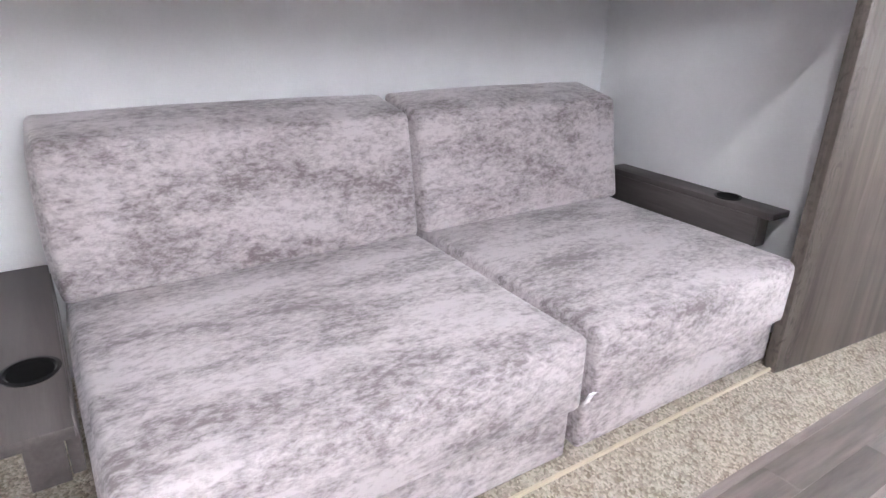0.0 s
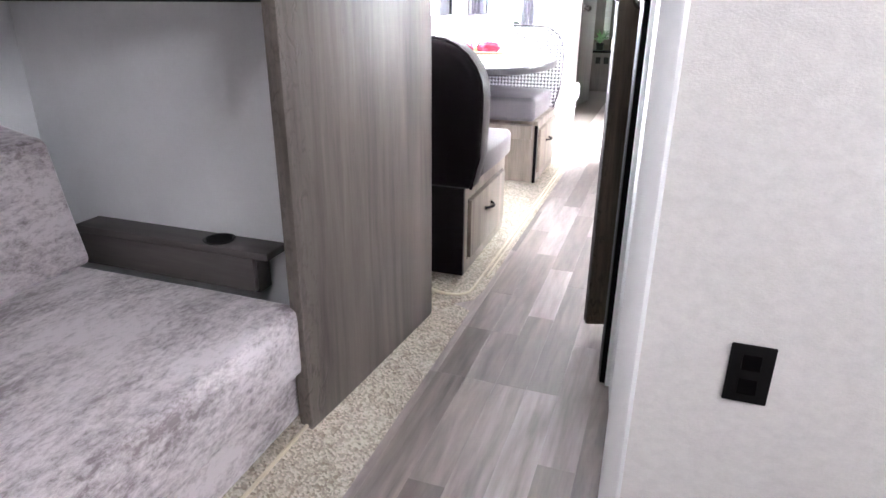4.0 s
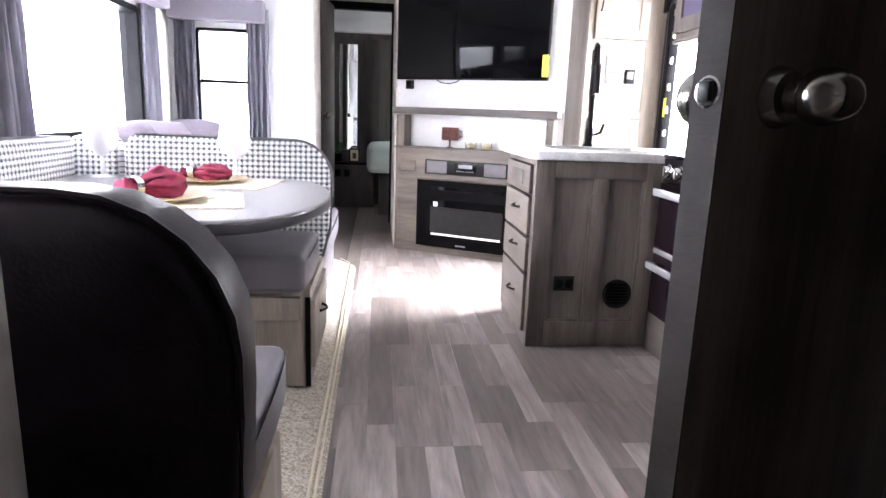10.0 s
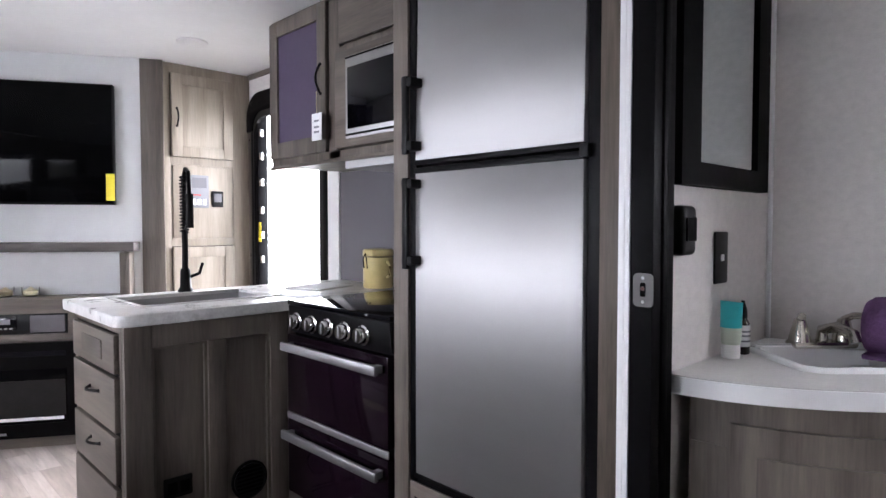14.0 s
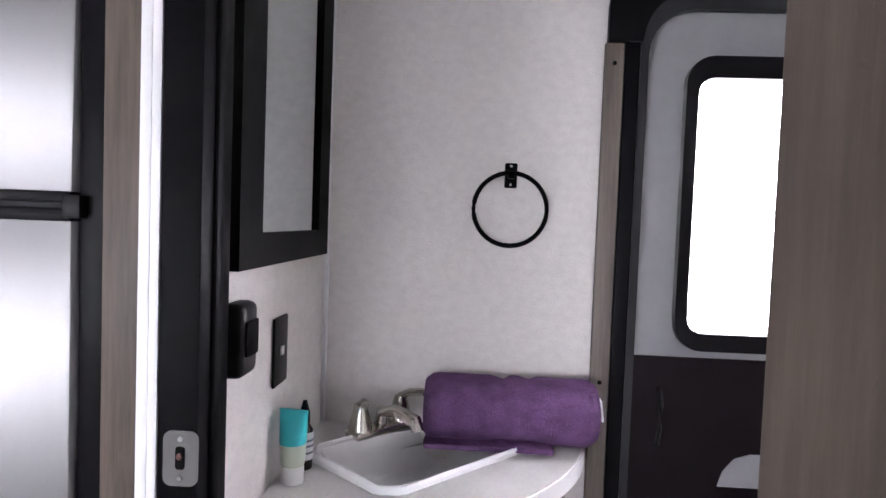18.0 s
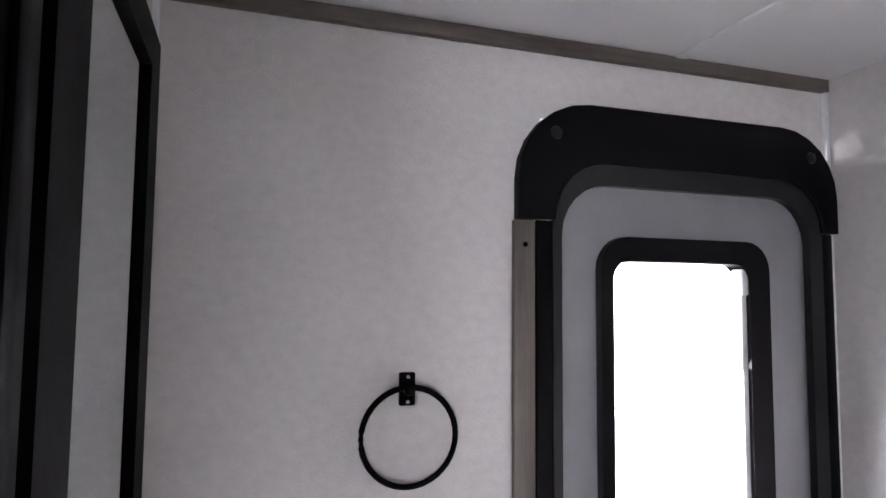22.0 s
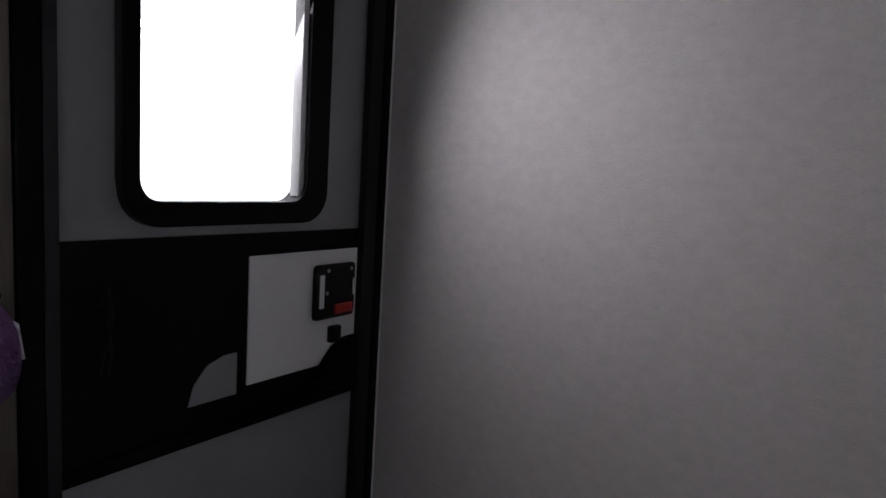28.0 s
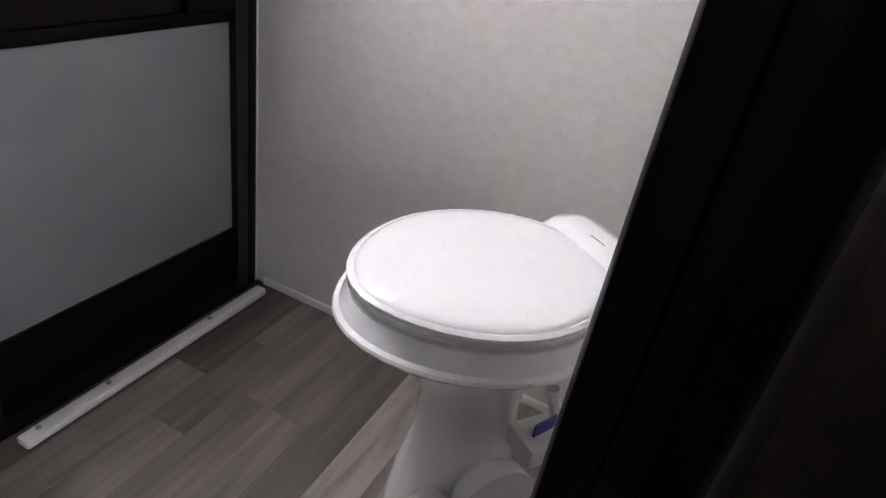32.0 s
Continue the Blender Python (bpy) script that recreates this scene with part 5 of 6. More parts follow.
ct = thing("countertop", (0, 0, 0.86), "white marbled laminate countertop with a rounded corner", "countertop")
sx0, sx1, sy0, sy1 = 0.79, 1.30, 4.93, 5.26
part("slab", slab(rounded(0.65, sx0, 4.747, 5.385, 0.055, 8, "0010"), 0.0, 0.04, 0.006), COUNTER, ct)
part("slab", boxes((sx1, 1.897, 4.752, 5.385, 0, 0.04, 0.006), (sx0 - 0.001, sx1 + 0.001, 4.747, sy0, 0, 0.04, 0.005), (sx0 - 0.001, sx1 + 0.001, sy1, 5.385, 0, 0.04, 0.004)), COUNTER, ct)
snk = thing("kitchen_sink", (sx0, sy0, 0.86), "grey undermount kitchen sink in the counter", "sink")
w_, d_ = sx1 - sx0, sy1 - sy0
part("bowl", boxes((0, w_, 0, d_, -0.17, -0.165), (0, 0.008, 0, d_, -0.165, 0.03), (w_ - 0.008, w_, 0, d_, -0.165, 0.03), (0.008, w_ - 0.008, 0, 0.008, -0.165, 0.03), (0.008, w_ - 0.008, d_ - 0.008, d_, -0.165, 0.03)), STEEL, snk)
part("rim", boxes((-0.015, w_ + 0.015, -0.015, 0.006, 0.0385, 0.044, 0.002), (-0.015, w_ + 0.015, d_ - 0.006, d_ + 0.015, 0.0385, 0.044, 0.002), (-0.015, 0.006, 0.006, d_ - 0.006, 0.0385, 0.044, 0.002), (w_ - 0.006, w_ + 0.015, 0.006, d_ - 0.006, 0.0385, 0.044, 0.002)), COUNTER, snk, "pale sink rim")
fc = thing("kitchen_faucet", (1.09, 5.32, 0.90), "black spring-coil kitchen faucet on the counter", "faucet")
part("base", lathe([(0.03, 0), (0.03, 0.01), (0.022, 0.02), (0.02, 0.09), (0.016, 0.1)], 20), BLACK_PLASTIC, fc)
part("column", tube([(0, 0, 0.08), (0, 0, 0.26)], 0.013), BLACK_PLASTIC, fc)
coil = [(0.017 * math.cos(i * 0.9), 0.017 * math.sin(i * 0.9), 0.25 + i * 0.0019) for i in range(125)]
part("spring", tube(coil, 0.0035, 5), BLACK_PLASTIC, fc, "black coil spring")
part("hose", tube([(0, 0, 0.25), (0, 0, 0.49), (-0.005, -0.03, 0.515), (-0.01, -0.07, 0.5), (-0.012, -0.085, 0.4)], 0.009), BLACK_PLASTIC, fc, "black spray hose")
part("spray_head", tube([(-0.012, -0.085, 0.41), (-0.012, -0.085, 0.27)], 0.016), BLACK_PLASTIC, fc, "black spray head")
part("holder", tube([(0, 0, 0.26), (-0.012, -0.085, 0.3)], 0.006), BLACK_PLASTIC, fc)
part("lever", tube([(0.015, 0, 0.06), (0.06, 0.0, 0.075), (0.075, 0, 0.12)], 0.007), BLACK_PLASTIC, fc, "black lever handle")

rg = thing("range_cooker", (1.24, 4.143, 0), "black gas range with steel handles and chrome knobs", "stove")
part("body", boxes((0.03, 0.645, 0.004, 0.6, 0.02, 0.885)), BLACK_PLASTIC, rg)
part("cooktop", boxes((0.0, 0.648, 0.0, 0.604, 0.886, 0.903, 0.004)), SCREEN, rg, "black glass cooktop cover")
cpn = part("control_panel", turned(boxes((-0.006, 0.03, 0.004, 0.6, -0.1, 0.0, 0.004)), pose(0.008, 0, 0.884, 0, -6, 0)), BLACK_PLASTIC, rg, "black control panel")
for i in range(5):
    k = part("knob", turned(lathe([(0.033, 0.0), (0.033, -0.004), (0.027, -0.007), (0.025, -0.026), (0.022, -0.029)], 22, axis="x"), pose(0.0, 0.132 + i * 0.1, 0.83)), CHROME, rg, "chrome control knob")
    part("grip", boxes((-0.031, -0.02, 0.1275 + i * 0.1, 0.1365 + i * 0.1, 0.812, 0.848, 0.002)), STEEL, k)
od = part("oven_door", boxes((-0.004, 0.03, 0.006, 0.598, 0.49, 0.778, 0.004)), DARK_GLASS, rg, "dark glass oven door")
part("handle", boxes((-0.045, -0.028, 0.02, 0.584, 0.722, 0.754, 0.005), (-0.03, -0.003, 0.03, 0.055, 0.726, 0.75, 0.002), (-0.03, -0.003, 0.55, 0.575, 0.726, 0.75, 0.002)), STEEL, od, "square steel handle")
part("trim_strip", boxes((-0.006, 0.002, 0.004, 0.6, 0.462, 0.486, 0.002)), STEEL, rg, "steel trim strip")
bdw = part("broiler_drawer", boxes((-0.004, 0.03, 0.006, 0.598, 0.185, 0.458, 0.004)), DARK_GLASS, rg, "dark glass drawer")
part("handle", boxes((-0.045, -0.028, 0.02, 0.584, 0.395, 0.427, 0.005), (-0.03, -0.003, 0.03, 0.055, 0.399, 0.423, 0.002), (-0.03, -0.003, 0.55, 0.575, 0.399, 0.423, 0.002)), STEEL, bdw, "square steel handle")
lone("stove_plinth", boxes((1.25, 1.89, 4.143, 4.75, 0.0, 0.018), (1.246, 1.264, 4.143, 4.75, 0.0, 0.18, 0.002)), WOOD_Y, "grey-brown wood plinth under the range", "plinth")

cn = thing("canister", (1.765, 4.868, 0.903), "mustard-yellow ceramic canister with a wire clamp lid", "canister")
part("jar", lathe([(0.062, 0), (0.066, 0.005), (0.067, 0.12), (0.064, 0.135), (0.06, 0.138)], 28), YELLOW, cn)
part("lid", lathe([(0.066, 0.142), (0.068, 0.148), (0.068, 0.164), (0.062, 0.172), (0.02, 0.175)], 28), YELLOW, cn, "mustard-yellow lid")
part("clamp", tube([(-0.069, 0.012, 0.09), (-0.074, 0.012, 0.13), (-0.071, 0, 0.155), (-0.074, -0.012, 0.13), (-0.069, -0.012, 0.09)], 0.0025, 6), BLACK_PLASTIC, cn, "dark wire clamp")
part("ear", tube([(0.0, -0.065, 0.12), (0.0, -0.085, 0.1), (0.0, -0.08, 0.06), (0.0, -0.066, 0.05)], 0.007, 8), YELLOW, cn)
lone("dish_towel", slab(rounded(-0.14, 0.14, -0.1, 0.1, 0.03), 0.0, 0.006), PAPER_WHITE_CARD, "pale folded dish towel on the counter", "towel", at=(1.6, 5.08, 0.9005), rz=20)

fr = thing("refrigerator", (1.262, 3.44, 0), "two-door steel refrigerator in a black frame", "refrigerator")
FY0, FY1 = 0.018, 0.59
part("body", boxes((0.03, 0.6, 0.0, 0.61, 0.42, 1.97)), BLACK_PLASTIC, fr)
part("frame", boxes((-0.012, 0.03, -0.016, FY0, 0.425, 1.96, 0.003), (-0.012, 0.03, FY1, 0.62, 0.425, 1.96, 0.003), (-0.012, 0.03, FY0, FY1, 0.425, 0.452, 0.003), (-0.012, 0.03, FY0, FY1, 1.93, 1.96, 0.003)), BLACK_FRAME, fr, "black trim frame")
for z0, z1 in ((0.455, 1.332), (1.362, 1.926)):
    d = part("door", turned(boxes((-0.022, 0.03, FY0 + 0.004, FY1 - 0.004, z0, z1, 0.005)), pose(0, 0, z0) @ pose(0, 0, 0, 0, 1.2 if z0 > 1 else 0.0, 0) @ pose(0, 0, -z0)), STEEL, fr, "brushed steel door")
    for q0, q1 in ((z1 - 0.004, z1 + 0.012), (z0 - 0.01, z0 + 0.004)):
        part("edge_trim", boxes((-0.026, 0.02, FY0 + 0.003, FY1 - 0.003, q0, q1, 0.002)), BLACK_FRAME, d, "black door edge")
for z0, z1 in ((1.055, 1.315), (1.38, 1.6)):
    h = part("handle", boxes((-0.062, -0.048, FY1 - 0.012, FY1 + 0.01, z0, z1, 0.004)), BLACK_PLASTIC, fr, "black upright handle")
    for z in (z0 + 0.012, z1 - 0.03):
        part("mount", boxes((-0.06, -0.012, FY1 - 0.03, FY1 + 0.014, z, z + 0.026, 0.004)), BLACK_PLASTIC, h)
part("hinge", boxes((-0.03, 0.0, FY0 - 0.012, FY0 + 0.012, 1.332, 1.362, 0.003)), BLACK_PLASTIC, fr, "small metal hinge")
fcab = thing("refrigerator_cabinet", (1.25, 3.38, 0), "grey-brown wood surround of the refrigerator", "cabinet")
part("stile", boxes((-0.006, 0.655, -0.032, 0.0435, 0.0, H - 0.002, 0.002)), WOOD_DOOR, fcab)
part("stile", boxes((-0.006, 0.655, 0.682, 0.747, 0.0, H - 0.002, 0.002)), WOOD, fcab)
part("base_panel", boxes((0.0, 0.02, 0.044, 0.682, 0.0, 0.423, 0.002)), WOOD_Y, fcab, "wood base panel with cooling slits")
part("head_panel", boxes((0.0, 0.02, 0.044, 0.682, 1.962, H - 0.002, 0.002)), WOOD_Y, fcab)
# slits and grooves are dark strips laid on, painting the shade in cuts
for y, far in ((0.655, 0.45), (0.35, 0.07)):
    for i in range(10):
        z = 0.378 - i * 0.037
        part("slit", boxes((-0.0012, 0.001, y - 0.0055, y + 0.0055, z - 0.0024, z + 0.0024)), BLACK, fcab)
        if i < 2:
            part("groove", boxes((-0.0006, 0.001, far, y - 0.0055, z - 0.0009, z + 0.0009)), EDGE_BAND, fcab, "thin dark strip drawn as a shaded groove")

oc = thing("overhead_cabinet", (1.5, 4.128, 1.452), "grey-brown wood overhead cabinet with a purple-lined door", "cabinet")
part("carcass", boxes((0.02, 0.395, 0.0, 1.19, 0.0, H - 1.454)), WOOD, oc)
part("face_frame", boxes((0.0, 0.02, 0.0, 0.045, 0, 0.655), (0.0, 0.02, 1.165, 1.19, 0, 0.655), (0.0, 0.02, 0.645, 0.72, 0, 0.655), (0.0, 0.02, 0.045, 0.645, 0.42, 0.44), (0.0, 0.02, 0.045, 1.165, 0.0, 0.03), (0.0, 0.02, 0.045, 1.165, 0.635, 0.655)), WOOD, oc)
dd = part("door", boxes((-0.008, 0, 0.785, 1.112, 0.1, 0.575)), PURPLE_CLOTH, oc, "wood-framed door with a dark purple inset panel")
pieces(dd, WOOD, stile=((-0.018, 0, 0.722, 0.785, 0.03, 0.64, 0.002), (-0.018, 0, 1.112, 1.178, 0.03, 0.64, 0.002)), rail=((-0.018, 0, 0.785, 1.112, 0.03, 0.1, 0.002), (-0.018, 0, 0.785, 1.112, 0.575, 0.64, 0.002)))
pull(dd, (-0.018, 0.755, 0.33), pose(0, 0, 0, 0, 0, -90) @ pose(0, 0, 0, 0, 90, 0), 0.12)
ud = part("small_door", boxes((-0.016, 0, 0.06, 0.63, 0.445, 0.635, 0.002)), WOOD_Y, oc, "small cabinet door over the microwave")
tag = lone("price_tag", boxes((0, 0.003, -0.036, 0.036, 0, 0.11, 0.001)), PAPER_WHITE_CARD, "white paper tag hanging from the cabinet handle", "tag", at=(1.447, 4.862, 1.525))
part("string", tube([(0.001, 0, 0.11), (0.004, 0.006, 0.2)], 0.0015, 5), CANDLE, tag, "thin string")
for z in (0.03, 0.05, 0.075):
    part("print_line", boxes((-0.0008, 0.0, -0.018, 0.018, z, z + 0.008)), INK, tag)
mw = thing("microwave", (1.5, 4.19, 1.485), "built-in steel-framed microwave with a dark door", "microwave")
part("frame", boxes((-0.03, 0.3, 0.0, 0.575, 0.0, 0.375, 0.004)), WOOD_Y, mw, "grey trim frame")
part("surround", boxes((-0.036, -0.0295, 0.03, 0.495, 0.03, 0.345, 0.003)), STEEL, mw, "steel surround")
part("door", boxes((-0.042, -0.034, 0.04, 0.475, 0.065, 0.3, 0.003)), SCREEN, mw, "dark glass door")
for q0, q1 in ((0.335, 0.341), (0.04, 0.048)):
    part("vent", boxes((-0.0385, -0.035, 0.035, 0.49, q0, q1)), BLACK, mw)
hd = thing("range_hood", (1.5, 4.14, 1.405), "pale steel range hood under the microwave", "range hood")
part("shell", boxes((0.0, 0.38, 0.0, 0.6, 0.0, 0.045, 0.004)), STEEL, hd)
part("lip", boxes((-0.012, 0.01, 0.0, 1.18, 0.03, 0.046, 0.003)), WOOD_Y, hd)
part("slot", boxes((-0.0008, 0.001, 0.1, 0.22, 0.018, 0.03)), BLACK, hd)
lone("splashback", boxes((1.888, 1.8985, 4.13, 5.335, 0.902, 1.45)), FROST, "dark grey smooth splashback behind the range", "splashback", kind="structure")

# ---- television corner ----
ec = thing("fireplace_cabinet", (0.125, 6.912, 0), "grey-brown wood fireplace cabinet with a mantel shelf", "cabinet", math.degrees(math.atan2(-0.508, 0.861)))
Wd = 1.215
part("carcass", boxes((0.02, Wd - 0.02, 0.02, 0.118, 0.0, 0.79), (0.02, 0.07, 0.02, 0.118, 0.79, 1.035), (Wd - 0.05, Wd - 0.02, 0.02, 0.118, 0.79, 1.035)), WOOD, ec)
part("side", boxes((0.0, 0.02, 0.0, 0.118, 0.0, 1.035, 0.002)), WOOD, ec)
part("side", boxes((Wd - 0.02, Wd, 0.0, 0.118, 0.0, 1.035, 0.002)), WOOD, ec)
part("face_frame", boxes((0.02, 0.195, 0.0, 0.02, 0.05, 0.57), (0.96, Wd - 0.02, 0.0, 0.02, 0.05, 0.57), (0.02, Wd - 0.02, 0.0, 0.02, 0.57, 0.605), (0.02, Wd - 0.02, 0.0, 0.02, 0.715, 0.785), (0.02, 0.255, 0.0, 0.02, 0.605, 0.715), (0.91, Wd - 0.02, 0.0, 0.02, 0.605, 0.715), (0.02, Wd - 0.02, 0.0, 0.02, 0.0, 0.05)), WOOD_X, ec, "wood face frame")
part("pilaster", boxes((0.02, 0.07, 0.0, 0.02, 0.785, 1.035, 0.002)), WOOD, ec)
part("pilaster", boxes((Wd - 0.05, Wd - 0.02, 0.0, 0.02, 0.785, 1.035, 0.002)), WOOD, ec)
part("niche_shelf", boxes((-0.004, Wd + 0.004, -0.012, 0.112, 0.786, 0.802, 0.002)), WOOD_X, ec)
part("inset", boxes((0.045, 0.175, -0.004, 0.001, 0.62, 0.7, 0.002)), WOOD_X, ec)
part("mantel", boxes((-0.015, Wd + 0.03, -0.03, 0.112, 1.04, 1.09, 0.004)), WOOD_SHELF, ec, "thick dark wood mantel")
part("niche_back", boxes((0.071, Wd - 0.051, 0.108, 0.117, 0.803, 1.035)), PAPER_WHITE, ec, "white back of the niche")
fp = thing("electric_fireplace", (0.125, 6.912, 0), "black electric fireplace with a glass front", "fireplace", math.degrees(math.atan2(-0.508, 0.861)))
part("frame", frame_ring([(0.197, 0.055), (0.958, 0.055), (0.958, 0.56), (0.197, 0.56)], [(0.30, 0.13), (0.9, 0.13), (0.9, 0.42), (0.30, 0.42)], -0.012, 0.008), BLACK, fp)
part("glass", boxes((0.297, 0.903, -0.004, 0.001, 0.127, 0.423)), TV_SCREEN, fp, "dark glass front")
part("ember_strip", boxes((0.32, 0.88, -0.0065, -0.004, 0.145, 0.162)), PAPER_WHITE_CARD, fp, "pale crystal ember strip")
part("log_bed", boxes((0.31, 0.89, -0.006, -0.004, 0.168, 0.36)), EMBER, fp)
part("heater_slot", boxes((0.32, 0.9, -0.0135, -0.011, 0.49, 0.515)), SCREEN, fp)
part("label", boxes((0.335, 0.37, -0.007, -0.0055, 0.365, 0.4)), PAPER_WHITE_CARD, fp, "small white sticker")
part("maker_plate", boxes((0.53, 0.61, -0.0135, -0.0115, 0.075, 0.087)), STEEL, fp)
rd = thing("stereo", (0.125, 6.912, 0), "black car-style stereo panel with two speakers", "stereo", math.degrees(math.atan2(-0.508, 0.861)))
part("faceplate", boxes((0.257, 0.908, -0.006, 0.001, 0.607, 0.713, 0.003)), BLACK_PLASTIC, rd)
for a, b in ((0.27, 0.435), (0.73, 0.895)):
    part("speaker_grille", boxes((a, b, -0.009, -0.005, 0.615, 0.705, 0.003)), VINYL, rd, "grey speaker grille")
part("head_unit", boxes((0.5, 0.67, -0.012, -0.005, 0.63, 0.7, 0.003)), SCREEN, rd, "black stereo head unit")
for i in range(6):
    part("button", boxes((0.515 + i * 0.024, 0.53 + i * 0.024, -0.0135, -0.0115, 0.636, 0.643)), STEEL, rd)
part("display", boxes((0.53, 0.64, -0.0135, -0.0115, 0.662, 0.688)), INK, rd, "grey display")
tv = thing("television", (0.148, 7.005, 0), "large black flat television on the angled wall", "television", math.degrees(math.atan2(-0.508, 0.861)))
part("casing", boxes((0.0, 1.165, -0.05, -0.01, 1.292, 1.945, 0.006)), BLACK_PLASTIC, tv)
part("screen", boxes((0.008, 1.157, -0.0535, -0.0495, 1.305, 1.938, 0.001)), TV_SCREEN, tv, "glossy black screen")
part("lower_bezel", boxes((0.004, 1.161, -0.055, -0.05, 1.292, 1.303)), BLACK, tv)
part("bracket", boxes((0.45, 0.7, -0.01, 0.034, 1.5, 1.75)), BLACK, tv)
part("energy_tag", boxes((1.125, 1.168, -0.058, -0.054, 1.315, 1.46)), TAG_YELLOW, tv, "yellow hanging energy tag")
lone("cable", turned(tube([(0.32, -0.012, 1.29), (0.36, -0.012, 1.272), (0.42, -0.012, 1.266), (0.48, -0.012, 1.28), (0.5, -0.012, 1.295)], 0.004, 6), pose(0.148, 7.005, 0, 0, 0, math.degrees(math.atan2(-0.508, 0.861)))), BLACK_PLASTIC, "thin black cable below the television", "cable")
po = thing("tv_outlet", (0.148, 7.005, 0), "small black outlet below the television", "outlet", math.degrees(math.atan2(-0.508, 0.861)))
part("plate", boxes((0.045, 0.115, 0.012, 0.022, 1.225, 1.29, 0.003)), BLACK_PLASTIC, po)
part("plug", boxes((0.06, 0.1, 0.0, 0.012, 1.235, 1.28, 0.003)), BLACK, po)
EC = pose(0.125, 6.912, 0, 0, 0, math.degrees(math.atan2(-0.508, 0.861)))


def on_shelf(s, depth, z):
    p = EC @ Vector((s, depth, z))
    return (p.x, p.y, p.z)


ln = thing("lantern", on_shelf(0.43, 0.045, 0.803), "small copper-red candle lantern on the fireplace shelf", "lantern")
part("foot", lathe([(0.028, 0), (0.026, 0.006), (0.007, 0.012), (0.006, 0.05), (0.02, 0.056)], 20), COPPER, ln)
part("shade", boxes((-0.062, 0.062, -0.028, 0.028, 0.056, 0.15, 0.008)), COPPER, ln, "mottled copper-red shade")
part("handle", tube([(0.06, 0, 0.13), (0.088, 0, 0.12), (0.088, 0, 0.085), (0.06, 0, 0.075)], 0.004, 6), BLACK_PLASTIC, ln)
for s in (0.6, 0.72):
    cd = thing("candle_jar", on_shelf(s, 0.04, 0.803), "small cream candle in a glass cup on the fireplace shelf", "candle", group="shelf candles")
    part("cup", lathe([(0.028, 0), (0.04, 0.012), (0.042, 0.05), (0.039, 0.05), (0.036, 0.014), (0.02, 0.006)], 22), GLASS, cd, "clear glass cup")
    part("wax", lathe([(0.034, 0.008), (0.037, 0.03), (0.02, 0.036), (0.004, 0.05)], 20), CANDLE, cd, "cream wax")

pn = thing("pantry", (1.36, 6.325, 0), "tall pale grey-brown wood pantry cabinet beside the entrance", "cabinet")
part("body", boxes((0.0, 0.537, 0.02, 0.55, 0.0, H - 0.002)), WOOD, pn)
part("face_frame", boxes((0.0, 0.05, 0.0, 0.02, 0.0, 2.106, 0.002), (0.425, 0.537, 0.0, 0.02, 0.0, 2.106, 0.002), (0.05, 0.425, 0.0, 0.02, 2.05, 2.106), (0.05, 0.425, 0.0, 0.02, 1.535, 1.575), (0.05, 0.425, 0.0, 0.02, 0.0, 0.06), (0.05, 0.425, 0.0, 0.02, 1.06, 1.1)), WOOD_LIGHT, pn)
shaker(pn, "upper_door", 0.055, 0.42, 1.577, 2.048, 0.0, WOOD_LIGHT, 0.06, (0.083, 1.8, 90), label="framed pantry door")
part("control_board", boxes((0.05, 0.425, 0.004, 0.02, 1.1, 1.535), (0.06, 0.415, -0.006, 0.004, 1.11, 1.525, 0.003)), WOOD_LIGHT, pn, "raised wood control board")
shaker(pn, "lower_door", 0.055, 0.42, 0.065, 1.055, 0.0, WOOD_LIGHT, 0.06, label="framed pantry door")
part("filler", turned(boxes((-0.115, 0.004, 0.0, 0.018, 0.0, H - 0.002, 0.002)), pose(0.0, -0.024, 0, 0, 0, -30.6)), WOOD, pn, "wood filler strip")
cpl = thing("control_panel", (1.36, 6.325, 0), "dark trailer control panel with small displays", "control panel")
part("plate", boxes((0.15, 0.265, -0.016, -0.006, 1.285, 1.475, 0.003)), INK, cpl)
part("display", boxes((0.165, 0.25, -0.0175, -0.0155, 1.4, 1.46)), FROST, cpl, "grey display")
for i in range(3):
    part("switch", boxes((0.163 + i * 0.031, 0.187 + i * 0.031, -0.02, -0.0155, 1.3, 1.335, 0.002)), PLASTIC_WHITE, cpl, "small pale rocker switch")
part("red_strip", boxes((0.163, 0.215, -0.0175, -0.0155, 1.356, 1.362)), RED_LEVER, cpl)
tst = thing("thermostat", (1.36, 6.325, 0), "small black thermostat on the pantry side", "thermostat")
part("plate", boxes((0.285, 0.355, -0.014, -0.006, 1.29, 1.385, 0.004)), BLACK_PLASTIC, tst)
part("dial", boxes((0.297, 0.343, -0.0165, -0.0135, 1.32, 1.37, 0.002)), FROST, tst, "grey display")
for x, y in ((1.35, 5.85), (0.35, 5.2)):
    c = copy_thing(led, pose(x, y, H))
    for o in c.children:
        if o.name.startswith("lens"):
            o.data = o.data.copy()
            o.data.materials[0] = WHITE_TRIM
tagged(c, "round white ceiling light, unlit")
lsw = thing("light_switch", (1.357, 6.5, 1.28), "narrow dark switch on the side of the pantry", "switch")
part("plate", boxes((-0.008, 0.0, -0.02, 0.02, -0.09, 0.03, 0.002)), BLACK_PLASTIC, lsw)

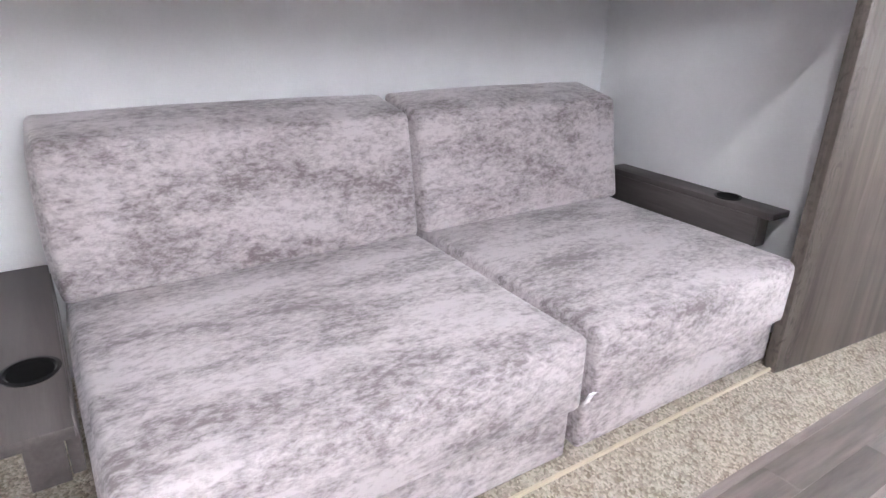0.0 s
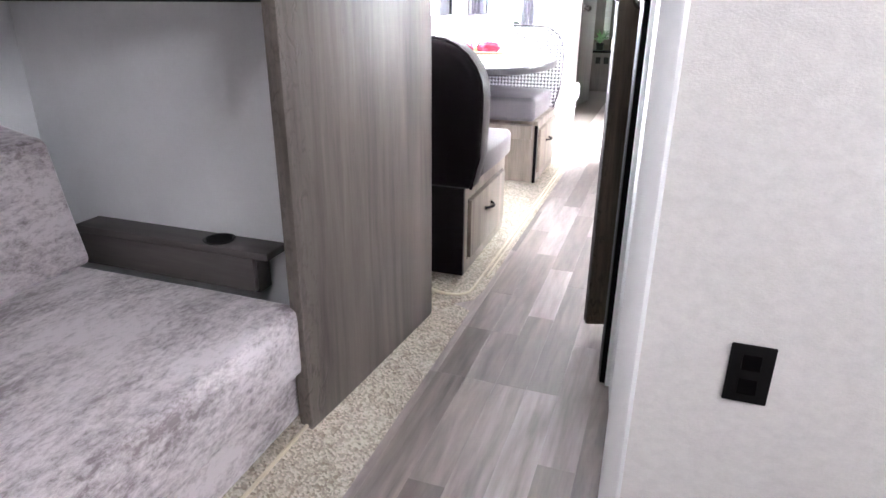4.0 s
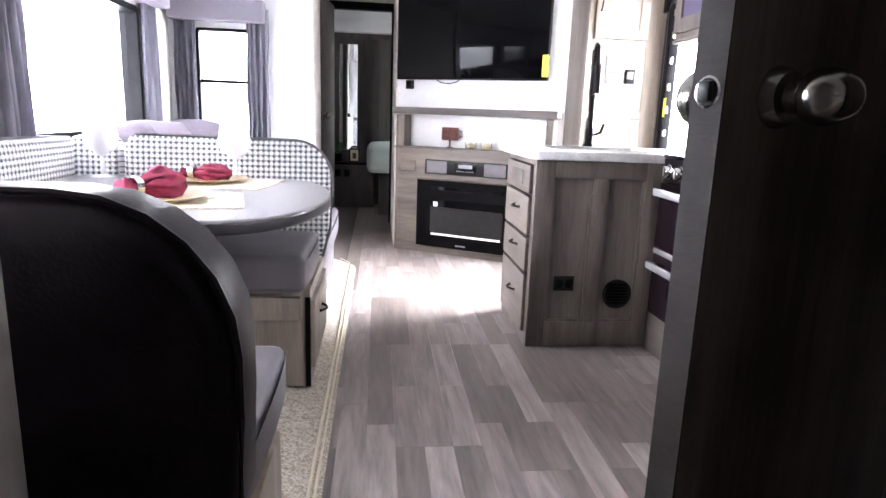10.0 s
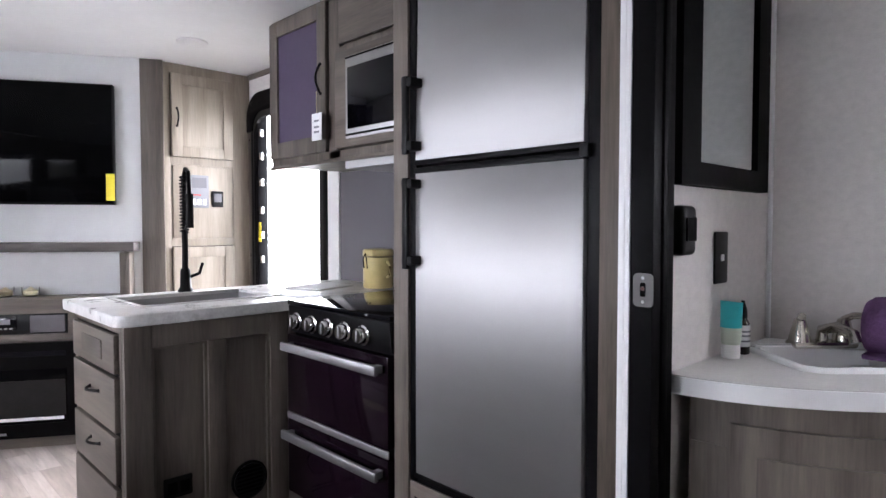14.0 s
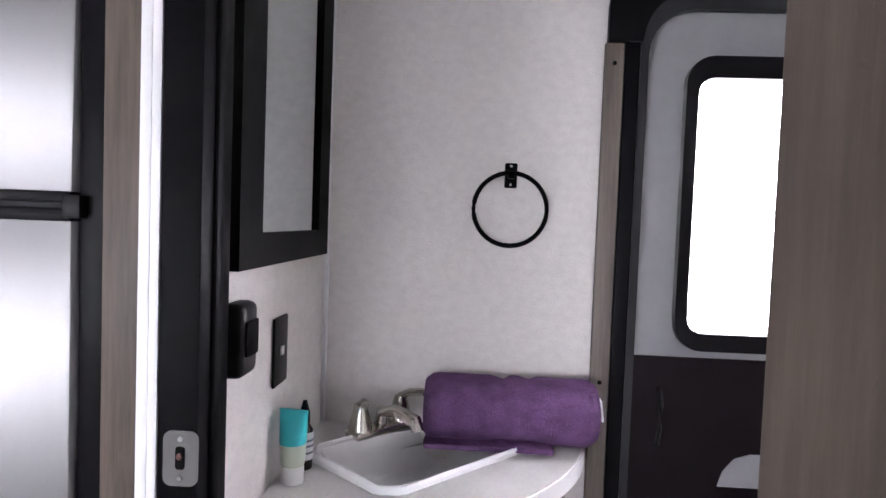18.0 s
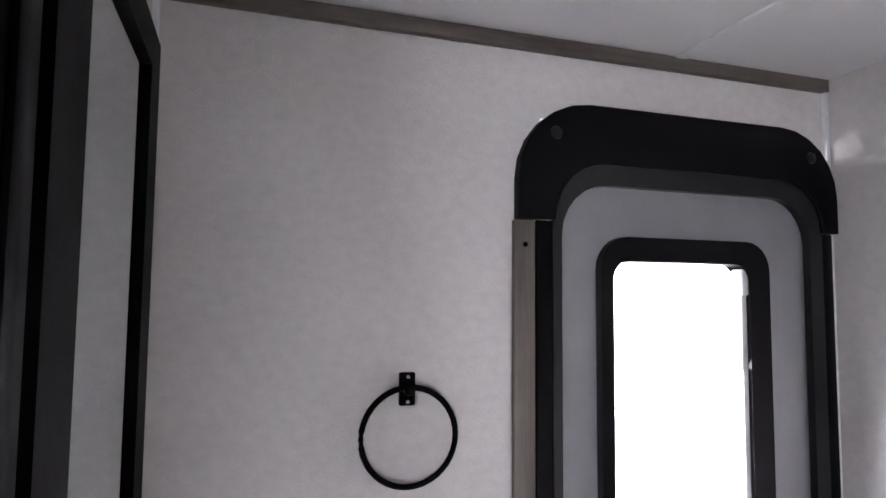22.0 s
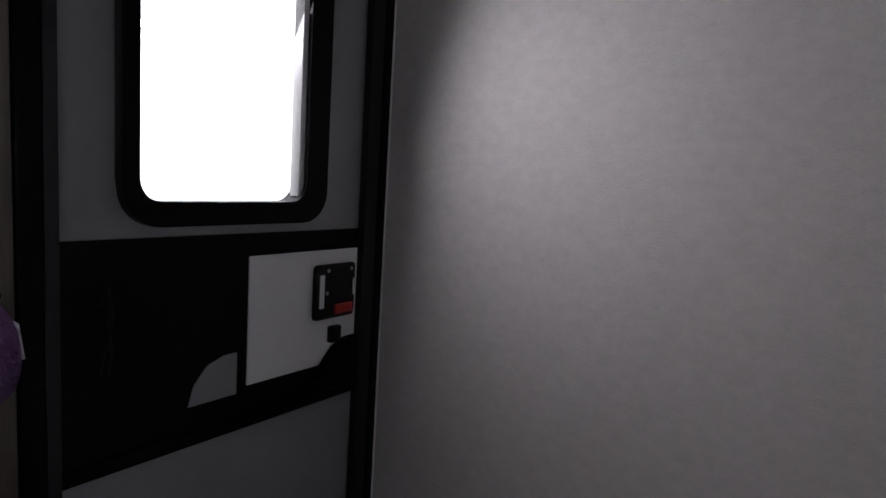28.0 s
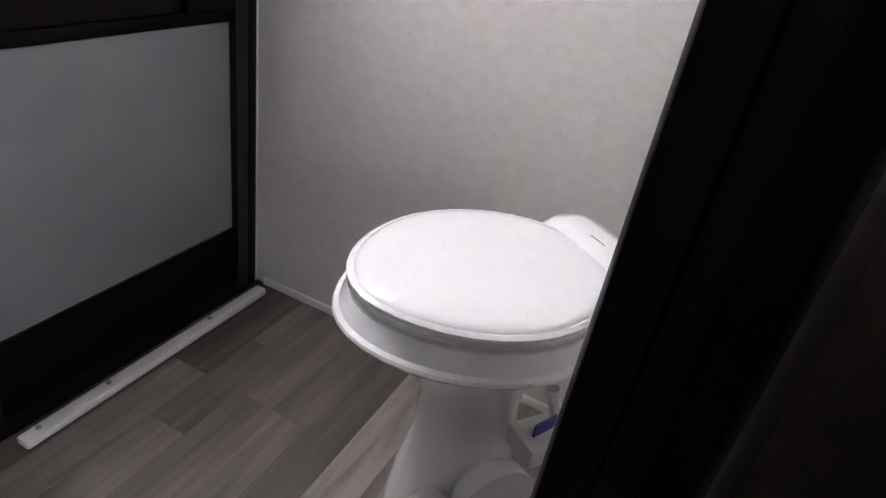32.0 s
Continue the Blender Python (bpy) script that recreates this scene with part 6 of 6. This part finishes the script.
# ---- bathroom ----
vn = thing("vanity", (1.9, 3.295, 0), "grey-brown wood corner vanity with a curved front", "cabinet")
arcs = lambda r0, r1, a0, a1, k: [(-(r0 + (r1 - r0) * i / k) * math.cos(radians(a0 + (a1 - a0) * i / k)), -(r0 + (r1 - r0) * i / k) * math.sin(radians(a0 + (a1 - a0) * i / k))) for i in range(k + 1)]
part("body", slab([(-0.003, -0.003)] + arcs(0.545, 0.555, 3, 87, 10), 0.0, 0.72, 0), WOOD, vn, "curved wood front")
part("apron", slab(arcs(0.545, 0.555, 3, 87, 10) + arcs(0.525, 0.535, 3, 87, 10)[::-1], 0.721, 0.827), WOOD, vn, "curved wood apron")
for a0, a1 in ((12, 46), (50, 84)):
    d = part("door", slab(arcs(0.552, 0.562, a0, a1, 6) + arcs(0.562, 0.572, a0, a1, 6)[::-1], 0.1, 0.775, 0), WOOD, vn, "curved cabinet door")
    part("raised_edge", slab(arcs(0.56, 0.57, a0 + 5, a1 - 5, 6) + arcs(0.57, 0.58, a0 + 5, a1 - 5, 6)[::-1], 0.16, 0.715, 0), WOOD, d)


def bow(r, a0, a1, k):
    """The counter's front line: a quarter round, a little flattened in the middle."""
    out = []
    for i in range(k + 1):
        a = radians(a0 + (a1 - a0) * i / k)
        q = r * (1 - 0.055 * math.sin(2 * a) ** 2)
        out.append((-q * math.cos(a), -q * math.sin(a)))
    return out


vt = thing("bath_counter", (1.9, 3.295, 0.829), "grey stone-look counter of the vanity with a pale curved edge", "countertop")
BASIN = pose(-0.148, -0.243, 0, 0, 0, -42.7)
bo = [(-0.198, 0.08), (-0.17, 0.115), (0.17, 0.115), (0.195, 0.08), (0.18, -0.122), (0.145, -0.15), (-0.16, -0.145), (-0.194, -0.115)]


def shrink(pts, f, dy=0.0):
    return [(x * f, y * f + dy) for x, y in pts]


def holed(outer, inner, z0, z1):
    """A plate with a hole: both outlines met by spokes from the hole's middle."""
    cx, cy = sum(x for x, y in inner) / len(inner), sum(y for x, y in inner) / len(inner)
    angles = sorted({round(math.atan2(y - cy, x - cx), 4) for x, y in outer + inner})

    def reach(poly, a):
        dx, dy, best = math.cos(a), math.sin(a), 0.0
        for (x0, y0), (x1, y1) in zip(poly, poly[1:] + poly[:1]):
            ex, ey = x1 - x0, y1 - y0
            den = dx * ey - dy * ex
            if abs(den) > 1e-9:
                s = ((x0 - cx) * ey - (y0 - cy) * ex) / den
                u = ((x0 - cx) * dy - (y0 - cy) * dx) / den
                if s > 0 and -0.002 <= u <= 1.002:
                    best = max(best, s)
        return cx + dx * best, cy + dy * best

    rings = [[bm_v for bm_v in (reach(poly, a) for a in angles)] for poly in (inner, outer)]
    bm = bmesh.new()
    it, ot_, ib, ob_ = [[bm.verts.new((x, y, z)) for x, y in rings[i]] for i, z in ((0, z1), (1, z1), (0, z0), (1, z0))]
    n = len(angles)
    for k in range(n):
        j = (k + 1) % n
        for q in ((it[k], ot_[k], ot_[j], it[j]), (ib[k], ib[j], ob_[j], ob_[k]), (ot_[k], ob_[k], ob_[j], ot_[j]), (it[k], it[j], ib[j], ib[k])):
            bm.faces.new(q)
    bmesh.ops.recalc_face_normals(bm, faces=bm.faces)
    return bm


hole = [tuple((BASIN @ Vector((x, y, 0)))[:2]) for x, y in shrink(bo, 0.97)]
part("slab", holed([(-0.003, -0.003)] + bow(0.605, 0.4, 89.6, 24), hole, 0.0, 0.04), BATH_COUNTER, vt)
part("edge_band", slab(bow(0.606, 0.4, 89.6, 24) + bow(0.611, 0.4, 89.6, 24)[::-1], 0.002, 0.038), WHITE_TRIM, vt, "pale edge band")
bs = thing("basin", (1.752, 3.052, 0.869), "white drop-in corner basin in the vanity counter", "basin", -42.7)
bm = bmesh.new()
loops = [[bm.verts.new((x, y, z)) for x, y in shrink(bo, f)] for f, z in ((1.06, 0.0005), (1.055, 0.009), (1.03, 0.012), (0.97, 0.011), (0.93, 0.004), (0.88, -0.02), (0.78, -0.075), (0.6, -0.088))]
for q, w in zip(loops, loops[1:]):
    for k in range(8):
        bm.faces.new((q[k], q[(k + 1) % 8], w[(k + 1) % 8], w[k]))
bm.faces.new(loops[-1])
bmesh.ops.recalc_face_normals(bm, faces=bm.faces)
bmesh.ops.bevel(bm, geom=[e for e in bm.edges if len(e.link_faces) == 2 and e.calc_face_angle(0) > 0.35], offset=0.006, segments=2, affect="EDGES")
part("bowl", bm, PORCELAIN, bs, smooth=60)
part("drain", lathe([(0.02, -0.0875), (0.018, -0.085), (0.012, -0.086)], 18), CHROME, bs, "chrome drain")
tp = thing("basin_faucet", (1.836, 3.143, 0.87), "brass-tinted chrome two-handle basin faucet", "faucet", -42)
tp.scale = (1.1, 1.1, 1.05)
part("base", boxes((-0.075, 0.075, -0.024, 0.024, 0.0, 0.018, 0.008)), SATIN, tp)
part("spout", tube([(0, 0.0, 0.015), (0, -0.005, 0.045), (0, -0.05, 0.058), (0, -0.105, 0.05), (0, -0.112, 0.032)], 0.013, 12), SATIN, tp, "curved spout")
for s_ in (-1, 1):
    v = part("valve", lathe([(0.024, 0.016), (0.022, 0.03), (0.016, 0.055), (0.012, 0.07)], 20, centre=(s_ * 0.052, 0, 0)), SATIN, tp, "bell-shaped valve body")
    part("lever", tube([(s_ * 0.052, 0, 0.068), (s_ * 0.06, -0.02, 0.08), (s_ * 0.075, -0.045, 0.083)], 0.0085, 10), SATIN, v, "lever handle")

tw = thing("towel", (1.82, 2.858, 0.8695), "purple rolled towel lying on the vanity", "towel", 90)
bm = bmesh.new()
segs, rings = 40, 26
grid = []
for i in range(rings + 1):
    u = i / rings
    x = -0.185 + 0.37 * u
    sq = 1 - 0.1 * math.exp(-((u - 0.40) / 0.03) ** 2) - 0.13 * math.exp(-((u - 0.55) / 0.03) ** 2)
    end = min(1, 0.82 + 4 * min(u, 1 - u))
    ring = []
    for k in range(segs):
        a = 2 * math.pi * k / segs
        r = sq * end * (1 + 0.05 * math.sin(a * 3 + 1) + 0.03 * noise.noise(Vector((x * 9, math.cos(a) * 2, math.sin(a) * 2))))
        ring.append(bm.verts.new((x, 0.074 * r * math.cos(a), max(0.071 + 0.072 * r * math.sin(a), 0.002))))
    grid.append(ring)
for q, w in zip(grid, grid[1:]):
    for k in range(segs):
        bm.faces.new((q[k], q[(k + 1) % segs], w[(k + 1) % segs], w[k]))
bm.faces.new(grid[0][::-1])
bm.faces.new(grid[-1])
bmesh.ops.recalc_face_normals(bm, faces=bm.faces)
part("roll", bm, TOWEL, tw, smooth=70)
part("flap", turned(cushion(-0.1, 0.17, 0.0, 0.068, 0.0, 0.012, 0.004, 0.003), pose(0.01, 0.005, 0.0)), TOWEL, tw, "loose towel edge")
part("washing_label", turned(boxes((-0.002, 0.002, -0.016, 0.016, -0.022, 0.022)), pose(-0.19, 0.03, 0.09, 0, 8, 0)), PAPER_WHITE_CARD, tw, "small white sewn label")

tbz = thing("lotion_tube", (1.552, 3.258, 0.8695), "teal-capped pale green lotion tube standing on the vanity", "tube", 80)
part("body", lathe([(0.021, 0.04), (0.023, 0.05), (0.024, 0.085), (0.0245, 0.09)], 22), LOTION, tbz, "pale green body")
part("cap", lathe([(0.02, 0), (0.021, 0.003), (0.021, 0.039), (0.019, 0.04)], 22), PLASTIC_WHITE, tbz, "white foot cap")
bm = bmesh.new()
top_r = []
for h, sx, sy in ((0.09, 0.0248, 0.0248), (0.12, 0.026, 0.018), (0.15, 0.028, 0.009), (0.165, 0.029, 0.003)):
    top_r.append([bm.verts.new((sx * math.cos(2 * math.pi * k / 20), sy * math.sin(2 * math.pi * k / 20), h)) for k in range(20)])
for q, w in zip(top_r, top_r[1:]):
    for k in range(20):
        bm.faces.new((q[k], q[(k + 1) % 20], w[(k + 1) % 20], w[k]))
bm.faces.new(top_r[-1])
part("crimp", bm, TEAL, tbz, "teal upper half")
tbz.scale = (0.98, 0.98, 0.8)
btl = thing("dropper_bottle", (1.618, 3.256, 0.8695), "small dark bottle with a white label on the vanity", "bottle")
part("body", lathe([(0.0165, 0), (0.0175, 0.004), (0.0175, 0.085), (0.01, 0.1)], 20), AMBER, btl)
part("paper_label", lathe([(0.018, 0.022), (0.0182, 0.024), (0.0182, 0.08), (0.018, 0.082)], 20), PAPER_WHITE_CARD, btl, "white paper label")
for z in (0.035, 0.05, 0.062):
    part("print_line", lathe([(0.0184, z), (0.0184, z + 0.005)], 20), INK, btl)
part("cap", lathe([(0.0105, 0.1), (0.011, 0.103), (0.0105, 0.125), (0.006, 0.14), (0.004, 0.15)], 16), BLACK_PLASTIC, btl, "black dropper cap")

btl.scale = (0.95, 0.95, 0.86)
mr = thing("mirror", (1.308, 3.293, 1.266), "tall black-framed bathroom mirror on the wall", "mirror")
part("frame", frame_ring([(0.0, 0), (0.505, 0), (0.505, 0.706), (0.0, 0.706)], [(0.092, 0.052), (0.428, 0.052), (0.428, 0.652), (0.092, 0.652)], -0.024, 0.0), BLACK, mr, "wide flat black frame")
part("glass", boxes((0.088, 0.432, -0.016, -0.01, 0.048, 0.655)), MIRROR, mr, "mirror glass")
tr = thing("towel_ring", (1.9, 2.872, 1.455), "black round towel ring on the bathroom wall", "towel ring")
part("mount", boxes((-0.012, 0.0, -0.014, 0.014, -0.028, 0.028, 0.003)), BLACK, tr)
part("arm", boxes((-0.03, -0.01, -0.008, 0.008, -0.008, 0.008, 0.003)), BLACK, tr)
part("ring", tube([(-0.024, 0.082 * math.sin(i * math.pi / 20), -0.077 + 0.082 * math.cos(i * math.pi / 20)) for i in range(40)], 0.0052, 8, True), BLACK, tr, "black metal ring")
for z in (-0.021, 0.021):
    part("screw", lathe([(0.003, 0), (0.003, -0.002)], 8, axis="x", centre=(-0.012, 0, z)), STEEL, tr)
sw = thing("bath_switch", (1.568, 3.294, 1.103), "narrow black switch plate with a pale button", "switch")
part("plate", boxes((-0.037, 0.037, -0.006, 0.0, -0.062, 0.062, 0.003)), BLACK_PLASTIC, sw)
part("button", boxes((-0.008, 0.008, -0.009, -0.006, -0.008, 0.008, 0.001)), PLASTIC_WHITE, sw, "small pale button")
hk = thing("holder_box", (1.322, 3.294, 1.172), "black moulded holder on the wall by the jamb", "holder")
part("shell", boxes((-0.025, 0.04, -0.036, 0.0, -0.055, 0.05, 0.012)), BLACK_PLASTIC, hk)
part("lip", boxes((-0.015, 0.03, -0.04, -0.035, -0.025, 0.025, 0.004)), BLACK, hk)

wc = thing("toilet", (1.031, 2.103, 0), "white plastic trailer toilet with a closed lid", "toilet", -36)
wc.scale = (1.025, 1.025, 0.976)


def egg(rx, ry, y0, k=36, flat=0.0):
    out = []
    for i in range(k):
        a = 2 * math.pi * i / k
        x, y = math.sin(a), math.cos(a)
        out.append((rx * x * (1 - 0.12 * max(y, 0) ** 2), y0 - 0.006 + ry * (y * 0.95 if y > 0 else y * 0.92)))
    return out


def loft(levels):
    """Skin through egg outlines (rx, ry, y0, z)."""
    bm = bmesh.new()
    rr = [[bm.verts.new((x, y, z)) for x, y in egg(rx, ry, y0)] for rx, ry, y0, z in levels]
    for q, w in zip(rr, rr[1:]):
        for k in range(len(q)):
            bm.faces.new((q[k], q[(k + 1) % len(q)], w[(k + 1) % len(q)], w[k]))
    bm.faces.new(rr[0][::-1])
    bm.faces.new(rr[-1])
    bmesh.ops.recalc_face_normals(bm, faces=bm.faces)
    return bm


part("pedestal", loft(((0.098, 0.135, 0.16, 0.0), (0.097, 0.133, 0.16, 0.05), (0.09, 0.12, 0.16, 0.12), (0.077, 0.1, 0.16, 0.2), (0.076, 0.098, 0.163, 0.3), (0.086, 0.118, 0.172, 0.38), (0.1, 0.14, 0.178, 0.41))), PORCELAIN, wc, "white pedestal")
part("bowl", loft(((0.098, 0.138, 0.18, 0.398), (0.13, 0.176, 0.184, 0.425), (0.162, 0.208, 0.187, 0.452), (0.182, 0.226, 0.187, 0.472), (0.19, 0.234, 0.187, 0.478), (0.193, 0.237, 0.187, 0.483), (0.191, 0.235, 0.187, 0.488), (0.182, 0.227, 0.187, 0.49), (0.17, 0.217, 0.187, 0.519), (0.162, 0.208, 0.187, 0.52))), PORCELAIN, wc, "white bowl with a moulded rim line")
part("seat", loft(((0.162, 0.208, 0.187, 0.5245), (0.169, 0.2155, 0.187, 0.5255), (0.171, 0.218, 0.187, 0.529), (0.171, 0.218, 0.187, 0.535), (0.168, 0.214, 0.187, 0.5375))), PORCELAIN, wc, "white toilet seat")
# grey filler paints the shade between bowl and seat
part("seat_gap", loft(((0.16, 0.206, 0.187, 0.5202), (0.16, 0.206, 0.187, 0.5243))), INK, wc, "grey filler drawn as the shaded gap under the seat")
part("lid", loft(((0.167, 0.213, 0.187, 0.5385), (0.1735, 0.2205, 0.187, 0.5405), (0.1735, 0.2205, 0.187, 0.546), (0.1675, 0.214, 0.187, 0.5495), (0.1645, 0.21, 0.187, 0.5488), (0.1625, 0.208, 0.187, 0.551), (0.156, 0.2, 0.187, 0.5545), (0.142, 0.185, 0.187, 0.556), (0.09, 0.115, 0.187, 0.5565), (0.03, 0.04, 0.187, 0.5567))), PORCELAIN, wc, "white domed lid")
hinge = part("hinge_cover", slab(rounded(-0.122, 0.122, -0.1, 0.03, 0.055), 0.45, 0.563, 0.044), PORCELAIN, wc, "white hinge block")
part("slot", boxes((-0.018, 0.018, -0.026, -0.024, 0.5625, 0.5635)), ZINC, hinge, "fine grey seam")
part("valve_cover", turned(lathe([(0.075, 0), (0.072, 0.03), (0.055, 0.05), (0.02, 0.056)], 24, axis="x"), pose(0.0, 0, 0) @ pose(-0.125, 0.15, 0.13, 0, 0, 0)), PORCELAIN, wc, "round white valve cover")
part("flush_pedal", turned(cushion(-0.04, 0.06, -0.06, 0.06, -0.025, 0.03, 0.012, 0.004), pose(-0.13, 0.27, 0.12, 12, 0, 20)), PORCELAIN, wc, "white flush pedal")
part("seal_sticker", turned(boxes((-0.002, 0.002, -0.022, 0.022, -0.012, 0.012)), pose(-0.155, 0.13, 0.345, 0, 0, 10)), surface("blue_label", (0.05, 0.06, 0.25), 0.6), wc, "small blue sticker")
part("supply_pipe", tube([(-0.11, 0.02, 0.0), (-0.13, 0.03, 0.15), (-0.15, 0.08, 0.28), (-0.12, 0.1, 0.38)], 0.011), PLASTIC_WHITE, wc, "white supply pipe")
part("water_valve", boxes((-0.18, -0.115, 0.09, 0.165, 0.285, 0.325, 0.006)), PLASTIC_WHITE, wc, "white water valve")

# ---- bedroom beyond the doorway ----
wr = thing("bedroom_wardrobe", (-0.62, 9.4, 0), "dark wood bedroom wardrobe with a tall mirror", "wardrobe")
part("body", boxes((0.0, 0.9, 0.0, 0.5, 0.0, 1.9, 0.004)), BED_WOOD, wr)
part("mirror_door", frame_ring([(0.1, 0.55), (0.43, 0.55), (0.43, 1.84), (0.1, 1.84)], [(0.17, 0.62), (0.37, 0.62), (0.37, 1.78), (0.17, 1.78)], -0.03, -0.001), BED_WOOD, wr)
part("mirror", boxes((0.165, 0.375, -0.012, -0.004, 0.615, 1.785)), MIRROR, wr, "tall mirror")
part("door", boxes((0.46, 0.85, -0.02, -0.001, 0.55, 1.84, 0.003)), BED_WOOD, wr)
ns = thing("nightstand", (-0.58, 9.05, 0), "dark wood nightstand with pale outlets in its face", "nightstand")
part("body", boxes((0.0, 0.52, 0.02, 0.345, 0.0, 0.47)), BED_WOOD, ns)
part("top", boxes((-0.01, 0.53, 0.0, 0.345, 0.472, 0.497, 0.004)), BLACK, ns, "dark top")
for x in (0.1, 0.2):
    part("outlet", boxes((x, x + 0.06, 0.012, 0.02, 0.34, 0.42, 0.002)), BLACK_PLASTIC, ns, "black outlet plate")
pt = thing("potted_plant", (-0.46, 9.2, 0.498), "small green potted plant on the nightstand", "plant")
part("pot", lathe([(0.045, 0), (0.055, 0.08), (0.058, 0.085), (0.05, 0.085), (0.046, 0.07)], 18), BLACK_PLASTIC, pt, "dark pot")
rnd = random.Random(4)
for i in range(26):
    a, e, L = rnd.uniform(0, 6.28), rnd.uniform(15, 75), rnd.uniform(0.1, 0.2)
    bm = bmesh.new()
    vs = [bm.verts.new((u * L, w * 0.022 * math.sin(math.pi * min(u + 0.12, 1)), 0.03 * math.sin(u * 3) - 0.1 * u * u * L)) for u in (0, 0.25, 0.5, 0.75, 1) for w in (-1, 1)]
    for k in range(4):
        bm.faces.new((vs[2 * k], vs[2 * k + 2], vs[2 * k + 3], vs[2 * k + 1]))
    part("leaf", turned(bm, pose(0, 0, 0.08) @ pose(0, 0, 0, 0, -e, math.degrees(a))), LEAF, pt)
pf = thing("photo_frame", (-0.27, 9.12, 0.498), "small dark picture frame on the nightstand", "picture frame", -10)
part("frame", frame_ring([(-0.06, 0), (0.06, 0), (0.06, 0.15), (-0.06, 0.15)], [(-0.045, 0.015), (0.045, 0.015), (0.045, 0.135), (-0.045, 0.135)], -0.01, 0.004), BLACK_PLASTIC, pf)
part("picture", boxes((-0.047, 0.047, -0.003, 0.001, 0.013, 0.137)), CANDLE, pf, "pale picture")
part("motif", boxes((-0.02, 0.02, -0.0045, -0.003, 0.04, 0.1)), COPPER, pf)
bed = thing("bed", (0.0, 8.55, 0), "bed with pale mint bedding on a dark base", "bed")
part("base", boxes((0.0, 1.5, 0.0, 1.9, 0.0, 0.42, 0.01)), BED_WOOD, bed, "dark bed base")
part("mattress", cushion(-0.12, 1.5, -0.02, 1.9, 0.43, 0.72, 0.06, 0.015), BEDDING, bed, "pale mint bedding")

# ---- floor planks, laid last ----
PW = 0.0925
plank_mesh = {}


def plank_data(length):
    if length not in plank_mesh:
        bm = boxes((0.0003, PW - 0.0003, 0.0003, length - 0.0003, -0.0035, 0.0, 0.0004))
        me = bpy.data.meshes.new("plank")
        bm.to_mesh(me)
        bm.free()
        me.materials.append(PLANK)
        plank_mesh[length] = me
    return plank_mesh[length]


rng = random.Random(11)
floor = bpy.data.objects["floor"]
far = bmesh.new()
for i in range(23):
    x = -0.22 + i * PW
    if x + PW > 1.905:
        break
    y = -0.9 - rng.choice((0, 0.15, 0.3, 0.45))
    while y < 9.0:
        L = rng.choice((0.3, 0.45, 0.6, 0.75))
        aisle = x < 0.72 and 0.9 < y < 7.2
        kitchen = 0.7 <= x < 1.25 and 2.9 < y < 4.75
        bath = x > 0.9 and 1.7 < y < 2.9
        if aisle or kitchen or bath:
            ob = new("plank", plank_data(L))
            ob.parent = floor
            ob.location = (x, y, 0)
        else:
            g = boxes((x + 0.0006, x + PW - 0.0006, y + 0.0006, y + L - 0.0006, -0.0035, -0.0002))
            me = bpy.data.meshes.new("tmp")
            g.to_mesh(me)
            g.free()
            far.from_mesh(me)
            bpy.data.meshes.remove(me)
        y += L
fp_ = part("far_planks", far, PLANK, floor, smooth=False)
tagged(fp_, "grey vinyl planks", kind="stuff")
